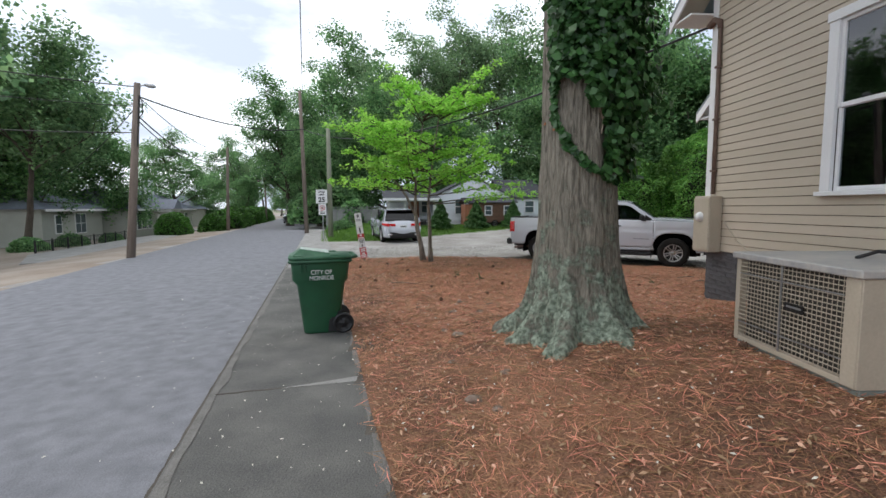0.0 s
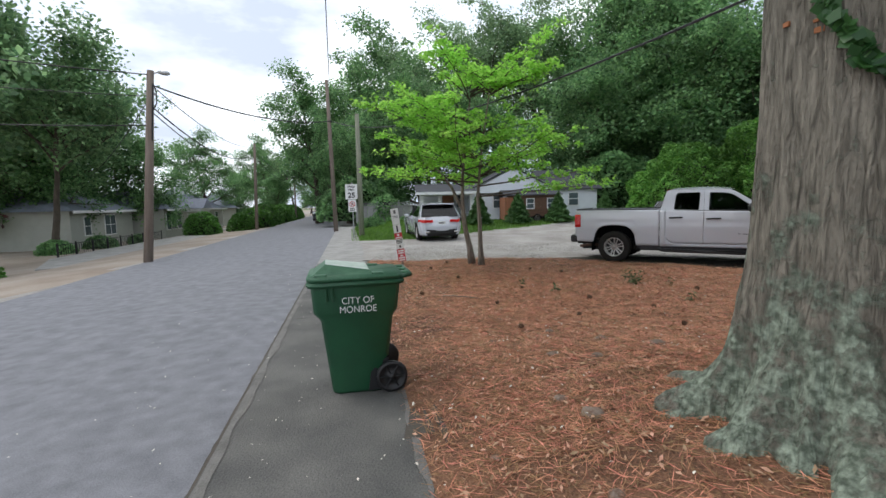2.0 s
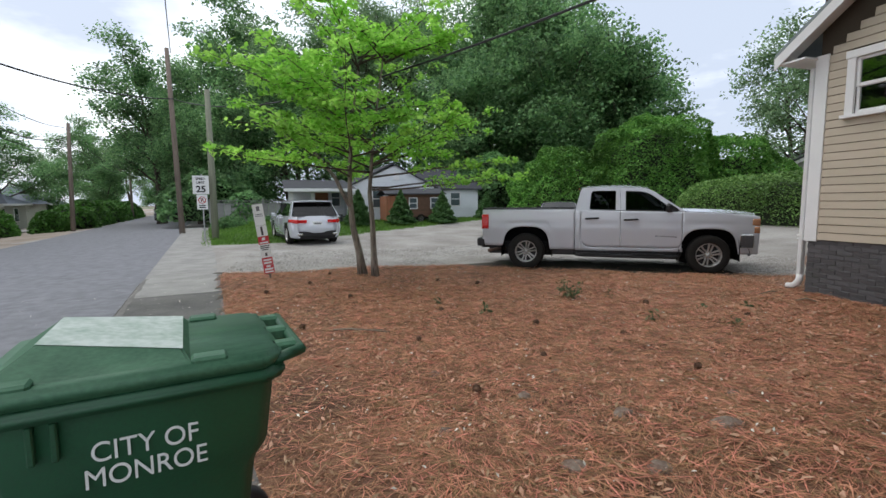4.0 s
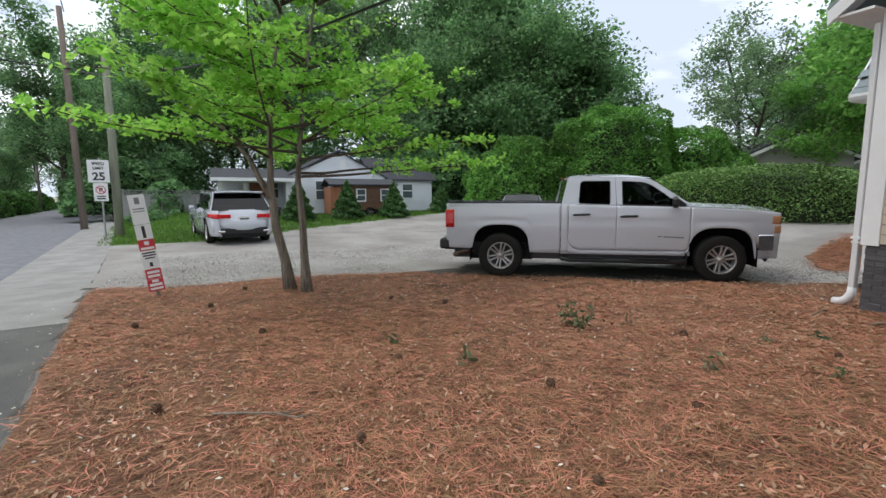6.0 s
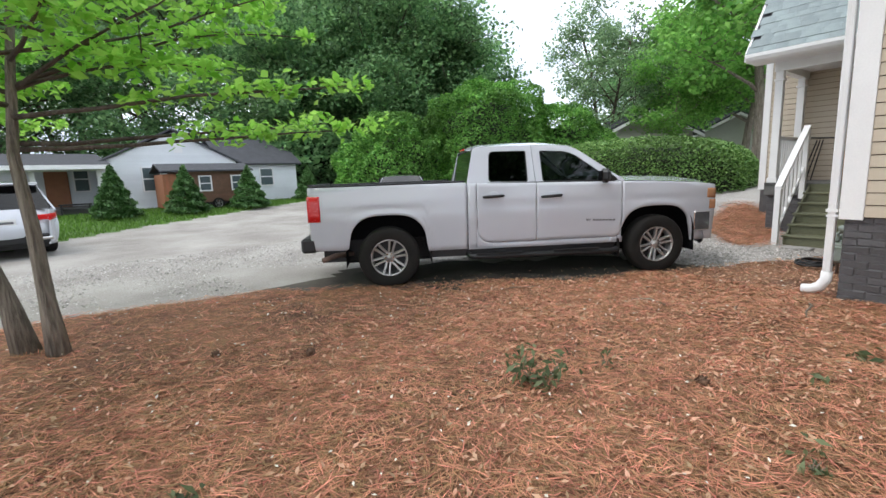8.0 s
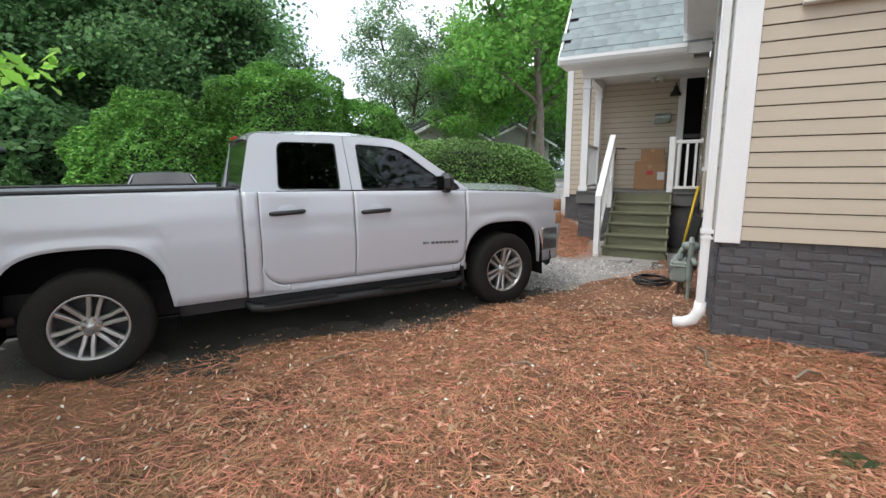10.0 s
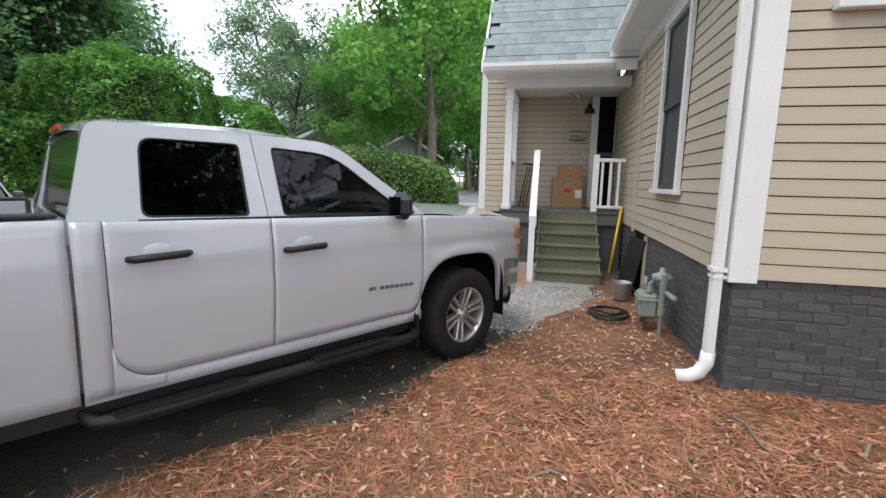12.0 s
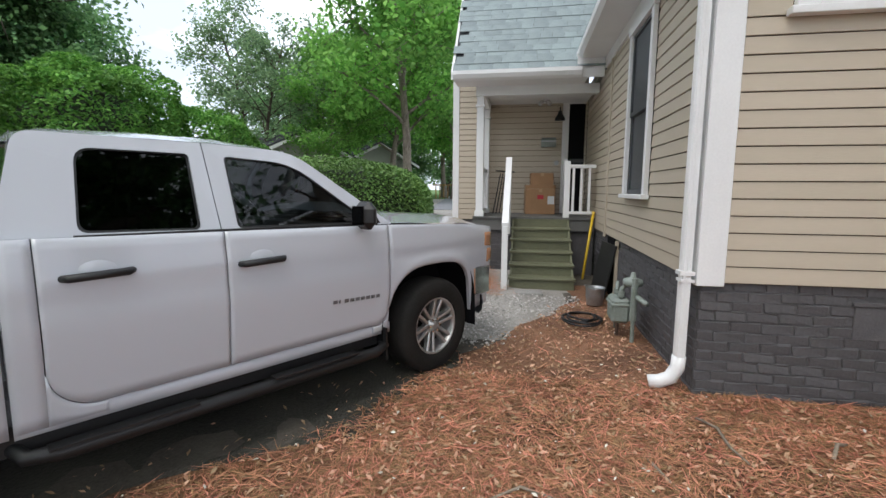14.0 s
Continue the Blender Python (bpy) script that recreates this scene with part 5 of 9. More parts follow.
def ring_panel(outer, inner, to3d, depth):
    """A frame between two outlines with equal counts of points, with an inward lip of the given depth."""
    bm = bmesh.new()
    o = [bm.verts.new(to3d(p, 0)) for p in outer]
    i = [bm.verts.new(to3d(p, 0)) for p in inner]
    d = [bm.verts.new(to3d(p, depth)) for p in inner]
    e = [bm.verts.new(to3d(p, depth)) for p in outer]
    n = len(outer)
    fs = []
    for k in range(n):
        j = (k + 1) % n
        fs.append(bm.faces.new((o[k], o[j], i[j], i[k])))
        fs.append(bm.faces.new((i[k], i[j], d[j], d[k])))
        fs.append(bm.faces.new((o[j], o[k], e[k], e[j])))
    bmesh.ops.recalc_face_normals(bm, faces=fs)
    return bm


def flat_panel(outline, to3d, depth):
    bm = bmesh.new()
    bm.faces.new([bm.verts.new(to3d(p, depth)) for p in outline])
    return bm


def loft(rows, smooth=True):
    """A skin over rows of points."""
    bm = bmesh.new()
    g = [[bm.verts.new(p) for p in r] for r in rows]
    fs = []
    for a, b in zip(g, g[1:]):
        for k in range(len(a) - 1):
            fs.append(bm.faces.new((a[k], a[k + 1], b[k + 1], b[k])))
    bmesh.ops.recalc_face_normals(bm, faces=fs)
    if sum(f.normal.z for f in fs) < 0:
        bmesh.ops.reverse_faces(bm, faces=fs)
    for f in fs:
        f.smooth = smooth
    return bm


def wheel(parent, x, y, z, r, width, rim_r, side, spokes=5, split=True):
    """Tyre and alloy rim with paired spokes. side: -1 when the outer face looks to -y."""
    t = Matrix.Translation((x, y, z)) @ Matrix.Rotation(radians(90 if side < 0 else -90), 4, "X")
    w = width / 2
    bm = bmesh.new()
    lathe(bm, [(rim_r * 0.96, -w * 0.9), (r * 0.9, -w), (r * 0.975, -w * 0.8), (r, -w * 0.5), (r, w * 0.5), (r * 0.975, w * 0.8), (r * 0.9, w), (rim_r * 1.06, w * 0.97), (rim_r * 1.0, w * 0.9), (rim_r * 0.97, w * 0.3)], 40, t)
    wh = part("wheel", bm, tyre_rubber, parent, "black tyre on a silver alloy rim", smooth=True)
    bm = bmesh.new()
    lathe(bm, [(rim_r * 1.01, w * 0.86), (rim_r * 0.98, w * 0.9), (rim_r * 0.93, w * 0.84), (rim_r * 0.9, w * 0.3), (rim_r * 0.9, -w * 0.5)], 40, t)
    part("rim", bm, alloy, wh, "silver alloy rim", smooth=True)
    bm = bmesh.new()
    lathe(bm, [(rim_r * 0.9, -w * 0.1), (0.01, -w * 0.1)], 24, t)
    part("brake_disc", bm, black_plastic, wh)
    bm = bmesh.new()
    for k in range(spokes):
        a0 = 2 * math.pi * k / spokes + 0.3
        c0, s0 = math.cos(a0), math.sin(a0)
        for off in ((-1, 1) if split else (0,)):
            wid = 0.0145 * r / 0.4
            vs = []
            for rr, side, zt, thick in ((rim_r * 0.2, 0.022, w * 0.6, 0.05), (rim_r * 0.55, 0.027, w * 0.7, 0.05), (rim_r * 0.95, 0.04, w * 0.8, 0.045)):
                mid = off * side * r / 0.4
                vs.append([bm.verts.new(t @ Vector((rr * c0 - s0 * (mid + wid * q), rr * s0 + c0 * (mid + wid * q), zz))) for q, zz in ((-1, zt - 0.006), (-0.6, zt), (0.6, zt), (1, zt - 0.006), (1, zt - thick), (-1, zt - thick))])
            for va, vb in zip(vs, vs[1:]):
                for q in range(6):
                    bm.faces.new((va[q], va[(q + 1) % 6], vb[(q + 1) % 6], vb[q]))
            bm.faces.new(vs[0])
            bm.faces.new(vs[2][::-1])
    bmesh.ops.recalc_face_normals(bm, faces=bm.faces[:])
    part("spokes", bm, alloy, wh, "paired silver spokes")
    bm = bmesh.new()
    lathe(bm, [(rim_r * 0.29, w * 0.5), (rim_r * 0.29, w * 0.6), (rim_r * 0.16, w * 0.63), (rim_r * 0.14, w * 0.76), (0.002, w * 0.78)], 20, t)
    part("hub_cap", bm, alloy, wh, smooth=True)
    for k in range(6):
        a = 2 * math.pi * k / 6
        c = Vector((rim_r * 0.23 * math.cos(a), rim_r * 0.23 * math.sin(a), w * 0.6))
        part("lug_nut", new_tube([t @ c, t @ (c + Vector((0, 0, 0.025)))], 0.011, 6), chrome, wh)
    return wh


def build_truck():
    tr = thing("pickup_truck", pose(4.985, 14.32, 0.006, 0, 0, -32.6), "white extended-cab pickup truck parked at the edge of the gravel", "pickup truck")
    WB = 3.645
    ZB = 1.285

    def wide(x, z):
        u = (z - 0.45) / (1.36 - 0.45)
        w = 0.955 + 0.05 * math.sin(min(1, max(0, u * 1.15)) * math.pi * 0.62) - 0.035 * max(0, u - 0.62) ** 1 / 0.38
        crease = 0.012 * math.exp(-((z - 1.02) / 0.05) ** 2)
        if x > 3.7:
            w -= 0.13 * ((x - 3.7) / 0.9) ** 2
        if x < -0.76:
            w -= 0.05 * ((-0.76 - x) / 0.25) ** 2
        for c, top in ((0.0, 0.98), (WB, 0.95)):
            q = math.hypot((x - c) / 0.66, (z - 0.5) / 0.52)
            w += 0.008 * math.exp(-((q - 0.93) / 0.06) ** 2)
        return w - crease

    def low(x):
        a = arch_z(x, 0.0, 0.52, 0.30, 0.955)
        b = arch_z(x, WB, 0.52, 0.30, 0.93)
        base = 0.52 if x < -0.5 else (0.46 if x < 3.2 else 0.42)
        if x < -0.52:
            base = 0.52 + 0.02 * (-0.52 - x)
        return max(base, a or 0, b or 0)

    def rail(x):
        return 1.33

    def belt(x):
        return 1.318 - 0.022 * (x - 1.05)

    for s in (-1, 1):
        part("bed_side", panel(-0.99, 1.035, low, rail, wide, s, rows=12, step=0.04), car_white, tr)
        door_low = lambda x: 0.53 + (0.2 * (1 - math.sqrt(max(0.0, 1 - ((1.37 - x) / 0.2) ** 2))) if x < 1.37 else 0.0)
        part("rear_door", panel(1.172, 1.965, door_low, belt, wide, s, rows=14, step=0.02), car_white, tr)
        part("cab_corner", panel(1.05, 1.167, lambda x: 0.47, belt, wide, s, rows=14, step=0.04), car_white, tr)
        part("cab_corner_foot", panel(1.167, 1.39, lambda x: 0.47, lambda x: max(0.524, door_low(x) - 0.006), wide, s, rows=3, step=0.02), car_white, tr)
        part("front_door", panel(1.971, 3.145, lambda x: 0.53 + (0.1 * (1 - math.sqrt(max(0.0, 1 - ((x - 3.045) / 0.1) ** 2))) if x > 3.045 else 0.0), belt, wide, s, rows=14, step=0.03), car_white, tr)
        part("front_foot", panel(3.0, 3.148, lambda x: 0.47, lambda x: max(0.524, 0.524 + 0.1 * (1 - math.sqrt(max(0.0, 1 - ((x - 3.045) / 0.1) ** 2))) if x > 3.045 else 0.524), wide, s, rows=3, step=0.02), car_white, tr)
        part("rocker", panel(1.05, 3.17, lambda x: 0.45, lambda x: 0.526, lambda x, z: wide(x, 0.5) - 0.006, s, rows=2, step=0.2), car_white, tr)
        part("fender", panel(3.151, 4.55, low, lambda x: 1.272 - 0.045 * (x - 3.15) - 0.03 * max(0, (x - 3.9) / 0.65) ** 2, wide, s, rows=14, step=0.04), car_white, tr)
        # greenhouse side: pillars and window openings
        def to3d(p, dep, s=s):
            z = p[1]
            u = max(0.0, (z - ZB) / (1.82 - ZB))
            return (p[0], s * (0.957 - 0.012 - 0.20 * u - 0.03 * u * u - dep), z)
        o1 = rounded([(1.05, belt(1.05)), (1.966, belt(1.966)), (1.958, 1.79), (1.17, 1.79)], [0.002, 0.002, 0.002, 0.07], 6)
        i1 = rounded([(1.335, 1.325), (1.868, 1.312), (1.882, 1.722), (1.375, 1.725)], [0.05, 0.03, 0.03, 0.075], 6)
        o2 = rounded([(1.972, belt(1.972)), (3.21, belt(3.21) + 0.005), (2.52, 1.772), (1.964, 1.79)], [0.002, 0.02, 0.14, 0.002], 5)
        i2 = rounded([(2.062, 1.308), (3.02, 1.292), (2.49, 1.695), (2.068, 1.718)], [0.03, 0.05, 0.14, 0.03], 5)
        part("rear_door_frame", ring_panel(o1, i1, to3d, 0.05), car_white, tr)
        part("front_door_frame", ring_panel(o2, i2, to3d, 0.05), car_white, tr)
        part("rear_side_glass", flat_panel(i1, to3d, 0.018), tint_glass, tr, "almost black tinted window")
        part("front_side_glass", flat_panel(i2, to3d, 0.018), clear_tint, tr, "tinted window")
        seal = [(p[0], p[1]) for p in i1]
        c = sum((Vector(p) for p in seal), Vector((0, 0))) / len(seal)
        for nm, i in (("window_seal", i1), ("window_seal", i2)):
            c = sum((Vector(p) for p in i), Vector((0, 0))) / len(i)
            part(nm, ring_panel(i, [c + (Vector(p) - c) * 0.955 for p in i], lambda p, dep: to3d(p, dep + 0.012), 0.01), black_plastic, tr)
        # belt moulding, handles, mirror, badge
        part("belt_moulding", new_prism([(1.32, belt(1.32) - 0.012), (3.06, belt(3.06) - 0.002), (3.06, belt(3.06) + 0.02), (1.32, belt(1.32) + 0.006)], "y", *sorted((s * 0.93, s * 0.963))), black_plastic, tr)
        for x, zh in ((1.39, 1.142), (2.17, 1.118)):
            y = s * (wide(x, zh) + 0.001)
            hd = part("door_handle", new_tube([(x - 0.135, y, zh - 0.008), (x - 0.115, y + s * 0.034, zh - 0.006), (x + 0.115, y + s * 0.034, zh + 0.002), (x + 0.135, y, zh + 0.002)], [0.016, 0.019, 0.019, 0.016], 8), black_plastic, tr, "black door handle", smooth=True)
            bm = bmesh.new()
            lathe(bm, [(0.001, 0.002), (0.045, 0.0015), (0.055, -0.004)], 18, Matrix.Translation((x, y - s * 0.002, zh + 0.008)) @ Matrix.Rotation(radians(-90 * s), 4, "X") @ Matrix.Scale(1.5, 4, (1, 0, 0)))
            part("handle_cup", bm, car_white, hd, smooth=True)
        for k in range(9):
            x = 2.645 + k * 0.046
            y = s * wide(x, 0.775)
            a, b = sorted((y, y + s * 0.004))
            part("badge_bar", new_box(x, x + (0.034 if k != 1 else 0.012), a, b, 0.764 - 0.002 * k, 0.788 - 0.002 * k), badge_mat, tr)
        mir = part("mirror", new_box(2.80, 2.92, s * 1.08 - 0.095, s * 1.08 + 0.095, 1.262, 1.45, bevel=0.05), black_plastic, tr, "black door mirror")
        part("mirror_arm", new_tube([(2.96, s * 0.93, 1.28), (2.87, s * 1.03, 1.3)], 0.03, 8), black_plastic, mir)
        part("mirror_glass", new_box(2.793, 2.799, s * 1.08 - 0.06, s * 1.08 + 0.06, 1.29, 1.42), tint_glass, mir)
        part("sail_panel", new_prism([(2.93, 1.292), (3.1, 1.288), (3.07, 1.33), (2.93, 1.43)], "y", *sorted((s * 0.915, s * 0.945))), black_plastic, mir)
        # step bar, wheel liners, flaps
        part("step_bar", new_tube([(1.0, s * 0.8, 0.42), (1.08, s * 0.96, 0.36), (1.2, s * 0.98, 0.35), (3.0, s * 1.0, 0.34), (3.1, s * 0.97, 0.36), (3.16, s * 0.8, 0.42)], [0.03, 0.036, 0.04, 0.04, 0.036, 0.03], 10), black_plastic, tr, "black tubular side step", smooth=True)
        for x in (1.15, 2.2):
            part("step_pad", new_box(x, x + 0.62, s * 1.0 - 0.04, s * 1.0 + 0.04, 0.385, 0.397), black_plastic, tr)
        for c in (0.0, WB):
            bm = bmesh.new()
            pts = [(c - 0.56 * math.copysign(abs(math.cos(a)) ** 0.625, math.cos(a)), 0.28 + 0.71 * math.sin(a) ** 0.625) for a in [math.pi * k / 18 for k in range(19)]]
            rows = [[(px, s * 0.972, pz) for px, pz in pts], [(px, s * 0.5, pz) for px, pz in pts]]
            # liner and its wall are blackened to paint the shade inside the arch
            part("wheel_liner", loft(rows), recess_shade, tr)
            bm = bmesh.new()
            bm.faces.new([bm.verts.new((px, s * 0.55, pz)) for px, pz in pts])
            part("liner_wall", bm, recess_shade, tr)
        part("tail_light", panel(-1.005, -0.84, lambda x: 0.9, lambda x: 1.225, lambda x, z: wide(x, z) + 0.008, s, rows=4, step=0.04), red_lens, tr, "tall red tail light")
        part("headlight", panel(4.41, 4.556, lambda x: 0.99 + (4.556 - x) * 0.1, lambda x: 1.135 - 0.02 * (x - 4.25), lambda x, z: wide(x, z) + 0.005, s, rows=4, step=0.04), amber_lens, tr, "amber corner of the headlight")
        part("side_marker", panel(4.45, 4.556, lambda x: 0.845, lambda x: 0.975, lambda x, z: wide(x, z) + 0.005, s, rows=3, step=0.035), amber_lens, tr)
        wheel(tr, 0.0, s * 0.885, 0.4, 0.4, 0.265, 0.24, s, 6)
        wheel(tr, WB, s * 0.885, 0.4, 0.4, 0.265, 0.24, s, 6)
        part("mud_flap", new_box(WB - 0.55, WB - 0.535, s * 0.88 - 0.12, s * 0.88 + 0.12, 0.25, 0.5), black_plastic, tr)
        # bed rail caps, inner bed walls
        part("rail_cap", new_box(-0.96, 1.02, s * 0.9 - 0.055, s * 0.9 + 0.045, 1.335, 1.357, bevel=0.006), black_plastic, tr, "black bed rail cap")
        part("bed_inner", new_box(-0.92, 1.0, s * 0.845 - 0.01, s * 0.845 + 0.01, 1.0, 1.334), car_white, tr)
    # roof, windscreen, bonnet
    rows = []
    for x, zc, half in ((1.14, 1.765, 0.70), (1.19, 1.82, 0.71), (1.3, 1.85, 0.72), (1.7, 1.866, 0.725), (2.1, 1.864, 0.725), (2.4, 1.84, 0.72), (2.55, 1.80, 0.715)):
        rows.append([(x, half * k / 6 * (1.0 if abs(k) < 6 else 1.01), zc - (0.075 if zc > 1.8 else 0.03) * abs(k / 6) ** 2.6) for k in range(-6, 7)])
    part("roof", loft(rows), car_white, tr)
    cab_glass = [[(2.55 + 0.72 * t, (0.71 + 0.17 * t) * k / 6, 1.795 - 0.50 * t - (0.02 + 0.03 * t) * abs(k / 6) ** 2) for k in range(-6, 7)] for t in (0, 0.25, 0.5, 0.75, 1)]
    cab_glass = [[(x - 0.12 * abs(y / 0.88) ** 2.4, y, z) for x, y, z in r] for r in cab_glass]
    part("windscreen", loft(cab_glass), clear_tint, tr)
    part("rear_window", loft([[(1.085 + 0.075 * t, (0.9 - 0.2 * t) * k / 3, 1.3 + 0.46 * t) for k in range(-3, 4)] for t in (0, 0.5, 1)]), privacy_glass, tr)
    for s in (-1, 1):
        rows = [[(1.05 + 0.115 * u, s * (0.945 - 0.2 * u - 0.02 * u * u), 1.285 + 0.5 * u), (1.06 + 0.1 * u, s * (0.9 - 0.2 * u), 1.29 + 0.495 * u), (1.092 + 0.075 * u, s * (0.80 - 0.2 * u), 1.29 + 0.49 * u)] for u in (0, 0.35, 0.7, 1.0)]
        part("corner_pillar", loft(rows), car_white, tr)
    part("cab_back", new_box(1.05, 1.07, -0.93, 0.93, 0.5, 1.31), car_white, tr)
    part("stop_lamp", new_box(1.115, 1.135, -0.2, 0.2, 1.775, 1.8), red_lens, tr)
    rows = []
    for x in (3.12, 3.25, 3.5, 3.9, 4.2, 4.45, 4.56, 4.6):
        z = 1.315 - 0.045 * (x - 3.1) - 0.05 * max(0, (x - 4.0) / 0.6) ** 2.4
        hw = wide(x, 1.25) - 0.04
        rows.append([(x - 0.1 * abs(k / 8) ** 2, hw * k / 8, z + 0.03 - 0.055 * abs(k / 8) ** 3 + (0.012 if 2 < abs(k) < 6 else 0)) for k in range(-8, 9)])
    part("bonnet", loft(rows), car_white, tr)
    part("cowl", new_box(3.05, 3.25, -0.85, 0.85, 1.25, 1.29), black_plastic, tr)
    part("grille", new_box(4.5, 4.56, -0.6, 0.6, 0.86, 1.16, bevel=0.02), black_plastic, tr)
    for z in (0.9, 1.0, 1.09):
        part("grille_bar", new_box(4.561, 4.585, -0.62, 0.62, z, z + 0.04, bevel=0.006), chrome, tr)
    def bumper(x0, bulge, half, z0, z1):
        rows = []
        for z, off in ((z0, -0.05), (z0 + 0.03, 0.0), ((z0 + z1) / 2, 0.015), (z1 - 0.02, 0.0), (z1, -0.03)):
            rows.append([(x0 + math.copysign(1, bulge) * off + bulge * (1 - abs(k / 8) ** 2.6), half * k / 8, z) for k in range(-8, 9)])
        return loft(rows)
    part("front_bumper", bumper(4.42, 0.26, 0.95, 0.55, 0.82), chrome, tr, "chrome front bumper")
    part("front_valance", bumper(4.36, 0.22, 0.93, 0.36, 0.55), black_plastic, tr)
    part("bumper_corner", new_box(4.2, 4.43, -0.965, -0.93, 0.56, 0.82, bevel=0.01), chrome, tr)
    part("bumper_corner", new_box(4.2, 4.43, 0.93, 0.965, 0.56, 0.82, bevel=0.01), chrome, tr)
    part("tailgate", new_box(-1.0, -0.95, -0.78, 0.78, 0.72, 1.345, bevel=0.012), car_white, tr)
    part("tailgate_cap", new_box(-1.01, -0.94, -0.78, 0.78, 1.346, 1.37, bevel=0.006), black_plastic, tr)
    part("rear_bumper", new_box(-1.12, -0.92, -0.95, 0.95, 0.5, 0.69, bevel=0.03), black_plastic, tr, "dark step bumper")
    part("bumper_face", new_box(-1.135, -1.122, -0.6, 0.6, 0.53, 0.66), chrome, tr)
    part("bed_floor", new_box(-0.94, 1.02, -0.54, 0.54, 0.8, 0.84), black_plastic, tr)
    part("chassis", new_box(-0.9, 4.3, -0.55, 0.55, 0.3, 0.6), black_plastic, tr)
    part("underbody", new_box(0.55, 3.1, -0.9, 0.9, 0.36, 0.5), black_plastic, tr)
    part("axle", new_tube([(0, -0.8, 0.4), (0, 0.8, 0.4)], 0.06, 8), black_plastic, tr)
    part("axle", new_tube([(WB, -0.8, 0.4), (WB, 0.8, 0.4)], 0.05, 8), black_plastic, tr)
    part("tow_hitch", new_box(-1.18, -0.88, -0.04, 0.04, 0.38, 0.45), black_plastic, tr)
    part("exhaust", new_tube([(-0.5, -0.6, 0.42), (-0.72, -0.72, 0.42), (-0.85, -0.93, 0.4)], 0.035, 10), pipe_rust, tr, smooth=True)
    # cab interior
    part("cab_floor", new_box(1.08, 3.0, -0.85, 0.85, 0.55, 0.6), black_plastic, tr)
    part("dashboard", new_box(2.75, 3.02, -0.85, 0.85, 1.0, 1.27, bevel=0.04), black_plastic, tr)
    for y in (-0.42, 0.42):
        part("seat", new_box(1.95, 2.1, y - 0.26, y + 0.26, 0.75, 1.4, bevel=0.05), badge_mat, tr, "grey front seat")
        part("headrest", new_box(1.93, 2.03, y - 0.14, y + 0.14, 1.43, 1.6, bevel=0.04), badge_mat, tr)
    bm = bmesh.new()
    pts = [(2.62 - 0.06 * math.sin(a), 0.42 + 0.19 * math.cos(a), 1.18 + 0.18 * math.sin(a)) for a in [2 * math.pi * k / 20 for k in range(21)]]
    tube(bm, pts, 0.016, 6, caps=False)
    part("steering_wheel", bm, black_plastic, tr)
    part("bed_hook", new_tube([(0.75, 0.83, 1.2), (0.78, 0.78, 1.2), (0.83, 0.78, 1.2), (0.86, 0.83, 1.2)], 0.012, 6), chrome, tr)


build_truck()


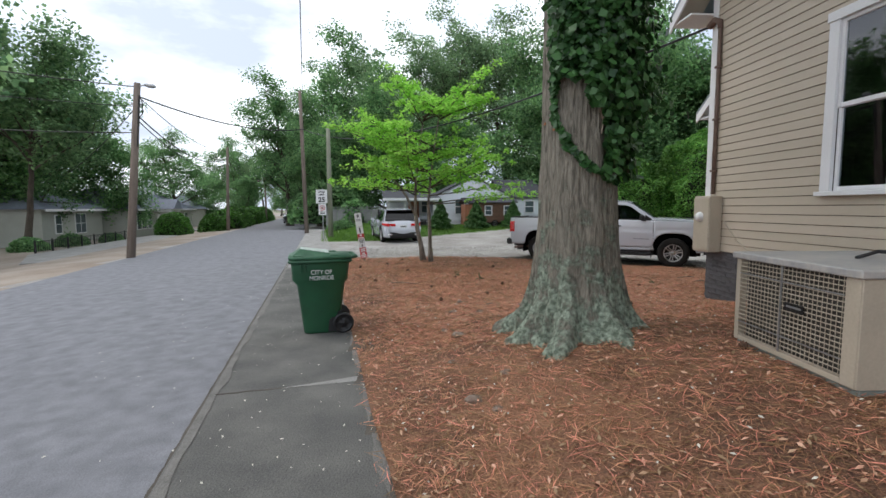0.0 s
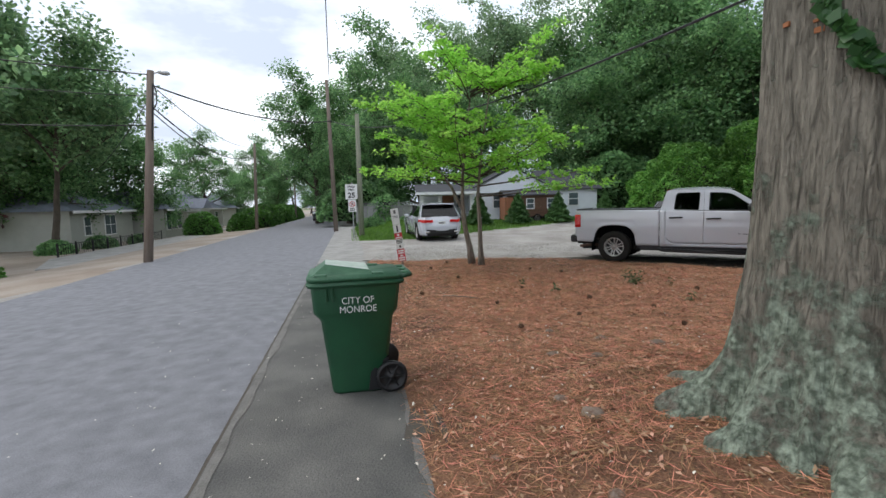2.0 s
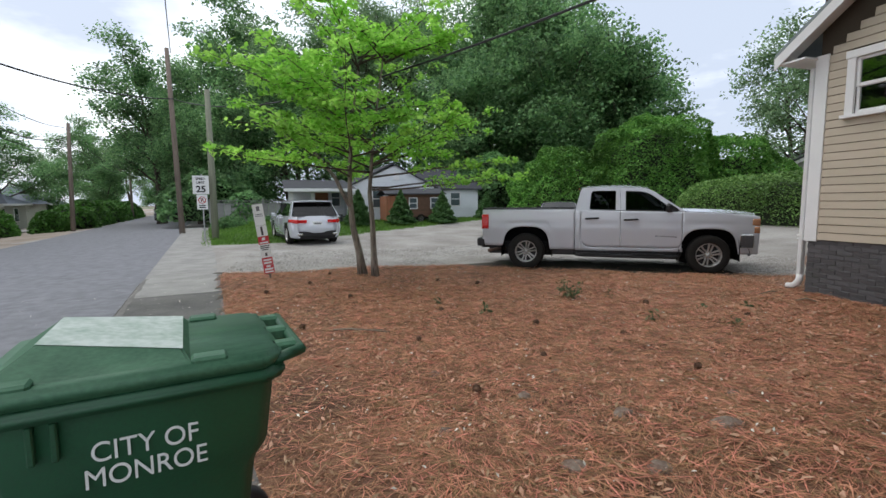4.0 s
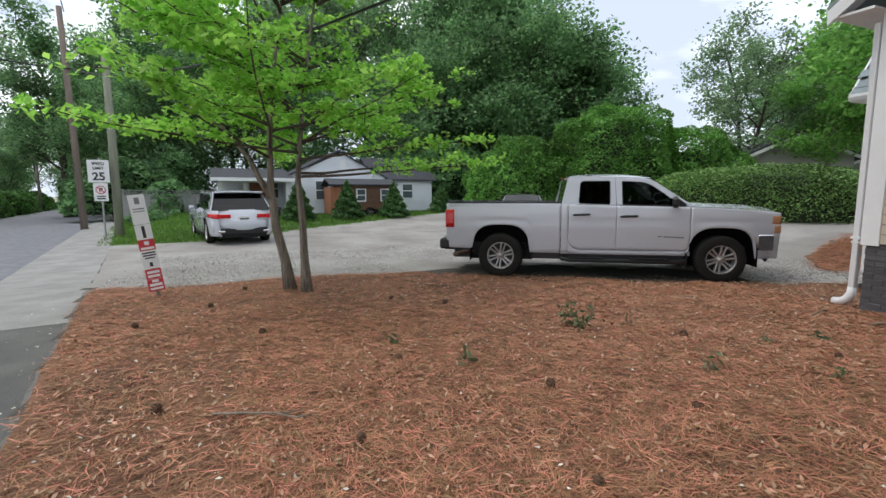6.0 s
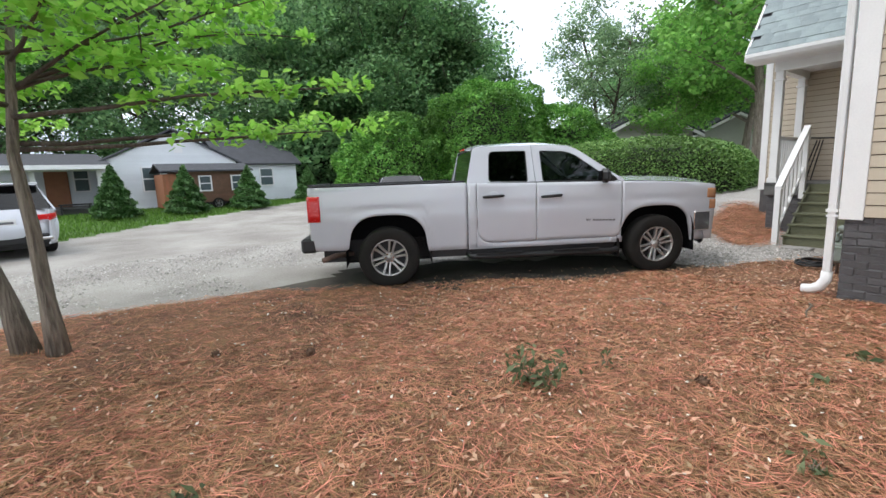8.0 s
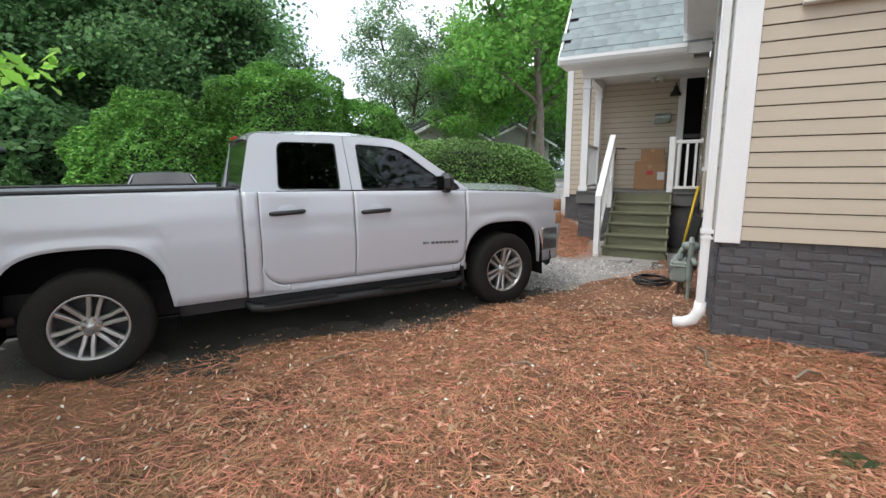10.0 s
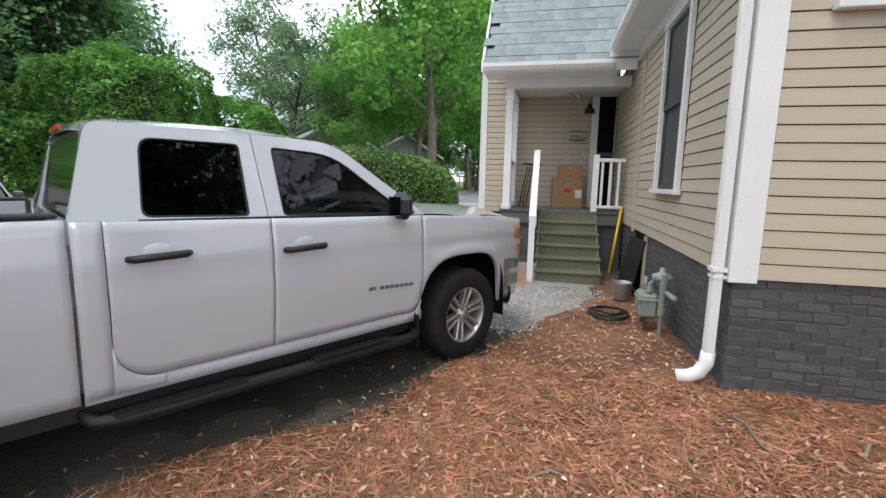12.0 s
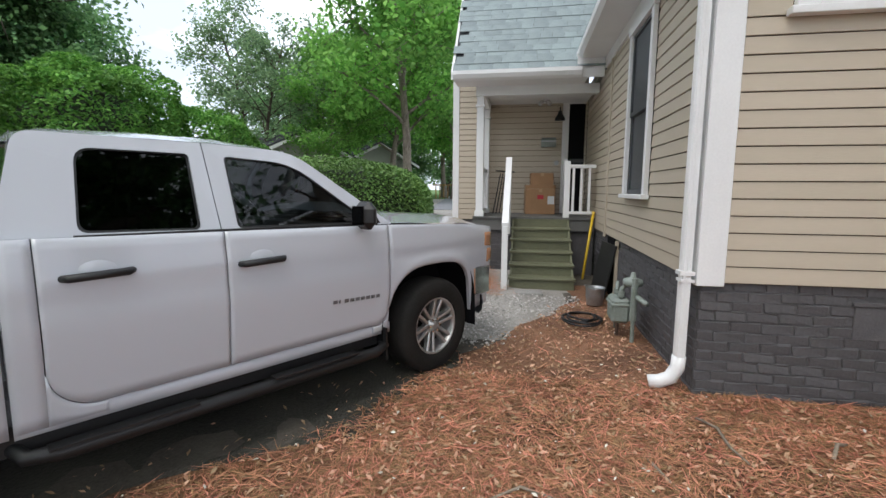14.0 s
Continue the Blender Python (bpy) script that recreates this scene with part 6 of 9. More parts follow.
def build_car(name, m, label, body, L=4.89, W=1.86, H=1.62, wb=2.79, rear=1.0, suv=True, r=0.36):
    """A closed passenger car by stations; x forward from the rear axle."""
    car = thing(name, m, label, "car")
    x0, x1 = -rear, L - rear
    belt = 0.6 * H if suv else 0.64 * H

    def wide(x, z):
        u = (z - 0.25) / (belt - 0.25)
        w = W / 2 - 0.06 + 0.06 * math.sin(min(1, max(0, u)) * math.pi * 0.75)
        e = max(0, (x - (x1 - 0.7)) / 0.7, ((x0 + 0.55) - x) / 0.55)
        return w - 0.22 * e * e

    def low(x):
        a, b = arch_z(x, 0, r + 0.09, 0.25, 2 * r + 0.07), arch_z(x, wb, r + 0.09, 0.25, 2 * r + 0.07)
        return max(0.26, a or 0, b or 0)

    def top(x):
        if x > wb - 0.35:
            return belt + 0.02 - 0.16 * max(0, (x - (wb - 0.35)) / (x1 - wb + 0.35)) ** 1.8
        return belt + 0.03 * max(0, (wb - 0.35 - x) / 3)

    cuts = [x0, 0.42, 1.35, wb - 0.42, x1]
    names = ["rear_quarter", "rear_door", "front_door", "fender"]
    ztop = H - 0.05
    rr0, rr1 = (x0 + 0.25, x0 + 0.75) if suv else (x0 + 0.55, x0 + 1.3)
    ws0, ws1 = wb - 0.35, wb - 1.15
    for s in (-1, 1):
        for nm, a, b in zip(names, cuts, cuts[1:]):
            part(nm, panel(a + 0.005, b - 0.005, low, top, wide, s, rows=8, step=0.06), body, car)
        def to3d(p, dep, s=s):
            u = max(0, (p[1] - belt) / (ztop - belt))
            return (p[0], s * (W / 2 - 0.04 - 0.2 * u - dep), p[1])
        o = rounded([(rr0, belt), (ws0 + 0.1, belt), (ws1, ztop), (rr1, ztop)], [0.02, 0.03, 0.2, 0.15], 5)
        i = rounded([(rr0 + 0.42, belt + 0.06), (ws0 - 0.15, belt + 0.05), (ws1 - 0.02, ztop - 0.07), (rr1 + 0.2, ztop - 0.08)], [0.05, 0.05, 0.2, 0.15], 5)
        part("pillar_frame", ring_panel(o, i, to3d, 0.04), body, car)
        part("side_glass", flat_panel(i, to3d, 0.01), tint_glass, car)
        part("window_post", new_box(1.3, 1.38, *sorted((s * (W / 2 - 0.2), s * (W / 2 - 0.1))), belt, ztop - 0.05), black_plastic, car)
        part("tail_light", panel(x0 - 0.005, x0 + 0.5, lambda x: belt - 0.2 + 0.12 * (x - x0), lambda x: belt - 0.06 + 0.02 * (x - x0), lambda x, z: wide(x, z) + 0.01, s, rows=3, step=0.1), red_lens, car, "slim red tail light")
        part("headlight", panel(x1 - 0.55, x1 - 0.02, lambda x: belt - 0.28, lambda x: belt - 0.14 - 0.06 * (x - x1 + 0.5), lambda x, z: wide(x, z) + 0.01, s, rows=3, step=0.1), clear_lens, car)
        mir = part("mirror", new_box(wb - 0.75, wb - 0.6, s * (W / 2 + 0.07) - 0.09, s * (W / 2 + 0.07) + 0.09, belt + 0.02, belt + 0.15, bevel=0.03), body, car)
        part("sill", new_box(r + 0.1, wb - r - 0.1, *sorted((s * (W / 2 - 0.12), s * (W / 2 - 0.045))), 0.2, 0.3, bevel=0.01), black_plastic, car)
        for wx in (0, wb):
            wheel(car, wx, s * (W / 2 - 0.13), r, r, 0.23, r * 0.66, s, spokes=5)
            pts = [(wx - (r + 0.1) * math.cos(a), r + (r + 0.11) * math.sin(a)) for a in [math.pi * k / 10 for k in range(11)]]
            part("wheel_liner", loft([[(px, s * (W / 2 - 0.07), pz) for px, pz in pts], [(px, s * 0.4, pz) for px, pz in pts]]), black_plastic, car)
    hw = W / 2 - 0.24
    rows = []
    for x, z in ((rr1 - 0.12, ztop - 0.05), (rr1, ztop + 0.01), (rr1 + 0.3, H - 0.01), ((rr1 + ws1) / 2, H), (ws1, ztop + 0.01)):
        rows.append([(x, hw * k / 5, z - 0.05 * abs(k / 5) ** 3) for k in range(-5, 6)])
    part("roof", loft(rows), body, car)
    part("windscreen", loft([[(ws1 + (ws0 + 0.12 - ws1) * t - 0.1 * abs(k / 5) ** 2 * t, (hw + 0.17 * t) * k / 5, ztop + 0.01 - (ztop - belt) * t - 0.03 * abs(k / 5) ** 2) for k in range(-5, 6)] for t in (0, 0.5, 1)]), tint_glass, car)
    part("rear_window", loft([[(rr1 - 0.1 - (rr1 - 0.1 - rr0 + 0.02) * t, (hw + 0.1 * t) * k / 5, ztop - 0.04 - (ztop - belt - 0.08) * t) for k in range(-5, 6)] for t in (0, 0.5, 1)]), tint_glass, car)
    part("rear_spoiler", new_box(rr1 - 0.28, rr1 - 0.05, -hw, hw, ztop - 0.03, ztop + 0.01, bevel=0.01), body, car)
    tail = [[(x0 + off + 0.22 * abs(k / 6) ** 2.5, wide(x0 + 0.3, z) * k / 6, z) for k in range(-6, 7)] for z, off in ((0.32, 0.06), (0.45, -0.03), (0.7, -0.04), (0.74, 0.02), (belt - 0.1, 0.05), (belt + 0.06, rr0 - x0 - 0.03))]
    part("tailgate", loft(tail), body, car)
    part("rear_valance", new_box(x0 - 0.02, x0 + 0.2, -W * 0.36, W * 0.36, 0.3, 0.5, bevel=0.03), black_plastic, car)
    part("tail_light_bar", new_box(x0 + 0.005, x0 + 0.05, -W * 0.4, -W * 0.2, belt - 0.18, belt - 0.07, bevel=0.01), red_lens, car)
    part("tail_light_bar", new_box(x0 + 0.005, x0 + 0.05, W * 0.2, W * 0.4, belt - 0.18, belt - 0.07, bevel=0.01), red_lens, car)
    part("number_plate", new_box(x0 - 0.01, x0 + 0.04, -0.16, 0.16, belt - 0.28, belt - 0.13), sign_white, car)
    part("plate_bars", new_box(x0 - 0.013, x0 - 0.0105, -0.12, 0.12, belt - 0.23, belt - 0.18), badge_mat, car)
    for y in (-0.62, 0.62):
        part("exhaust_tip", new_box(x0 - 0.035, x0 + 0.02, y - 0.1, y + 0.1, 0.36, 0.43, bevel=0.02), chrome, car)
    nose = [[(x1 - off - 0.3 * abs(k / 6) ** 2.5, wide(x1 - 0.3, z) * k / 6, z) for k in range(-6, 7)] for z, off in ((0.25, 0.1), (0.45, 0.0), (0.75, 0.0), (belt - 0.14, 0.06))]
    part("front_bumper", loft(nose), body, car)
    part("bonnet", loft([[(x - 0.25 * abs(k / 6) ** 2.5 * (x - ws0) / (x1 - ws0), (wide(x, belt) - 0.02) * k / 6, top(x) + 0.06 - 0.06 * abs(k / 6) ** 3) for k in range(-6, 7)] for x in (ws0 - 0.05, ws0 + 0.4, x1 - 0.5, x1 - 0.2, x1 - 0.05)]), body, car)
    part("grille", new_box(x1 - 0.03, x1 + 0.005, -0.45, 0.45, 0.4, 0.75, bevel=0.02), black_plastic, car)
    part("underbody", new_box(x0 + 0.2, x1 - 0.2, -W * 0.36, W * 0.36, 0.2, 0.32), black_plastic, car)
    part("cabin", new_box(0.2, wb - 0.6, -W * 0.36, W * 0.36, 0.3, belt), black_plastic, car)
    return car


build_car("white_suv", pose(-0.1, 22.2, ground_z(-0.1, 22.2), 0, 0, 103), "white crossover car parked at the edge of the lawn", car_white)
build_car("grey_car", pose(11.6, 24.2, ground_z(11.6, 24.2) - 0.02, 0, 0, -121), "dark grey car parked on the gravel behind the truck", car_grey, H=1.45, L=4.6, suv=False, r=0.33)
build_car("silver_suv", STREET @ pose(-2.4, 62, -0.12, 0, 0, -92), "grey car on the street far off", car_grey, H=1.7)


# ---- wheeled bin ----
def build_bin():
    b = thing("wheeled_bin", pose(-0.725, 5.99, 0.004, 0, 0, 13), "green wheeled city bin with a scuffed lid on the sidewalk", "bin")
    def ring(z, x0, x1, w0, w1, cut=0.05):
        h0, h1 = w0 / 2, w1 / 2
        return [(x0, -h0 + cut, z), (x0 + cut, -h0, z), (x1 - cut, -h1, z), (x1, -h1 + cut, z), (x1, h1 - cut, z), (x1 - cut, h1, z), (x0 + cut, h0, z), (x0, h0 - cut, z)]
    rows = [ring(0.0, -0.24, 0.2, 0.44, 0.46), ring(0.03, -0.245, 0.21, 0.45, 0.47), ring(0.66, -0.315, 0.29, 0.545, 0.55), ring(0.72, -0.37, 0.33, 0.575, 0.58), ring(0.96, -0.385, 0.36, 0.6, 0.6)]
    bm = bmesh.new()
    g = [[bm.verts.new(p) for p in r] for r in rows]
    fs = []
    for a, c in zip(g, g[1:]):
        for k in range(8):
            fs.append(bm.faces.new((a[k], a[(k + 1) % 8], c[(k + 1) % 8], c[k])))
    fs.append(bm.faces.new(g[0]))
    bmesh.ops.recalc_face_normals(bm, faces=fs)
    es = [e for e in bm.edges if not e.is_boundary]
    bmesh.ops.bevel(bm, geom=es, offset=0.008, segments=2, affect="EDGES")
    part("body", bm, bin_green, b, smooth=True)
    def slab(z0, z1, grow, x0=-0.385, x1=0.36, w=0.6, bev=0.012):
        bm = bmesh.new()
        pts = [(p[0], p[1]) for p in ring(0, x0 - grow, x1 + grow, w + 2 * grow, w + 2 * grow, 0.06)]
        prism(bm, pts, "z", z0, z1)
        bmesh.ops.bevel(bm, geom=bm.edges[:], offset=bev, segments=2, affect="EDGES")
        return bm
    part("rim", slab(0.945, 0.985, 0.035), bin_green, b, smooth=True)
    lid = part("lid", slab(0.99, 1.04, 0.028), bin_lid, b, "faded green hinged lid", smooth=True)
    bm = bmesh.new()
    lo = [(-0.38, -0.28), (0.12, -0.28), (0.12, 0.28), (-0.38, 0.28)]
    hi = [(-0.26, -0.18), (0.1, -0.235), (0.1, 0.235), (-0.26, 0.18)]
    va = [bm.verts.new((x, y, 1.035)) for x, y in lo]
    vb = [bm.verts.new((x, y, 1.125 if x < 0 else 1.07)) for x, y in hi]
    for k in range(4):
        bm.faces.new((va[k], va[(k + 1) % 4], vb[(k + 1) % 4], vb[k]))
    bmesh.ops.bevel(bm, geom=bm.edges[:], offset=0.006, segments=2, affect="EDGES")
    part("lid_dome", bm, bin_lid, lid)
    bm = bmesh.new()
    vt = [bm.verts.new((x, y, 1.127 if x < 0 else 1.072)) for x, y in hi]
    bm.faces.new(vt)
    part("worn_panel", bm, bin_worn, lid, "scuffed white worn patch")
    for x in (-0.3, 0.17):
        for y in (-0.28, 0.28):
            part("lid_tab", new_box(x - 0.05, x + 0.05, y - 0.035, y + 0.035, 1.03, 1.055, bevel=0.008), bin_lid, lid)
    part("handle_bar", new_tube([(0.36, -0.27, 1.0), (0.45, -0.25, 1.015), (0.455, 0.25, 1.015), (0.36, 0.27, 1.0)], 0.02, 8), bin_green, b, smooth=True)
    for y in (-0.2, 0.0, 0.2):
        part("hinge", new_box(0.36, 0.45, y - 0.03, y + 0.03, 0.99, 1.04, bevel=0.01), bin_lid, b)
    for y in (-0.315, 0.285):
        for x in (-0.27, -0.22):
            part("rib", new_box(x, x + 0.018, y, y + 0.03, 0.83, 0.94, bevel=0.004), bin_green, b)
    bm = bmesh.new()
    prism(bm, [(0.06, 0.015), (0.21, 0.015), (0.24, 0.3), (0.16, 0.27), (0.08, 0.17)], "y", -0.245, 0.245)
    part("wheel_housing", bm, black_plastic, b)
    part("axle", new_tube([(0.26, -0.3, 0.135), (0.26, 0.3, 0.135)], 0.012, 8), steel, b)
    for s in (-1, 1):
        t = Matrix.Translation((0.26, s * 0.275, 0.135)) @ Matrix.Rotation(radians(90 if s < 0 else -90), 4, "X")
        bm = bmesh.new()
        lathe(bm, [(0.03, -0.025), (0.12, -0.025), (0.135, -0.015), (0.135, 0.015), (0.122, 0.026), (0.105, 0.026), (0.1, 0.008), (0.03, 0.01), (0.026, 0.03), (0.001, 0.03)], 28, t)
        w = part("wheel", bm, black_plastic, b, "black plastic wheel", smooth=True)
        bm = bmesh.new()
        for k in range(6):
            a = math.pi * k / 3
            tube(bm, [t @ Vector((0.025 * math.cos(a), 0.025 * math.sin(a), 0.018)), t @ Vector((0.105 * math.cos(a), 0.105 * math.sin(a), 0.018))], 0.008, 5)
        part("spokes", bm, black_plastic, w)
    for txt, z, x in (("CITY OF", 0.8, -0.005), ("MONROE", 0.724, -0.005)):
        cu = bpy.data.curves.new("lettering", "FONT")
        cu.body, cu.size, cu.align_x, cu.extrude, cu.offset = txt, 0.08, "CENTER", 0.0015, 0.0
        tmp = bpy.data.objects.new("lettering", cu)
        scene.collection.objects.link(tmp)
        me = bpy.data.meshes.new_from_object(tmp.evaluated_get(bpy.context.evaluated_depsgraph_get()))
        scene.collection.objects.unlink(tmp)
        bpy.data.objects.remove(tmp)
        me.materials.clear()
        me.materials.append(white_letters)
        ob = new("lettering", me)
        ob.parent = b
        ob.matrix_basis = pose(x, -0.296 - (z - 0.72) * 0.05, z, 87, 0, 0) @ Matrix.Scale(0.9, 4, (1, 0, 0))
        tagged(ob, "white block lettering")


build_bin()


# ---- trees and bushes ----
def limb_points(rng, start, direction, length, bend, steps=6, droop=0.0):
    p, d = Vector(start), Vector(direction).normalized()
    pts = [p.copy()]
    for i in range(steps):
        d = (d + Vector((rng.normal(), rng.normal(), rng.normal() * 0.6 - droop)) * bend).normalized()
        p = p + d * (length / steps)
        pts.append(p.copy())
    return pts


def grow_tree(rng, height, crown, trunk_r, clear, flat=1.0, limbs=14, twigs=5, lean=(0, 0)):
    """Wood of a tree as one bmesh, and the places of its leaf clumps."""
    bm = bmesh.new()
    tips = []
    stem = limb_points(rng, (0, 0, -0.1), (lean[0], lean[1], 1), height * 0.8, 0.05, 8)
    rr = [trunk_r * (1.5 if i == 0 else 1.0) * (1 - 0.1 * i) for i in range(9)]
    tube(bm, stem, rr, 9)
    for i in range(limbs):
        f = clear + (1 - clear) * (i + rng.uniform(0, 0.8)) / limbs
        k = min(7, int(f * 0.98 * 8))
        base = stem[k].lerp(stem[k + 1], f * 8 - k if f * 8 - k < 1 else 0.9)
        a = i * 2.4 + rng.uniform(-0.5, 0.5)
        up = 0.35 + 0.9 * f
        reach = crown * (1.0 - 0.5 * abs(f - 0.45) * 1.2) * rng.uniform(0.75, 1.1)
        pts = limb_points(rng, base, (math.cos(a), math.sin(a), up * flat), reach, 0.16, 6)
        r0 = trunk_r * (0.45 - 0.25 * f)
        tube(bm, pts, [r0 * (1 - 0.14 * j) for j in range(7)], 6)
        for j in range(twigs):
            b = pts[2 + int(rng.uniform(0, 4.99))]
            q = limb_points(rng, b, rng.normal(size=3) + np.array([math.cos(a), math.sin(a), 0.35]), reach * rng.uniform(0.3, 0.55), 0.2, 4)
            tube(bm, q, [r0 * 0.4, r0 * 0.32, r0 * 0.25, r0 * 0.18, r0 * 0.1], 4)
            tips += [q[2], q[3], q[4]]
        tips += [pts[4], pts[5], pts[6]]
    tips.append(stem[-1])
    return bm, tips


def leaf_cloud(rng, tips, count, clump, size, squash=0.65, up=0.35, aspect=0.65):
    tips = np.array([tuple(t) for t in tips])
    idx = rng.integers(0, len(tips), count)
    off = rng.normal(size=(count, 3))
    off /= np.linalg.norm(off, axis=1)[:, None]
    off *= (rng.uniform(0.15, 1, count) ** 0.5)[:, None] * clump * (0.55 + 0.9 * rng.random(len(tips)))[idx][:, None]
    off[:, 2] *= squash
    return leaf_quads(tips[idx] + off, size, rng, up, aspect)


def make_tree(name, seed, label, leaf, wood, height, crown, trunk_r, clear, count, clump, size, m, limbs=14, twigs=5, group="", flat=1.0, lean=(0, 0)):
    rng = np.random.default_rng(seed)
    t = thing(name, m, label, "tree", group)
    bm, tips = grow_tree(rng, height, crown, trunk_r, clear, flat, limbs, twigs, lean)
    part("trunk", bm, wood, t, smooth=True)
    me = quads_mesh("crown", leaf_cloud(rng, tips, count, clump, size), leaf)
    ob = new("crown", me)
    ob.parent = t
    return t


FAR = Matrix.Translation((0, 0, -500))


def put(src, x, y, scale=1.0, turn=0.0, z=None, tall=1.0):
    zz = ground_z(x, y) if z is None else z
    return copy_thing(src, pose(x, y, zz, 0, 0, turn) @ Matrix.Diagonal((scale, scale, scale * tall, 1)))


woods = "trees of the wood"
oak_a = make_tree("oak_tree", 11, "tall oak with a dense dark green crown", oak_leaf, bark_dark, 20, 6.5, 0.38, 0.22, 23000, 1.35, 0.29, pose(-4.5, 50, 0.3), 18, 6, woods)
oak_b = make_tree("oak_tree", 12, "broad oak with a dense dark green crown", oak_leaf, bark_dark, 16, 7.0, 0.4, 0.12, 23000, 1.45, 0.29, pose(21, 37, 0.8), 18, 6, woods)
oak_c = make_tree("oak_tree", 13, "leafy tree with foliage to the ground", oak_leaf, bark_dark, 14, 5.0, 0.25, 0.04, 18000, 1.35, 0.31, pose(15.5, 41, 0.6), 18, 6, woods)
hazy = make_tree("oak_tree", 14, "tall tree with an open light green crown, paled for haze", oak_far, bark_dark, 22, 7.5, 0.35, 0.3, 16000, 1.25, 0.26, pose(6.5, 52, 0.4), 18, 6, woods)
maple = make_tree("maple_tree", 15, "tall maple with bright green leaves beyond the drive", maple_leaf, bark, 17, 5.2, 0.27, 0.25, 18000, 1.2, 0.29, pose(28, 17.0, 0.8), 18, 6, woods)
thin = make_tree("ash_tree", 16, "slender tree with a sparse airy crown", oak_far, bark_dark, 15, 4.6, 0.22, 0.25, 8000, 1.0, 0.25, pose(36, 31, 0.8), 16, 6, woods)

for x, y, s, a, tall in ((-12.0, 48, 0.78, 40, 0.95), (-9, 60, 0.9, 100, 1), (18, 47, 1.1, 300, 1.1), (22, 46, 1.1, 75, 1.05), (-16, 72, 0.9, 10, 0.9), (-30, 62, 0.75, 130, 0.8), (-24, 100, 0.9, 30, 0.9), (-34, 95, 0.9, 80, 0.9)):
    put(oak_a, x, y, s, a, tall=tall)
for x, y, s, a in ((23, 41, 1.0, 60), (19, 42, 0.95, 160), (15, 45, 1.0, 10), (-1.5, 44, 0.72, 100), (-37, 46, 0.75, 30), (-30, 34, 0.72, 250), (-8, 43, 0.55, 20)):
    put(oak_b, x, y, s, a)
for x, y, s, a in ((11.5, 40, 0.9, 0), (18.5, 37.5, 0.8, 50), (23.5, 33.5, 0.8, 100), (4.5, 43, 0.8, 150), (-4.5, 41.5, 0.62, 200), (-7.5, 52, 0.6, 300), (21.5, 35.5, 0.9, 20), (-13, 66, 0.6, 70), (-11, 78, 0.7, 120), (-27, 78, 0.6, 10), (-31, 72, 0.6, 60), (24, 47, 1.0, 200), (-22, 115, 0.8, 0), (-14, 95, 0.8, 0), (45, 24, 0.8, 40), (60, 20, 0.9, 10), (70, 32, 1.0, 60), (58, 40, 1.0, 200), (80, 14, 1.1, 20), (55, 11, 0.9, 90), (66, 4, 1.0, 0), (62, 26, 1.0, 0), (50, 30, 0.9, 140)):
    put(oak_c, x, y, s, a)
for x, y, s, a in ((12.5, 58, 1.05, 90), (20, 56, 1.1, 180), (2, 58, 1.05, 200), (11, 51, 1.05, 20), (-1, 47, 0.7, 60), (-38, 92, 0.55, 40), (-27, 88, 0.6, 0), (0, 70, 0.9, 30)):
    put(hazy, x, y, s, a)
for x, y, s, a in ((33.5, 19.5, 0.9, 120), (39, 16, 1.0, 30), (46, 18, 0.9, 200), (31, 22.5, 0.62, 200)):
    put(maple, x, y, s, a)
for x, y, s, a in ((40, 27, 0.95, 90), (31.5, 27.5, 0.8, 200)):
    put(thin, x, y, s, a)
street_oak = make_tree("street_oak", 21, "dark spreading oak in front of the houses across the street", street_leaf, bark_dark, 12.0, 6.2, 0.22, 0.52, 20000, 1.2, 0.26, pose(-23.5, 30.0, -0.9), 16, 6)
put(street_oak, -29, 37.5, 0.95, 80)
for x, y, s, a in ((-29.5, 34.5, 0.8, 30), (-31.5, 42.5, 0.85, 130), (-26.0, 44.0, 0.7, 220)):
    put(oak_c, x, y, s, a, z=-0.9)
for s, r, k, a in ((-3, 150, 1.0, 0), (-10, 140, 0.9, 50), (5, 138, 1.0, 110), (1, 168, 1.1, 200), (-18, 128, 0.9, 300)):
    p = STREET @ Vector((s, r, 0))
    put(oak_c, p.x, p.y, k, a, z=-0.4)
tall_left = make_tree("street_oak", 22, "tall leafy oak beside the street", street_leaf, bark_dark, 17, 6.5, 0.33, 0.3, 20000, 1.35, 0.31, pose(-23.2, 22.3, -0.9), 18, 6)
put(tall_left, -31.5, 33, 0.85, 140)
make_tree("plum_tree", 23, "small purple-leaved tree beside the street", red_leaf, bark_dark, 5.5, 2.2, 0.1, 0.2, 5000, 0.7, 0.24, pose(-21.5, 20.8, -0.9), 12, 5)


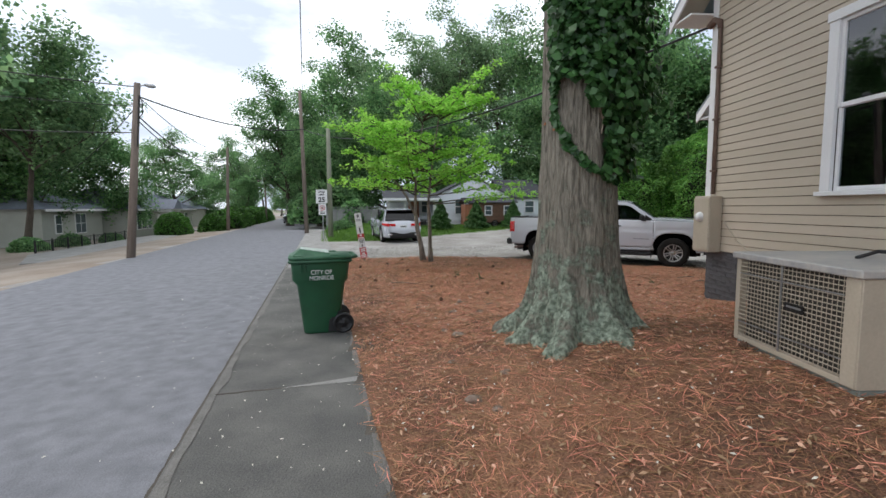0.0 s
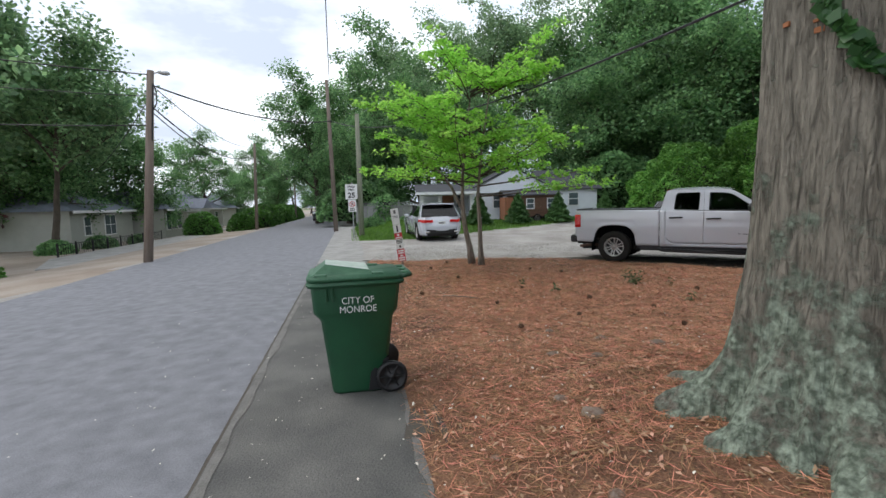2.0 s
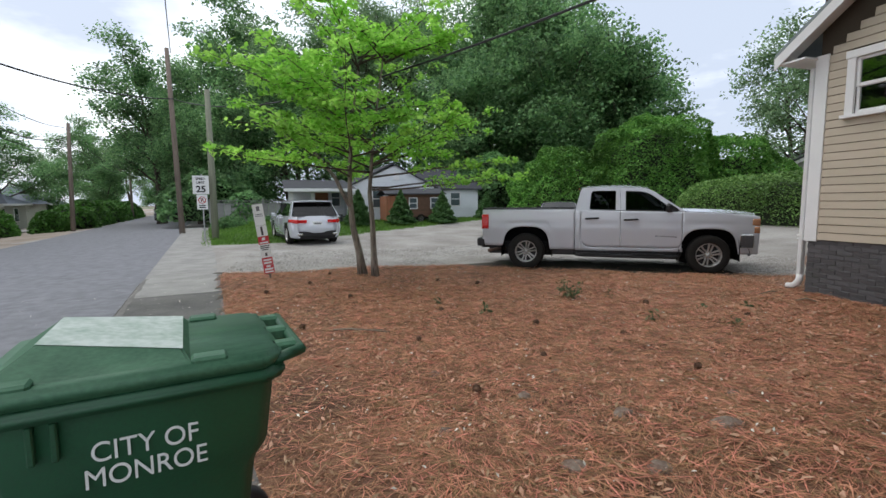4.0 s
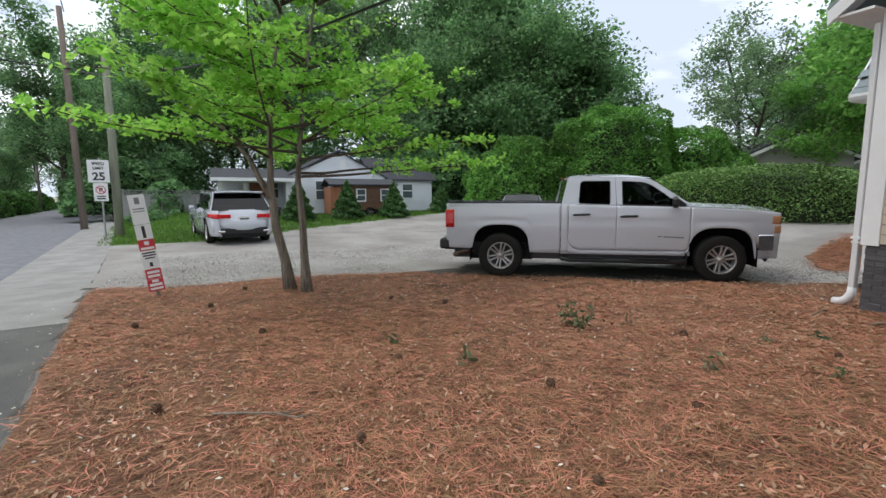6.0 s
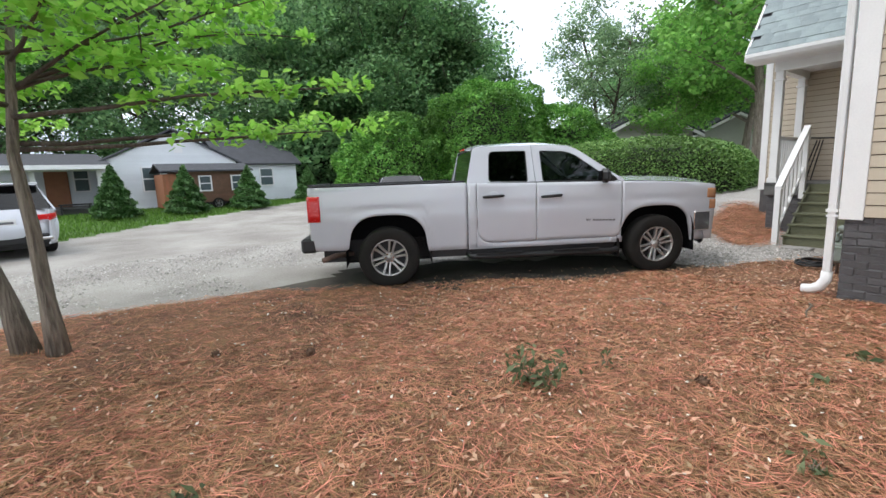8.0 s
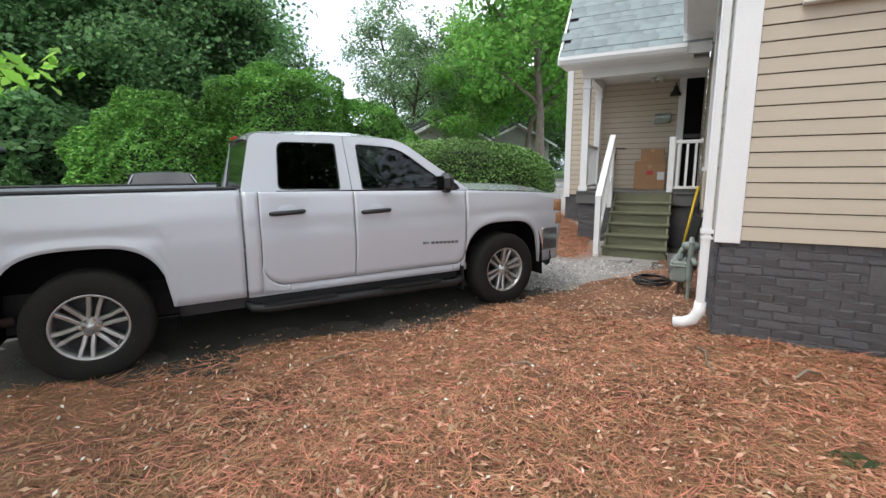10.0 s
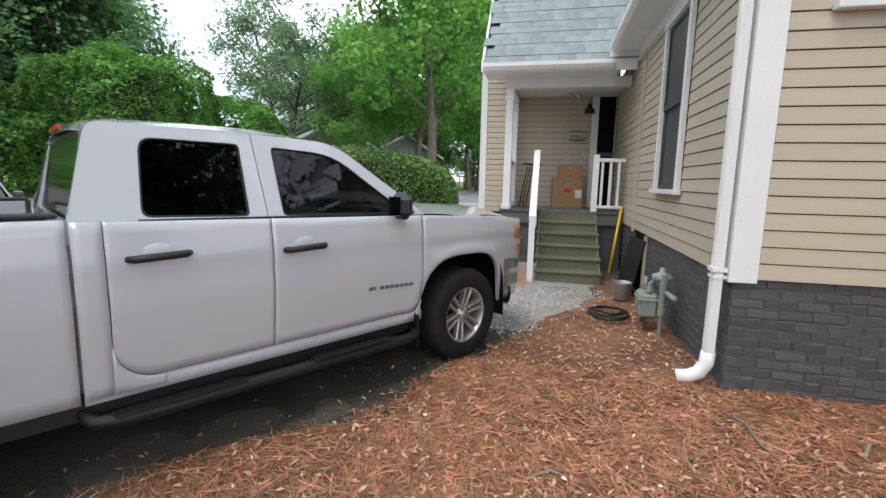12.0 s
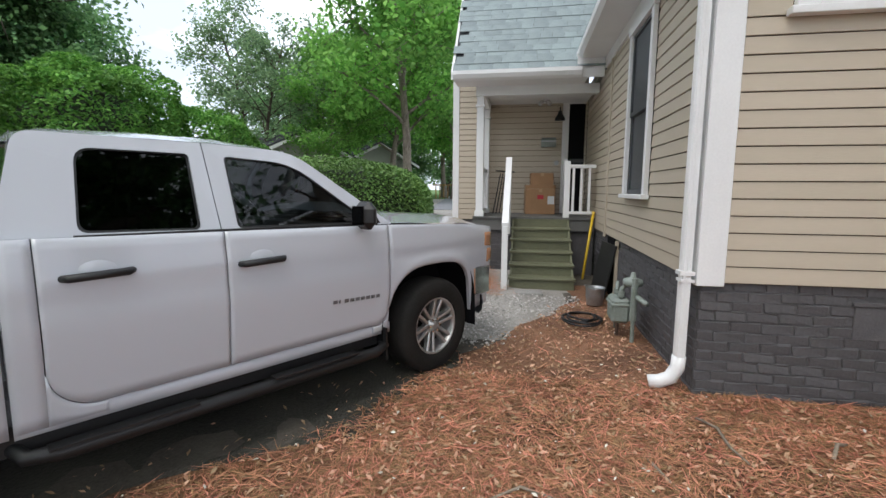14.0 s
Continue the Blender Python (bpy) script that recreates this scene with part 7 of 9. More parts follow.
# ---- dogwood on the straw bed ----
def build_dogwood():
    rng = np.random.default_rng(41)
    t = thing("dogwood_tree", pose(0.98, 13.6, ground_z(0.98, 13.6)), "young dogwood with two stems and bright green leaves", "tree")
    stems = []
    for base, mid, top, r in (((-0.12, 0.12, -0.05), [(-0.18, 0.12, 0.45), (-0.3, 0.1, 1.0), (-0.35, 0.05, 1.55), (-0.34, 0.0, 2.2), (-0.28, 0, 3.0)], (-0.1, 0.1, 4.2), 0.085),
                              ((0.1, -0.12, -0.05), [(0.08, -0.1, 0.5), (0.07, -0.1, 1.1), (0.03, -0.08, 1.7), (0.1, 0, 2.4), (0.2, 0.05, 3.2)], (0.4, 0.0, 4.5), 0.07)):
        pts = [Vector(base)] + [Vector(p) for p in mid] + [Vector(top)]
        bm = bmesh.new()
        n = len(pts)
        tube(bm, pts, [r * 1.35] + [r * (1 - 0.13 * i) for i in range(1, n)], 10)
        part("stem", bm, bark, t, smooth=True)
        stems.append(pts)
    bm = bmesh.new()
    tube(bm, [stems[0][3] - Vector((0, 0, 0.12)), Vector((-0.5, 0.08, 1.72)), Vector((-0.62, 0.12, 2.0)), Vector((-0.95, 0.25, 2.45)), Vector((-1.6, 0.35, 2.85))], [0.045, 0.042, 0.036, 0.026, 0.012], 8)
    part("fork", bm, bark, t, smooth=True)
    bm = bmesh.new()
    tips = []
    spots = [(stems[0][4], 9), (stems[0][5], 10), (stems[1][4], 9), (stems[1][5], 10), (stems[1][6], 8), (stems[0][6], 8)]
    for base, cnt in spots:
        for i in range(cnt):
            a = rng.uniform(0, 6.28)
            hi = base.z / 4.4
            length = rng.uniform(1.5, 3.5) * (1.25 - 0.55 * hi)
            d = Vector((math.cos(a), math.sin(a), rng.uniform(0.0, 0.3) + 0.3 * hi))
            q = limb_points(rng, base + Vector((0, 0, rng.uniform(-0.3, 0.3))), d, length, 0.13, 6, droop=0.05)
            tube(bm, q, [0.022, 0.018, 0.014, 0.011, 0.008, 0.006, 0.004], 5)
            for j in (2, 3, 4, 5, 6):
                tips.append(q[j])
            for j in range(3):
                b = q[2 + int(rng.uniform(0, 3.9))]
                d2 = rng.normal(size=3)
                d2[2] = abs(d2[2]) * 0.25
                w = limb_points(rng, b, d2, rng.uniform(0.3, 0.7), 0.15, 3, droop=0.05)
                tube(bm, w, [0.007, 0.006, 0.005, 0.003], 4)
                tips += [w[1], w[2], w[3]]
    for d, z, ln in (((1, -0.35, 0.02), 1.75, 3.2), ((1, 0.1, 0.05), 1.8, 2.9), ((0.9, -0.6, 0.1), 2.0, 2.8), ((-1, -0.2, 0.12), 2.1, 3.0)):
        q = limb_points(rng, (0.05, -0.05, z), d, ln, 0.08, 8, droop=0.0)
        tube(bm, q, [0.024 - 0.0025 * k for k in range(9)], 5)
        for j in range(3, 9):
            tips += [q[j], q[j] + Vector((rng.normal() * 0.15, rng.normal() * 0.15, 0.05))]
    tips = [q for q in tips if q[2] > 1.95 or (q[0] > 1.2 and q[2] > 1.7)]
    part("branch_work", bm, bark_dark, t, smooth=True)
    quads = leaf_cloud(rng, tips, 17000, 0.2, 0.108, squash=0.5, up=0.55, aspect=0.55)
    ob = new("crown", quads_mesh("crown", quads, dogwood_leaf))
    ob.parent = t


build_dogwood()


# ---- the big oak with ivy ----
def build_big_tree():
    t = thing("big_oak", pose(2.27, 4.45, ground_z(2.27, 4.45)), "huge old oak trunk with flared lichen-covered roots", "tree")
    lobes = [(241, 0.85, 0.3), (156, 0.6, 0.3), (197, 0.55, 0.3), (284, 0.9, 0.32), (265, 0.35, 0.22), (220, 0.4, 0.22), (130, 0.45, 0.3), (330, 0.6, 0.45), (30, 0.5, 0.5), (85, 0.45, 0.5)]
    def radius(a, z):
        r = 0.36 + 0.13 * math.exp(-z / 1.0) - 0.003 * z
        r += 0.02 * math.sin(3 * a + 0.6 * z) + 0.012 * math.sin(7 * a - 0.3 * z)
        flare = 0.0
        for deg, ln, wd in lobes:
            da = (a - radians(deg) + math.pi) % (2 * math.pi) - math.pi
            flare = max(flare, ln * math.exp(-(da / (wd * 0.72)) ** 2))
        r += flare * (0.62 + 0.14 * noise.noise((math.cos(a) * 5, math.sin(a) * 5, z * 3))) * (0.82 * math.exp(-max(0, z + 0.05) / 0.2) + 0.18 * math.exp(-max(0, z) / 0.55))
        r += 0.03 * noise.noise((math.cos(a) * 4, math.sin(a) * 4, z * 0.7)) + (0.016 + 0.035 * math.exp(-max(0, z) / 0.5)) * noise.noise((math.cos(a) * 12, math.sin(a) * 12, z * 2.4 + 2)) + 0.012 * noise.noise((math.cos(a) * 30, math.sin(a) * 30, z * 3.5))
        return r
    zs = [-0.25, -0.15, -0.08, -0.02, 0.03, 0.08, 0.13, 0.18, 0.24, 0.31, 0.4, 0.5, 0.62, 0.76, 0.92, 1.1]
    hi = [1.1 + 0.17 * i for i in range(35)]
    def skin(levels, n=144):
        bm = bmesh.new()
        rows = []
        for z in levels:
            rows.append([bm.verts.new((radius(2 * math.pi * k / n, z) * math.cos(2 * math.pi * k / n) - 0.008 * z * z * 0.3, radius(2 * math.pi * k / n, z) * math.sin(2 * math.pi * k / n), z)) for k in range(n)])
        for a, b in zip(rows, rows[1:]):
            for k in range(n):
                bm.faces.new((a[k], a[(k + 1) % n], b[(k + 1) % n], b[k]))
        return bm
    part("root_flare", skin(zs), oak_bark, t, "flared roots crusted with grey-green lichen", smooth=True)
    part("trunk", skin(hi), oak_bark, t, smooth=True)
    rng = np.random.default_rng(8)
    for deg, ln in ((197, 0.62), (241, 0.9), (284, 1.0), (156, 0.85), (128, 1.0), (218, 0.5), (262, 0.45)):
        pts = []
        for i in range(7):
            u = i / 6
            rr = 0.5 + ln * 0.62 * u
            a = radians(deg) + 0.12 * math.sin(u * 4 + deg)
            pts.append((rr * math.cos(a), rr * math.sin(a), ground_z(2.27 + rr * math.cos(a), 4.45 + rr * math.sin(a)) - ground_z(2.27, 4.45) + 0.1 * (1 - u) ** 1.5 - 0.03 - 0.03 * u + 0.02 * math.sin(u * 9 + deg)))
        part("surface_root", new_tube(pts, [0.12, 0.095, 0.1, 0.075, 0.07, 0.045, 0.02], 9), oak_bark, t, smooth=True)
    # high limbs above the view
    bm = bmesh.new()
    tips = []
    for i in range(12):
        a = i * 2.4
        q = limb_points(rng, (0, 0, 8.0 + 0.3 * i), (math.cos(a), math.sin(a), 0.55), 6.5, 0.12, 7)
        tube(bm, q, [0.2, 0.17, 0.14, 0.11, 0.08, 0.05, 0.03, 0.015], 7)
        for k in range(7):
            w = limb_points(rng, q[2 + k % 5], rng.normal(size=3) + np.array([0, 0, 0.3]), 2.2, 0.2, 4)
            tube(bm, w, [0.05, 0.04, 0.03, 0.02, 0.01], 5)
            tips += w[1:]
    tube(bm, [(-0.1, 0, 6.8), (-0.12, 0, 9.5), (0.0, 0.1, 12)], [0.46, 0.36, 0.15], 10)
    part("limbs", bm, bark, t, smooth=True)
    # unseen crown, leaves thickened so that it shades the yard and truck
    ob = new("crown", quads_mesh("crown", leaf_cloud(rng, tips, 16000, 1.0, 0.26), oak_leaf))
    ob.parent = t
    # ivy: vines and leaves that climb the drive side of the trunk
    ivy = thing("ivy", pose(2.27, 4.45, ground_z(2.27, 4.45)), "dark green ivy climbing the trunk of the big oak", "ivy")
    bm = bmesh.new()
    cen, nrm = [], []
    for i in range(16):
        a0 = radians(rng.uniform(262, 345))
        z0, z1 = rng.uniform(1.7, 2.9), rng.uniform(4.2, 6.8)
        pts = []
        for k in range(14):
            z = z0 + (z1 - z0) * k / 13
            a = a0 + 0.16 * math.sin(k * 0.9 + i)
            rr = radius(a, z) + 0.015
            pts.append((rr * math.cos(a) - 0.0024 * z * z, rr * math.sin(a), z))
        tube(bm, pts, 0.009, 5)
    part("vines", bm, twig_mat, ivy)
    strand = [(1.5, 313), (1.65, 266), (1.85, 238), (2.15, 214), (2.6, 216), (3.1, 205), (3.7, 195), (4.5, 190), (7, 185)]
    for i in range(30000):
        z = rng.uniform(1.5, 6.2)
        deg = rng.uniform(185, 370)
        k = max(j for j in range(len(strand) - 1) if strand[j][0] <= z)
        (z0, d0), (z1, d1) = strand[k], strand[k + 1]
        line = d0 + (d1 - d0) * (z - z0) / (z1 - z0)
        n1 = noise.noise((deg * 0.05, z * 1.6, 4.0))
        near = abs(deg - line) < 5 + 7 * n1
        right = deg > 296 + 18 * n1 and z > 1.7 + 0.25 * n1
        top = z > 2.5 + 0.3 * n1 - 0.006 * max(0, deg - 250) and deg > 220 + 14 * n1
        if not (near or right or top) or rng.uniform() > (0.75 if near else 0.62):
            continue
        a = radians(deg)
        thick = 0.02 if near and not (right or top) else (0.17 if deg > 285 and z > 2.2 else 0.09)
        rr = radius(a, z) + abs(rng.normal()) * thick + 0.015
        cen.append((rr * math.cos(a) - 0.0024 * z * z, rr * math.sin(a), z))
        nrm.append((math.cos(a), math.sin(a), 0.35))
    cen, nrm = np.array(cen), np.array(nrm)
    nrm = nrm + rng.normal(size=nrm.shape) * 0.4
    nrm /= np.linalg.norm(nrm, axis=1)[:, None]
    a = np.cross(nrm, np.array([0, 0, 1.0])) + rng.normal(size=nrm.shape) * 0.35
    a /= np.linalg.norm(a, axis=1)[:, None]
    b = np.cross(nrm, a)
    s = rng.uniform(0.05, 0.095, len(cen))[:, None]
    q = np.stack([cen - b * s * 0.6, cen + a * s * 0.55 + b * s * 0.1, cen + b * s * 0.6 + nrm * s * 0.12, cen - a * s * 0.55 + b * s * 0.1], axis=1)
    ob = new("leaves", quads_mesh("leaves", q, ivy_leaf))
    ob.parent = ivy
    # orange paint marks
    orange = surface("orange_spray_paint", (0.42, 0.16, 0.06), 0.8, vary=0.3, bump=0.1)
    for deg, z, w in ((208, 2.05, 0.022), (182, 2.13, 0.02), (205, 2.1, 0.012)):
        aa = radians(deg)
        rr = radius(aa, z) + 0.006
        bm = bmesh.new()
        m = Matrix.Translation((rr * math.cos(aa) - 0.0024 * z * z, rr * math.sin(aa), z)) @ Matrix.Rotation(aa, 4, "Z")
        box(bm, -0.006, 0.004, -w, w, -w * 0.5, w * 0.7, m=m)
        part("paint_mark", bm, orange, t, "faded orange paint mark")


build_big_tree()


# ---- hedges, bushes, vine mound ----
def leafy_mound(name, label, category, m, shape, count, size, leaf, seed, core=True, group="", up=0.2, lump=0.12, freq=1.2):
    """A bush: a shell of leaves over a core painted dark as inner shade. shape(u, v) gives a point of the outline and
    its outward way.
    """
    rng = np.random.default_rng(seed)
    t = thing(name, m, label, category, group)
    pts = []
    for i in range(count):
        p, n = shape(rng.uniform(0, 1), rng.uniform(0, 1))
        k = lump * noise.noise(Vector(p) * freq) + lump * 0.5 * noise.noise(Vector(p) * freq * 2.7)
        dep = -abs(rng.normal()) * 0.12 + k * 1.0
        pts.append((p[0] + n[0] * dep, p[1] + n[1] * dep, max(0.02, p[2] + n[2] * dep)))
    ob = new("leaves", quads_mesh("leaves", leaf_quads(np.array(pts), size, rng, up, 0.65), leaf))
    ob.parent = t
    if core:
        # closed hull, near-black to stand for the shade deep among the leaves
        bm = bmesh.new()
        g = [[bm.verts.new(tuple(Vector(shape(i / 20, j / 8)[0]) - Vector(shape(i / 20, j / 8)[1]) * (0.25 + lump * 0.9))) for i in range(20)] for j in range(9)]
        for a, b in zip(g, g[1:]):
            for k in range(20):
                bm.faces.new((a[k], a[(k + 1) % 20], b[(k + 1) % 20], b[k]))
        part("inner_mass", bm, surface("bush_inner_shade", (0.02, 0.03, 0.012), 0.95, vary=0.2) if "bush_inner_shade" not in MATS else MATS["bush_inner_shade"], t)
    return t


def dome(rx, ry, h, box_like=2.0):
    def shape(u, v):
        a = 2 * math.pi * u
        e = math.asin(min(1.0, v))
        c, s = math.cos(e) ** (2 / box_like), math.sin(e) ** (2 / box_like)
        ca, sa = math.cos(a), math.sin(a)
        q = (abs(ca) ** box_like + abs(sa) ** box_like) ** (-1 / box_like)
        p = (rx * q * ca * c, ry * q * sa * c, h * s)
        n = Vector((ca * c / rx, sa * c / ry, s / h + 0.01)).normalized()
        return p, tuple(n)
    return shape


leafy_mound("clipped_hedge", "large clipped evergreen hedge with a rounded end", "hedge", pose(17.3, 17.8, 0.55, 0, 0, 0), dome(1.9, 4.3, 1.95, 3.2), 32000, 0.085, hedge_leaf, 51, lump=0.08, up=0.5)
leafy_mound("vine_thicket", "thicket smothered in bright green vines", "thicket", pose(20.5, 28.5, 0.4), dome(4.2, 3.8, 6.3, 2.3), 42000, 0.16, vine_leaf, 52, lump=0.9, freq=0.55, up=0.5)
leafy_mound("vine_thicket", "low thicket smothered in green vines", "thicket", pose(15.8, 30.5, 0.4), dome(3.6, 3.0, 4.2, 2.3), 27000, 0.16, vine_leaf, 53, lump=0.8, freq=0.6, up=0.5)
leafy_mound("vine_thicket", "low thicket smothered in green vines", "thicket", pose(24.5, 26.0, 0.5), dome(3.2, 3.0, 4.6, 2.3), 24000, 0.16, vine_leaf, 54, lump=0.8, freq=0.6, up=0.5)
leafy_mound("understory", "dark green shrubs at the edge of the wood", "shrubs", pose(13.5, 36.5, 0.5), dome(4.5, 2.0, 4.2, 2.6), 7000, 0.36, oak_leaf, 55, lump=0.8, freq=0.5, up=0.4)
leafy_mound("understory", "dark green shrubs at the edge of the wood", "shrubs", pose(-6.5, 39.0, 0.4), dome(3.2, 1.6, 3.2, 2.6), 6000, 0.34, oak_leaf, 56, lump=0.7, freq=0.6, up=0.4)


def conifer(x, y, h, r, seed):
    rng = np.random.default_rng(seed)
    t = thing("young_conifer", pose(x, y, ground_z(x, y)), "small dense cone-shaped evergreen on the lawn", "shrub", "young conifers")
    part("trunk", new_tube([(0, 0, -0.05), (0, 0, h * 0.8)], [0.04, 0.01], 6), bark_dark, t)
    n = 3200
    z = h * (1 - np.sqrt(rng.uniform(0, 1, n)))
    a = rng.uniform(0, 6.28, n)
    rr = r * (1 - z / h) * (0.55 + 0.45 * np.sqrt(rng.uniform(0, 1, n))) * (1 + 0.18 * np.sin(z * 17 + a * 3))
    c = np.stack([rr * np.cos(a), rr * np.sin(a), z + 0.1], axis=1)
    ob = new("sprays", quads_mesh("sprays", leaf_quads(c, 0.17, rng, 0.2, 0.45), conifer_leaf))
    ob.parent = t


conifer(2.3, 28.2, 1.85, 0.75, 1)
conifer(4.6, 28.6, 1.8, 0.8, 2)
conifer(7.1, 29.2, 1.75, 0.8, 3)
conifer(10.9, 32.0, 1.7, 0.75, 4)


def bush(x, y, rx, h, seed, label, leaf=None, size=0.14, count=2600, ry=None):
    z = ground_z(x, y)
    leafy_mound("bush", label, "bush", pose(x, y, z - 0.05), dome(rx, ry or rx, h, 2.2), count, size, leaf or bush_leaf, seed, lump=0.12, freq=1.5, up=0.35)


S = lambda s, r: (STREET @ Vector((s, r, 0)))[:2]
bush(*S(-11.5, 44.5), 1.5, 2.1, 61, "round clipped green bush by the porch", size=0.2)
bush(*S(-8.8, 46.5), 1.2, 1.6, 62, "round green bush beside the street", size=0.2)
bush(*S(-9.5, 16.2), 0.45, 0.5, 63, "small bright green shrub beside the street", size=0.12, count=700)
bush(*S(-12.0, 20.0), 1.1, 0.85, 64, "low bright green shrubs in red mulch", size=0.16, count=1800)
bush(*S(-14.0, 21.5), 1.3, 0.8, 65, "low bright green shrubs in red mulch", size=0.16, count=1800)
bush(*S(-16.5, 33.5), 1.0, 0.9, 66, "dark clipped bush in front of the house", leaf=oak_leaf, size=0.2, count=1300)
bush(*S(-16.0, 37.5), 1.0, 0.9, 67, "dark clipped bush in front of the house", leaf=oak_leaf, size=0.2, count=1300)
bush(*S(-14.5, 40.0), 0.8, 0.8, 68, "dark clipped bush in front of the house", leaf=oak_leaf, size=0.2, count=1300)
for i in range(9):
    bush(*S(-8.2 - 0.1 * (i % 3), 50 + 4.2 * i), 1.7, 2.0 + 0.4 * (i % 2), 70 + i, "row of tall green hedge bushes along the street", size=0.3, count=1500, ry=2.2)
bush(*S(2.6, 33.5), 0.9, 0.7, 81, "low dark shrub at the end of the lawn", leaf=oak_leaf, size=0.16, count=1200)
bush(*S(3.6, 38), 1.4, 2.2, 82, "dark shrub at the roadside", leaf=oak_leaf, size=0.24, count=2000)


# ---- poles, wires, signs ----
def utility_pole(x, y, z, h, lean, r, mat, label):
    p = thing("utility_pole", pose(x, y, z, 0, lean, 0), label, "utility pole", "utility poles")
    bm = bmesh.new()
    tube(bm, [(0, 0, -0.3), (0, 0, h * 0.5), (0, 0, h)], [r * 1.15, r, r * 0.8], 12)
    part("shaft", bm, mat, p, smooth=True)
    return p


P1, P1Z, P1H, P1L = (-10.8, 18.85), -0.45, 7.05, 5.6
pole1 = utility_pole(*P1, P1Z, P1H, P1L, 0.14, pole_wood, "leaning weathered wooden utility pole with a street lamp")
part("lamp_arm", new_tube([(0.0, 0, 6.9), (0.2, -0.02, 6.98), (0.35, -0.04, 7.0)], 0.025, 8), steel, pole1)
bm = bmesh.new()
tube(bm, [(0.3, -0.04, 7.0), (0.45, -0.05, 7.0), (0.62, -0.07, 6.98), (0.72, -0.08, 6.97)], [0.04, 0.09, 0.085, 0.04], 10)
part("lamp_head", bm, steel, pole1, smooth=True)
part("bracket", new_box(-0.2, 0.2, -0.03, 0.03, 6.2, 6.28), steel, pole1)
part("conduit", new_tube([(0.13, -0.05, 4.6), (0.12, -0.05, 6.6)], 0.03, 6), cable_mat, pole1)
part("drip_loop", new_tube([(0.1, 0, 6.6), (0.28, -0.1, 6.3), (0.3, -0.1, 5.9), (0.15, -0.05, 5.7)], 0.02, 6), cable_mat, pole1)
pole2 = utility_pole(-4.0, 25.6, -0.1, 6.3, 0, 0.13, pole_green, "greenish treated wooden utility pole")
pole3 = utility_pole(-6.6, 31.3, -0.1, 9.5, -1, 0.13, pole_wood, "weathered wooden utility pole at the kerb")
far_poles = [S(-7.2, 45), S(-7.0, 74)]
utility_pole(*far_poles[0], -0.4, 7.6, 2, 0.13, pole_wood, "wooden utility pole farther along the street")
fp = utility_pole(*far_poles[1], -0.4, 7.0, 0, 0.13, pole_wood, "wooden utility pole farther along the street")
part("cross_arm", new_box(-1.2, 1.2, -0.05, 0.05, 6.2, 6.35), pole_wood, fp)
T1 = pose(*P1, P1Z, 0, P1L, 0) @ Vector((0, 0, P1H))


def wire(a, b, sag, r=0.014, label="thin black overhead utility cable"):
    a, b = Vector(a), Vector(b)
    pts = [a.lerp(b, i / 16) - Vector((0, 0, sag * 4 * (i / 16) * (1 - i / 16))) for i in range(17)]
    whole("overhead_wire", new_tube(pts, r, 5), cable_mat, Matrix(), label, "wire", "overhead wires")


wire(T1 + Vector((0, 0, -0.15)), (-27, 8, 7.8), 0.5, 0.02)
wire(T1 + Vector((0, 0, -0.9)), (-27, 8, 6.6), 0.5, 0.014)
wire(T1 + Vector((-0.1, 0, -1.9)), (-27, 8, 5.6), 0.7, 0.02)
wire(T1 + Vector((0, 0, -0.5)), (-6.6, 31.3, 6.9), 0.5, 0.03)
wire(T1 + Vector((0, 0, -0.5)), (*far_poles[0], 6.9), 0.6, 0.018)
wire(T1 + Vector((0, 0, -1.3)), (*far_poles[0], 6.2), 0.9, 0.028)
wire(T1 + Vector((0, 0, -1.5)), (*far_poles[0], 5.6), 0.9, 0.02)
wire(T1 + Vector((0, 0, -0.8)), (-24, 34, 4.0), 0.3, 0.018)
wire((*far_poles[0], 6.9), (*far_poles[1], 6.0), 0.8, 0.02)
wire((*far_poles[0], 6.2), (*far_poles[1], 5.4), 0.8, 0.02)
wire((-6.6, 31.3, 6.9), (WX - 0.1, WY + 0.02, 4.48), 1.1, 0.022, "black service cable to the house")
wire((-6.6, 31.3, 9.2), (2.0, -6.6, 10.5), 0.2, 0.02)


def flat_sign(parent, x0, x1, z0, z1, y, mat, rows=(), bar=None, name="sign_plate"):
    p = part(name, new_box(x0, x1, y - 0.002, y, z0, z1, bevel=0.0), mat, parent)
    for a, b, c, d in rows:
        part("print_bar", new_box(x0 + (x1 - x0) * a, x0 + (x1 - x0) * b, y - 0.004, y - 0.0025, z0 + (z1 - z0) * c, z0 + (z1 - z0) * d), bar or sign_black, p)
    return p


def text_plate(parent, txt, size, x, y, z, mat):
    cu = bpy.data.curves.new("print", "FONT")
    cu.body, cu.size, cu.align_x, cu.extrude, cu.offset = txt, size, "CENTER", 0.001, size * 0.03
    tmp = bpy.data.objects.new("print", cu)
    scene.collection.objects.link(tmp)
    me = bpy.data.meshes.new_from_object(tmp.evaluated_get(bpy.context.evaluated_depsgraph_get()))
    bpy.data.objects.remove(tmp)
    me.materials.clear()
    me.materials.append(mat)
    ob = new("print", me)
    ob.parent = parent
    ob.matrix_basis = pose(x, y, z, 90, 0, 0)


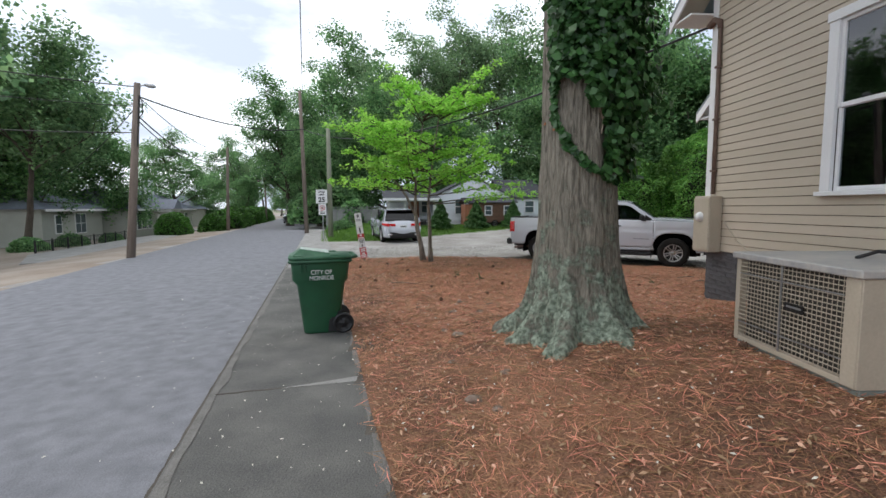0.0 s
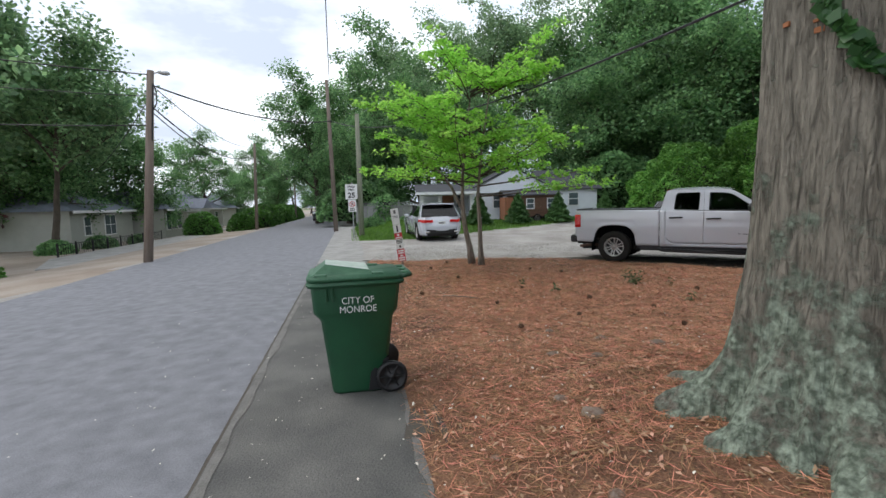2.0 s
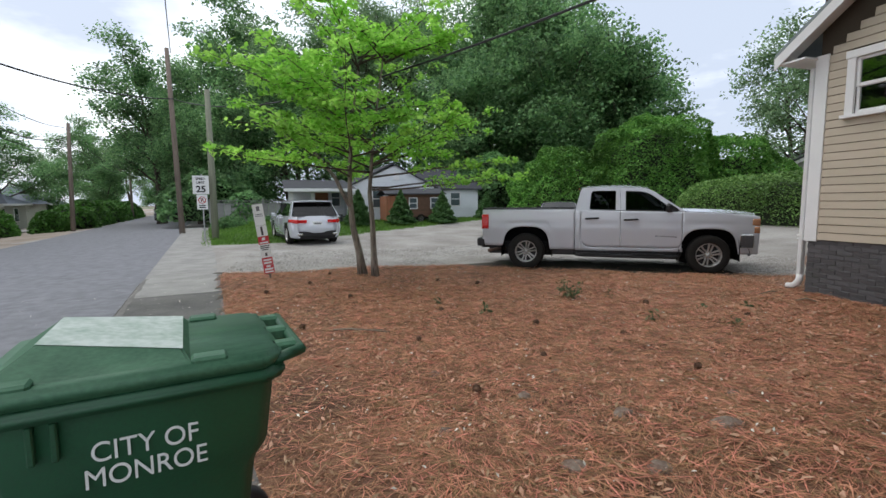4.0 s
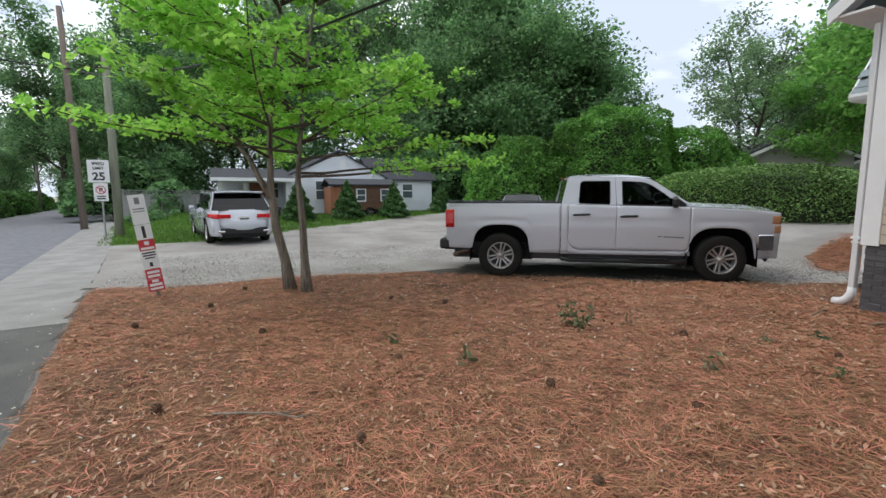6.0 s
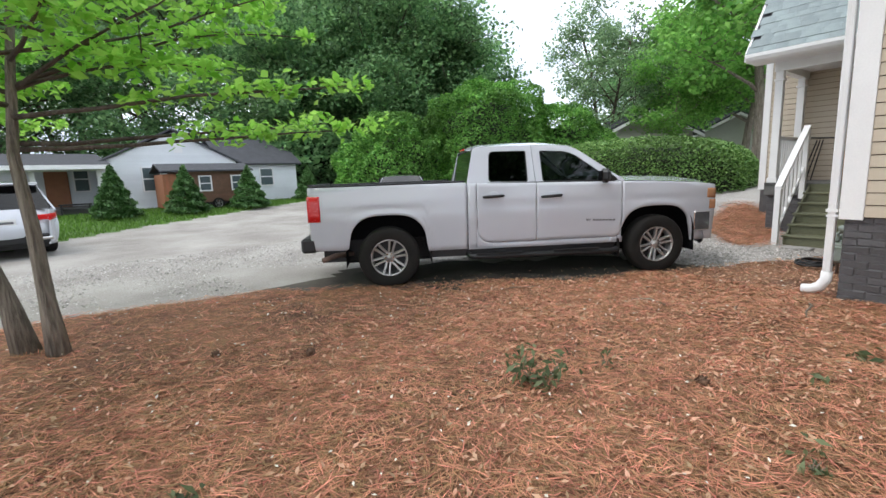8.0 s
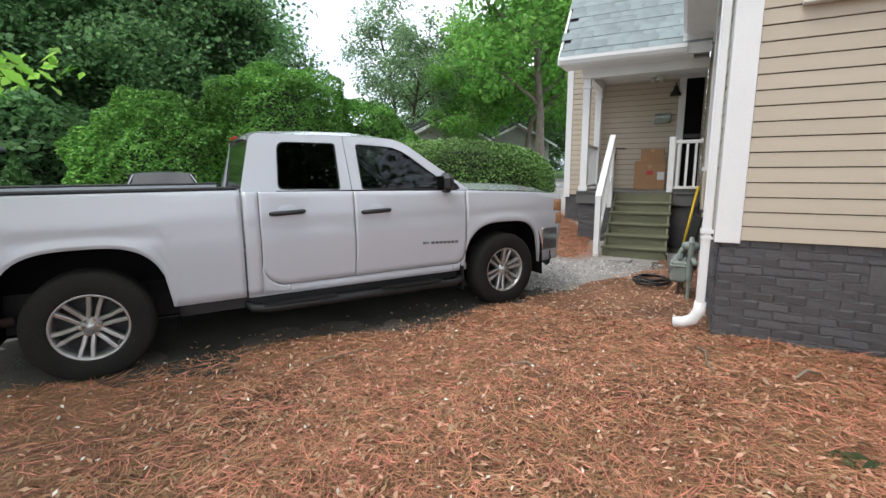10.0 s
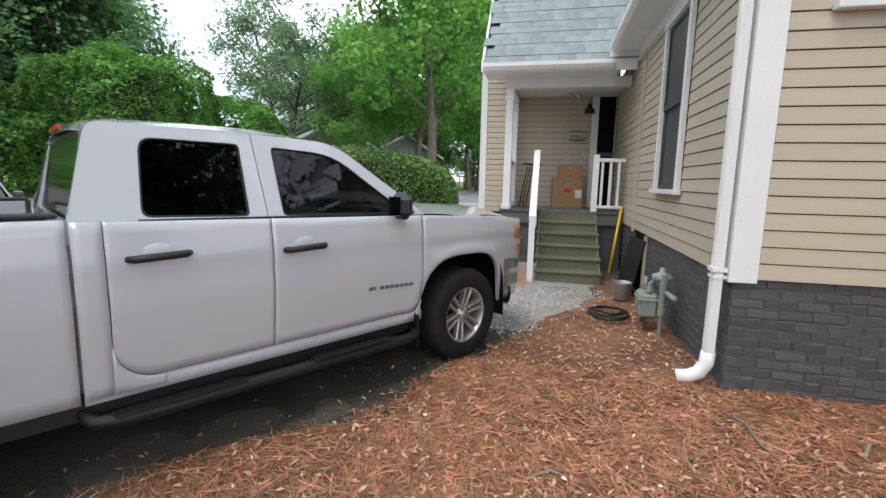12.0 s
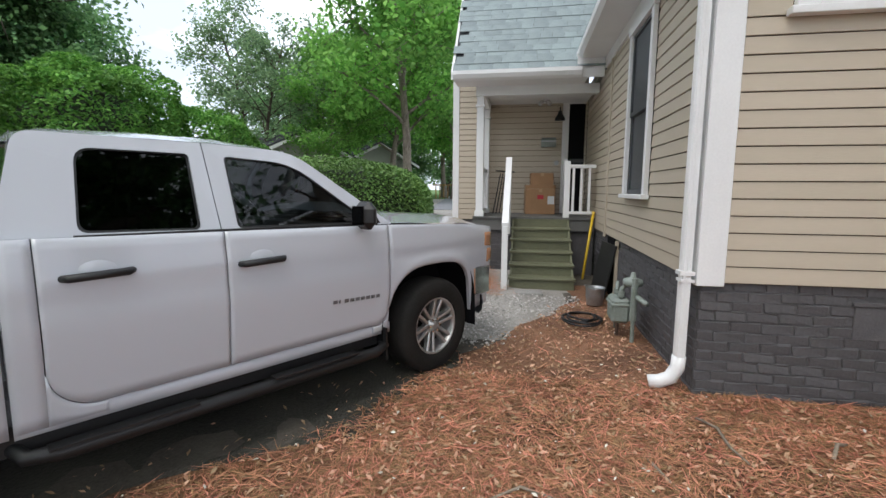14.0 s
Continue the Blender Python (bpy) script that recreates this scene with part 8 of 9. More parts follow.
ss = thing("speed_sign", pose(-4.35, 25.2, -0.35, 0, 0, 6), "white speed limit sign with a no parking sign below", "road sign")
part("post", new_tube([(0.02, 0.03, 0), (0.02, 0.03, 3.1)], 0.03, 8), steel, ss)
pl = flat_sign(ss, -0.32, 0.28, 2.28, 3.03, 0.0, sign_white)
text_plate(ss, "SPEED", 0.13, -0.02, -0.006, 2.86, sign_black)
text_plate(ss, "LIMIT", 0.13, -0.02, -0.006, 2.71, sign_black)
text_plate(ss, "25", 0.36, -0.02, -0.006, 2.36, sign_black)
flat_sign(ss, -0.2, 0.2, 1.65, 2.26, 0.0, sign_white, [(0.2, 0.8, 0.1, 0.18), (0.2, 0.8, 0.24, 0.3)])
bm = bmesh.new()
pts = [(0.13 * math.cos(a), -0.006, 2.03 + 0.13 * math.sin(a)) for a in [2 * math.pi * k / 20 for k in range(21)]]
tube(bm, pts, 0.014, 4, caps=False)
tube(bm, [(-0.09, -0.006, 2.12), (0.09, -0.006, 1.94)], 0.014, 4)
part("ban_ring", bm, sign_red, ss)
text_plate(ss, "P", 0.2, 0.0, -0.004, 1.96, sign_black)


def build_notice_stake():
    st = thing("notice_stake", pose(-0.96, 14.0, 0.02, 0, -7.5, 10), "leaning stake with a column of white and red parking notices", "sign")
    part("stake", new_box(-0.02, 0.02, 0.002, 0.03, -0.1, 1.45), pole_wood, st)
    flat_sign(st, -0.1, 0.1, 1.08, 1.5, 0.0, sign_white, [(0.35, 0.65, 0.68, 0.9), (0.15, 0.85, 0.5, 0.54), (0.15, 0.85, 0.42, 0.45)], badge_mat)
    flat_sign(st, -0.1, 0.1, 0.86, 1.075, -0.001, sign_white, [(0.4, 0.6, 0.1, 0.9)])
    flat_sign(st, -0.1, 0.1, 0.7, 0.855, 0.0, sign_red, [(0.35, 0.65, 0.5, 0.85), (0.1, 0.9, 0.1, 0.3)], sign_white)
    flat_sign(st, -0.1, 0.1, 0.43, 0.695, -0.001, sign_white, [(0.1, 0.9, 0.84, 0.92), (0.1, 0.9, 0.7, 0.78), (0.2, 0.8, 0.56, 0.63), (0.4, 0.6, 0.12, 0.35)])
    flat_sign(st, -0.1, 0.1, 0.28, 0.425, 0.0, sign_red, [(0.12, 0.88, 0.55, 0.8), (0.12, 0.88, 0.15, 0.4)], sign_white)
    p = flat_sign(st, -0.1, 0.1, 0.1, 0.275, -0.001, sign_red, [(0.3, 0.7, 0.72, 0.95), (0.1, 0.9, 0.4, 0.62), (0.1, 0.9, 0.1, 0.28)], sign_white)


build_notice_stake()


# ---- white house and its yard ----
def gable_roof(parent, x0, x1, y0, y1, z, ridge, mat, along="x", over=0.3, thick=0.1):
    bm = bmesh.new()
    if along == "x":
        ym = (y0 + y1) / 2
        k = (ridge - z) / (ym - y0)
        for s, a in ((1, y0 - over), (-1, y1 + over)):
            prism(bm, [(a, z - over * k), (ym, ridge), (ym, ridge + thick), (a, z - over * k + thick)], "x", x0 - over, x1 + over)
    else:
        xm = (x0 + x1) / 2
        k = (ridge - z) / (xm - x0)
        for a in (x0 - over, x1 + over):
            prism(bm, [(a, z - over * k), (xm, ridge), (xm, ridge + thick), (a, z - over * k + thick)], "y", y0 - over, y1 + over)
    part("roof", bm, mat, parent)


def small_window(parent, x, y, z, w, h, face="y", frame=None):
    """Window on a wall that faces -y."""
    f = part("window", new_box(x - w / 2, x + w / 2, y - 0.05, y - 0.003, z, z + h), frame or white_paint, parent, "white framed window")
    for k in (0, 1):
        part("pane", new_box(x - w / 2 + 0.06, x + w / 2 - 0.06, y - 0.056, y - 0.051, z + 0.06 + k * (h / 2 - 0.02), z + h / 2 - 0.01 + k * (h / 2 - 0.05)), MATS["house_pane"], f)
    return f


house_pane = surface("house_pane", (0.09, 0.12, 0.13), 0.12, vary=0.2, scale=2, bump=0)


def build_white_house():
    gz = 0.38
    h = thing("white_house", pose(2.2, 32.3, gz, 0, 0, 4), "small white clapboard house with a front porch and dark roof", "house")
    part("wall", new_box(0.0, 5.4, 0.0, 6.0, 0.0, 2.1), white_siding, h)
    bm = bmesh.new()
    prism(bm, [(0, 2.101), (5.4, 2.101), (2.95, 3.45)], "y", 0.0, 6.0)
    part("gable", bm, white_siding, h)
    for i in range(25):
        z = 0.1 + i * 0.135
        a, b = 0.0, 5.4
        if z > 2.05:
            k = (z + 0.12 - 2.1) / 1.35
            a, b = 2.95 * k, 5.4 - 2.45 * k
        if b - a > 0.2:
            bm = bmesh.new()
            prism(bm, [(-0.004, z), (-0.03, z), (-0.008, z + 0.13), (-0.004, z + 0.13)], "x", a, b)
            part("board", bm, white_siding, h)
    gable_roof(h, 0, 5.4, 0.1, 6.0, 2.1, 3.48, shingle_dark, "y", 0.25, 0.08)
    part("gable_vent", new_box(2.75, 3.1, -0.06, -0.033, 2.5, 3.0), white_paint, h)
    small_window(h, 1.75, -0.03, 0.8, 0.75, 1.1)
    part("wing", new_box(5.401, 9.0, 1.2, 6.0, 0.0, 2.1), white_siding, h)
    for i in range(15):
        z = 0.1 + i * 0.13
        bm = bmesh.new()
        prism(bm, [(1.196, z), (1.17, z), (1.192, z + 0.125), (1.196, z + 0.125)], "x", 5.41, 9.0)
        part("board", bm, white_siding, h)
    gable_roof(h, 5.3, 9.0, 1.2, 6.0, 2.1, 3.4, shingle_dark, "x", 0.25, 0.08)
    small_window(h, 7.3, 1.17, 0.85, 0.75, 0.95)
    # porch
    part("porch_floor", new_box(-3.4, -0.001, -1.2, 3.0, 0.0, 0.3), deck_paint, h)
    bm = bmesh.new()
    prism(bm, [(-1.6, 1.84), (-1.6, 1.94), (3.2, 2.62), (3.2, 2.52)], "x", -3.7, 0.2)
    part("porch_roof", bm, shingle_dark, h)
    part("porch_fascia", new_box(-3.72, 0.2, -1.66, -1.62, 1.78, 1.94), white_paint, h)
    part("porch_wall", new_box(-3.4, -0.002, 2.0, 2.1, 0.301, 2.35), white_siding, h)
    for x in (-3.3, -2.2, -0.2):
        part("porch_post", new_box(x - 0.08, x + 0.08, -1.1, -0.94, 0.301, 1.9), white_paint, h)
    part("porch_post", new_box(-3.38, -3.22, 0.6, 0.76, 0.301, 2.1), white_paint, h)
    part("porch_arch", new_box(-3.4, 0.0, -1.12, -0.92, 1.72, 1.9), white_paint, h)
    part("door", new_box(-1.8, -1.0, 1.95, 1.999, 0.302, 2.1), wood_red, h)
    small_window(h, -0.55, 1.99, 0.9, 0.6, 1.1)
    for i, (x, y) in enumerate(((-2.0, -1.5), (-0.7, -1.55))):
        c = thing("porch_bench", pose(x + 1.9, y + 32.3, ground_z(x + 1.9, y + 32.3)), "dark bench in front of the porch", "bench")
        part("seat", new_box(-0.5, 0.5, -0.2, 0.2, 0.4, 0.45), black_plastic, c)
        part("leg", new_box(-0.45, -0.4, -0.2, 0.2, 0.0, 0.399), black_plastic, c)
        part("leg", new_box(0.4, 0.45, -0.2, 0.2, 0.0, 0.399), black_plastic, c)


build_white_house()


def build_cabin():
    c = thing("trailer_cabin", pose(4.1, 30.2, 0.33, 0, 0, 3) @ Matrix.Scale(0.84, 4), "brown wooden cabin on a trailer with white windows", "cabin")
    for i in range(9):
        z = 0.45 + i * 0.17
        part("board", new_box(0.62, 4.0, 0.0, 0.02, z, z + 0.16), wood_brown, c)
    part("wall", new_box(0.6, 4.0, 0.021, 2.2, 0.4, 1.98), wood_brown, c)
    for i in range(5):
        part("door_board", new_box(-0.02 + 0.124 * i, 0.1 + 0.124 * i, -0.02, 0.01, 0.2, 1.85), wood_red, c, "red cedar boards")
    part("porch_box", new_box(0.0, 0.6, 0.011, 2.2, 0.2, 1.85), wood_red, c)
    bm = bmesh.new()
    prism(bm, [(-0.3, 1.95), (1.1, 2.32), (2.5, 1.95), (2.5, 2.02), (1.1, 2.4), (-0.3, 2.02)], "x", -0.15, 4.2)
    part("roof", bm, shingle_dark, c)
    for x in (1.55, 3.1):
        w = part("window", new_box(x, x + 0.62, -0.04, -0.001, 0.95, 1.75), white_paint, c, "white framed window")
        for k in (0, 1):
            part("pane", new_box(x + 0.07, x + 0.55, -0.046, -0.041, 1.02 + 0.36 * k, 1.33 + 0.36 * k), house_pane, w)
    wheel(c, 2.4, 0.05, 0.3, 0.3, 0.2, 0.19, -1, 6, False)
    part("trailer_frame", new_box(0.6, 4.0, 0.1, 2.1, 0.28, 0.398), black_plastic, c)


build_cabin()

fence = thing("board_fence", pose(-6.3, 36.8, 0.25, 0, 0, 4), "grey weathered board fence with lattice top", "fence")
for i in range(11):
    part("panel_board", new_box(0.45 * i, 0.45 * i + 0.43, 0, 0.03, 0.0, 1.25), fence_grey, fence)
part("rail", new_box(0, 4.95, -0.03, -0.001, 1.2, 1.28), fence_grey, fence)
for i in range(3):
    part("lattice_rail", new_box(0.0, 4.95, 0.0, 0.03, 1.3 + 0.09 * i, 1.33 + 0.09 * i), fence_grey, fence)
for i in range(4):
    part("post", new_box(1.6 * i, 1.6 * i + 0.1, 0.031, 0.12, 0.0, 1.6), fence_grey, fence)
for i, x in enumerate((-5.8, -4.8, -3.6, -2.6)):
    bush(x, 35.6, 0.35, 0.4, 90 + i, "small rusty foundation shrub", leaf=oak_leaf, size=0.12, count=500)


# ---- houses across the street ----
def cottage(m, label, w, d, wall_h, ridge, wall, roof, windows, seed=0, porch=None, gable=None, chimney=None):
    """Its front looks to +x of the given pose; w runs along y."""
    h = thing("cottage", m, label, "house")
    part("wall", new_box(-d, 0, 0, w, -0.2, wall_h), wall, h)
    bm = bmesh.new()
    o = 0.45
    a = [(o, -o), (o, w + o), (-d - o, w + o), (-d - o, -o)]
    r0, r1 = (-d / 2, d / 2 if w > d else w / 2 - 0.01), (-d / 2, w - d / 2 if w > d else w / 2 + 0.01)
    va = [bm.verts.new((x, y, wall_h)) for x, y in a]
    vb = [bm.verts.new((*r0, ridge)), bm.verts.new((*r1, ridge))]
    bm.faces.new((va[0], va[1], vb[1], vb[0]))
    bm.faces.new((va[1], va[2], vb[1]))
    bm.faces.new((va[2], va[3], vb[0], vb[1]))
    bm.faces.new((va[3], va[0], vb[0]))
    bm.faces.new(va[::-1])
    part("roof", bm, roof, h)
    part("fascia", new_box(o + 0.001, o + 0.05, -o, w + o, wall_h - 0.16, wall_h + 0.02), white_paint, h)
    for y, z, ww, hh in windows:
        f = part("window", new_box(0.001, 0.05, y - ww / 2, y + ww / 2, z, z + hh), white_paint, h, "white framed window")
        n = 2 if ww > 1.2 else 1
        for k in range(n):
            y0 = y - ww / 2 + 0.08 + k * (ww - 0.08) / n
            y1 = y0 + (ww - 0.08) / n - 0.08
            part("pane", new_box(0.051, 0.058, y0, y1, z + 0.07, z + hh / 2 - 0.02), house_pane, f)
            part("pane", new_box(0.051, 0.058, y0, y1, z + hh / 2 + 0.02, z + hh - 0.07), house_pane, f)
    if porch:
        y0, y1, dep = porch
        part("porch_floor", new_box(0.06, dep, y0, y1, -0.2, 0.1), concrete_pale, h)
        part("porch_beam", new_box(0.06, dep + 0.1, y0 - 0.1, y1 + 0.1, wall_h - 0.3, wall_h - 0.02), white_paint, h)
        bm = bmesh.new()
        prism(bm, [(y0 - 0.3, wall_h), ((y0 + y1) / 2, wall_h + 1.0), (y1 + 0.3, wall_h)], "x", -1.5, dep + 0.3)
        part("porch_roof", bm, roof, h)
        for y in (y0 + 0.1, y1 - 0.1):
            part("porch_post", new_box(dep - 0.2, dep, y - 0.1, y + 0.1, 0.101, wall_h - 0.301), white_paint, h)
        part("door", new_box(0.001, 0.06, (y0 + y1) / 2 - 0.45, (y0 + y1) / 2 + 0.45, 0.1, 2.1), white_paint, h)
    if chimney:
        x, y, z = chimney
        part("chimney", new_box(x - 0.4, x + 0.4, y - 0.5, y + 0.5, wall_h, z), white_siding, h)
    return h


cottage(STREET @ pose(-17.5, 37.0, -0.9), "low sage green cottage with a slate roof and white windows", 9.0, 9.0, 2.6, 4.6, olive_siding, slate_roof, [(2.0, 0.8, 0.9, 1.4), (5.2, 0.7, 1.7, 1.6)])
cottage(STREET @ pose(-15.2, 46.6, -0.9), "sage green cottage wing with a white bay and columns", 6.5, 8.0, 2.6, 4.8, olive_siding, slate_roof, [(0.9, 0.7, 1.0, 1.6), (2.2, 0.7, 1.2, 1.6), (3.6, 0.7, 1.0, 1.6)], porch=(5.0, 7.6, 1.6))
cottage(STREET @ pose(-15.5, 58.0, -0.9), "grey cottage with a dark roof and pale chimney", 9.0, 8.0, 2.6, 5.0, olive_siding, slate_roof, [(2.5, 0.8, 1.2, 1.4), (6.0, 0.8, 1.2, 1.4)], chimney=(-3.0, 3.0, 6.0))
cottage(STREET @ pose(-15.5, 74.0, -0.9), "far cottage with a slate roof", 9.0, 8.0, 2.6, 4.8, olive_siding, slate_roof, [(2.5, 0.8, 1.2, 1.4)], chimney=(-3.0, 6.0, 5.6))
railf = thing("iron_fence", STREET @ pose(-13.2, 27.5, -0.85), "low black iron fence in front of the cottage", "fence")
for i in range(9):
    part("post", new_box(-0.03, 0.03, 1.6 * i - 0.03, 1.6 * i + 0.03, 0, 0.95), black_plastic, railf)
for z in (0.2, 0.85):
    part("rail", new_box(-0.015, 0.015, 0.0, 12.8, z, z + 0.03), black_plastic, railf)
for i in range(64):
    part("picket", new_box(-0.008, 0.008, 0.2 * i + 0.1, 0.2 * i + 0.116, 0.05, 0.849), black_plastic, railf)
pad = tagged(whole("parking_apron", new_prism([(-13.0, 26.5), (-13.0, 46), (-9.0, 40), (-7.2, 34), (-7.0, 24), (-11, 22)], "z", -0.62, -0.55), concrete_pale, STREET, "pale concrete and dirt parking apron across the street", "paving"), kind="structure")
walkp = tagged(whole("far_pavement", new_prism([(-13.3, 40), (-13.3, 60), (-12.2, 60), (-12.2, 40)], "z", -0.8, -0.6), concrete_pale, STREET, "pale concrete path in front of the cottages", "paving"), kind="structure")

# houses beyond the hedge
def backhouse(x, y, turn, w, label, roof, z=0.9):
    h = thing("back_house", pose(x, y, z, 0, 0, turn), label, "house")
    part("wall", new_box(-w / 2, w / 2, 0, 7, -0.3, 2.5), olive_siding, h)
    bm = bmesh.new()
    prism(bm, [(-w / 2, 2.501), (w / 2, 2.501), (0, 2.5 + w * 0.24)], "y", 0.0, 7.0)
    part("gable", bm, olive_siding, h)
    gable_roof(h, -w / 2, w / 2, 0, 7, 2.5, 2.5 + w * 0.24, roof, "y", 0.5, 0.12)
    k = w * 0.24 / (w / 2)
    bm = bmesh.new()
    for s in (-1, 1):
        prism(bm, [(s * (w / 2 + 0.5), 2.5 - 0.5 * k - 0.02), (0, 2.5 + w * 0.24 - 0.02), (0, 2.5 + w * 0.24 - 0.22), (s * (w / 2 + 0.5), 2.5 - 0.5 * k - 0.22)], "y", -0.56, -0.51)
    part("bargeboard", bm, white_paint, h)


backhouse(31.5, 24.5, -38, 6.0, "house beyond the hedge with a dark gable roof", shingle_dark, 1.25)
backhouse(42, 23, -45, 6.5, "second house beyond the hedge with a dark gable roof", shingle_dark, 1.35)
tagged(whole("side_road", new_prism([(20, 12.3), (60, 16), (60, 19.5), (20, 14.2)], "z", 0.80, 0.835), asphalt, Matrix(), "pale side street beyond the drive", "road"), kind="structure")
rail = thing("deck_stairs", pose(40, 17.6, 0.85, 0, 0, 0), "tan wooden deck stairs far beyond the drive", "stairs")
for i in range(6):
    part("baluster", new_box(-0.04, 0.04, -1.6 + 0.32 * i, -1.52 + 0.32 * i, 0, 1.0), tan_wood, rail)
part("top_rail", new_box(-0.05, 0.05, -1.7, 0.3, 1.0, 1.1), tan_wood, rail)
bm = bmesh.new()
prism(bm, [(-1.7, 1.1), (-3.2, 1.9), (-3.2, 2.0), (-1.7, 1.2)], "x", -0.05, 0.05)
part("stair_rail", bm, tan_wood, rail)
bush(36, 14.2, 1.2, 1.3, 97, "bright green bush across the side street", size=0.2, count=1500)


# ---- straw, leaves, stones, grass ----
def straw_points(rng, n, x0, x1, y0, y1):
    out = []
    while len(out) < n:
        x, y = rng.uniform(x0, x1), rng.uniform(y0, y1)
        if street_s(x, y) < 1.4 + 0.06 * rng.normal() or y > drive_edge(x) + 0.06 * rng.normal() or x > 11:
            continue
        if (x > HX - 0.02 and y < HY + 0.02) or (x > WX - 0.02 and y < WY + 0.02):
            continue
        out.append((x, y, ground_z(x, y) + 0.03 * noise.noise((x * 0.9, y * 0.9, 0)) + 0.014 * noise.noise((x * 3, y * 3, 0)) + 0.016))
    return np.array(out)


def build_straw():
    rng = np.random.default_rng(77)
    c = np.concatenate([straw_points(rng, 70000, -1.5, 7.4, 1.5, 12.5), straw_points(rng, 75000, 0.2, 7.5, 4.5, 11.8), straw_points(rng, 20000, -2, 11, -1.5, 15), straw_points(rng, 24000, -2, 6, 11, 15.2)])
    far = []
    while len(far) < 9000:
        x, y = rng.uniform(10.2, 14.9), rng.uniform(10.9, 13.6)
        if math.hypot((x - 12.5) / 2.2, (y - 11.45 - 0.354 * (x - 10.5)) / 0.6) < 1 + 0.12 * rng.normal():
            far.append((x, y, ground_z(x, y) + 0.04))
    c = np.concatenate([c, np.array(far)])
    n = len(c)
    flow = np.array([noise.noise((x * 0.5, y * 0.5, 9.0)) for x, y, z in c]) * 3.0
    a = flow + rng.normal(size=n) * 1.1
    tilt = rng.normal(size=n) * 0.14
    ln = rng.uniform(0.035, 0.12, n)[:, None]
    d = np.stack([np.cos(a) * np.cos(tilt), np.sin(a) * np.cos(tilt), np.sin(tilt)], axis=1)
    w = np.stack([-np.sin(a), np.cos(a), rng.normal(size=n) * 0.4], axis=1) * rng.uniform(0.0016, 0.0034, n)[:, None]
    c[:, 2] += rng.uniform(0.0, 0.022, n)
    bend = np.stack([-np.sin(a), np.cos(a), np.zeros(n)], axis=1) * (rng.normal(size=n) * 0.012)[:, None]
    q = np.stack([c - d * ln, c - w + bend, c + d * ln, c + w + bend], axis=1)
    ob = tagged(new("pine_straw", quads_mesh("pine_straw", q, needle_mat)), "loose reddish brown pine needles over the bed", "pine straw", kind="stuff")
    c = np.concatenate([straw_points(rng, 12000, -1.5, 9.5, 1.0, 12.8), straw_points(rng, 2000, 4.5, 10, 8, 12), straw_points(rng, 1500, -2, 10, 4, 15)])
    park = pose(4.985, 14.32, 0, 0, 0, -32.6)
    beside = [park @ Vector((rng.uniform(-0.2, 4.2), rng.uniform(-1.9, -0.6), 0)) for i in range(220)]
    c = np.concatenate([c, np.array([(p.x, p.y, ground_z(p.x, p.y) + 0.004) for p in beside])])
    c[:, 2] += 0.02
    q = leaf_quads(c, 0.04, rng, 1.0, 0.38, 0.6)
    tagged(new("dry_leaves", quads_mesh("dry_leaves", q, flake_mat)), "small curled tan dry leaves on the straw", "fallen leaves", kind="stuff")
    pale = surface("pale_petals", (0.72, 0.68, 0.58), 0.7, vary=0.15, bump=0, island=0.25)
    c = straw_points(rng, 1500, -1.5, 9.5, 1.5, 14)
    c[:, 2] += 0.026
    side = []
    while len(side) < 420:
        s, r = rng.uniform(-1.6, 1.38), rng.uniform(0.5, 15)
        if s < 0 and rng.uniform() > 0.35:
            continue
        p = STREET @ Vector((s, r, 0))
        side.append((p.x, p.y, 0.012 if s > 0 else -0.03))
    q = np.concatenate([leaf_quads(c, 0.026, rng, 1.0, 0.5, 0.5), leaf_quads(np.array(side), 0.022, rng, 2.0, 0.5, 0.6)])
    tagged(new("petals", quads_mesh("petals", q, pale)), "tiny pale petals and chips on straw and sidewalk", "fallen petals", kind="stuff")


build_straw()


def build_stones():
    """Loose gravel: small lumps with six corners."""
    rng = np.random.default_rng(31)
    pts = []
    while len(pts) < 13000:
        k = rng.uniform()
        if k < 0.42:
            x, y = rng.uniform(7.2, 11.2), rng.uniform(10.0, 13.2)
        else:
            x, y = rng.uniform(-2.0, 9.0), rng.uniform(12.5, 19)
        if 3.0 < x < 8.2 and y < drive_edge(x) + 2.0:
            continue
        if y < drive_edge(x) - 0.15 + 0.1 * rng.normal() or street_s(x, y) < 1.45 or (x > 10.5 and y > 9.9 and y < 11.1):
            continue
        pts.append((x, y, ground_z(x, y) + 0.006))
    c = np.array(pts)
    n = len(c)
    r = rng.uniform(0.006, 0.019, (n, 1))
    dirs = np.array([[1, 0, 0], [0, 1, 0], [-1, 0, 0], [0, -1, 0], [0, 0, 0.7], [0, 0, -0.7]])
    v = c[:, None, :] + dirs[None] * r[:, None, :] * rng.uniform(0.6, 1.4, (n, 6, 1)) + rng.normal(size=(n, 6, 3)) * r[:, None, :] * 0.2
    base = (np.arange(n) * 6)[:, None, None]
    tri = np.array([[0, 1, 4], [1, 2, 4], [2, 3, 4], [3, 0, 4], [1, 0, 5], [2, 1, 5], [3, 2, 5], [0, 3, 5]])[None] + base
    me = raw_mesh("loose_gravel", v.reshape(-1, 3).tolist(), tri.reshape(-1, 3).tolist(), stone_mat)
    tagged(new("loose_gravel", me), "loose pale grey gravel stones on the drive", "gravel", kind="stuff")


build_stones()


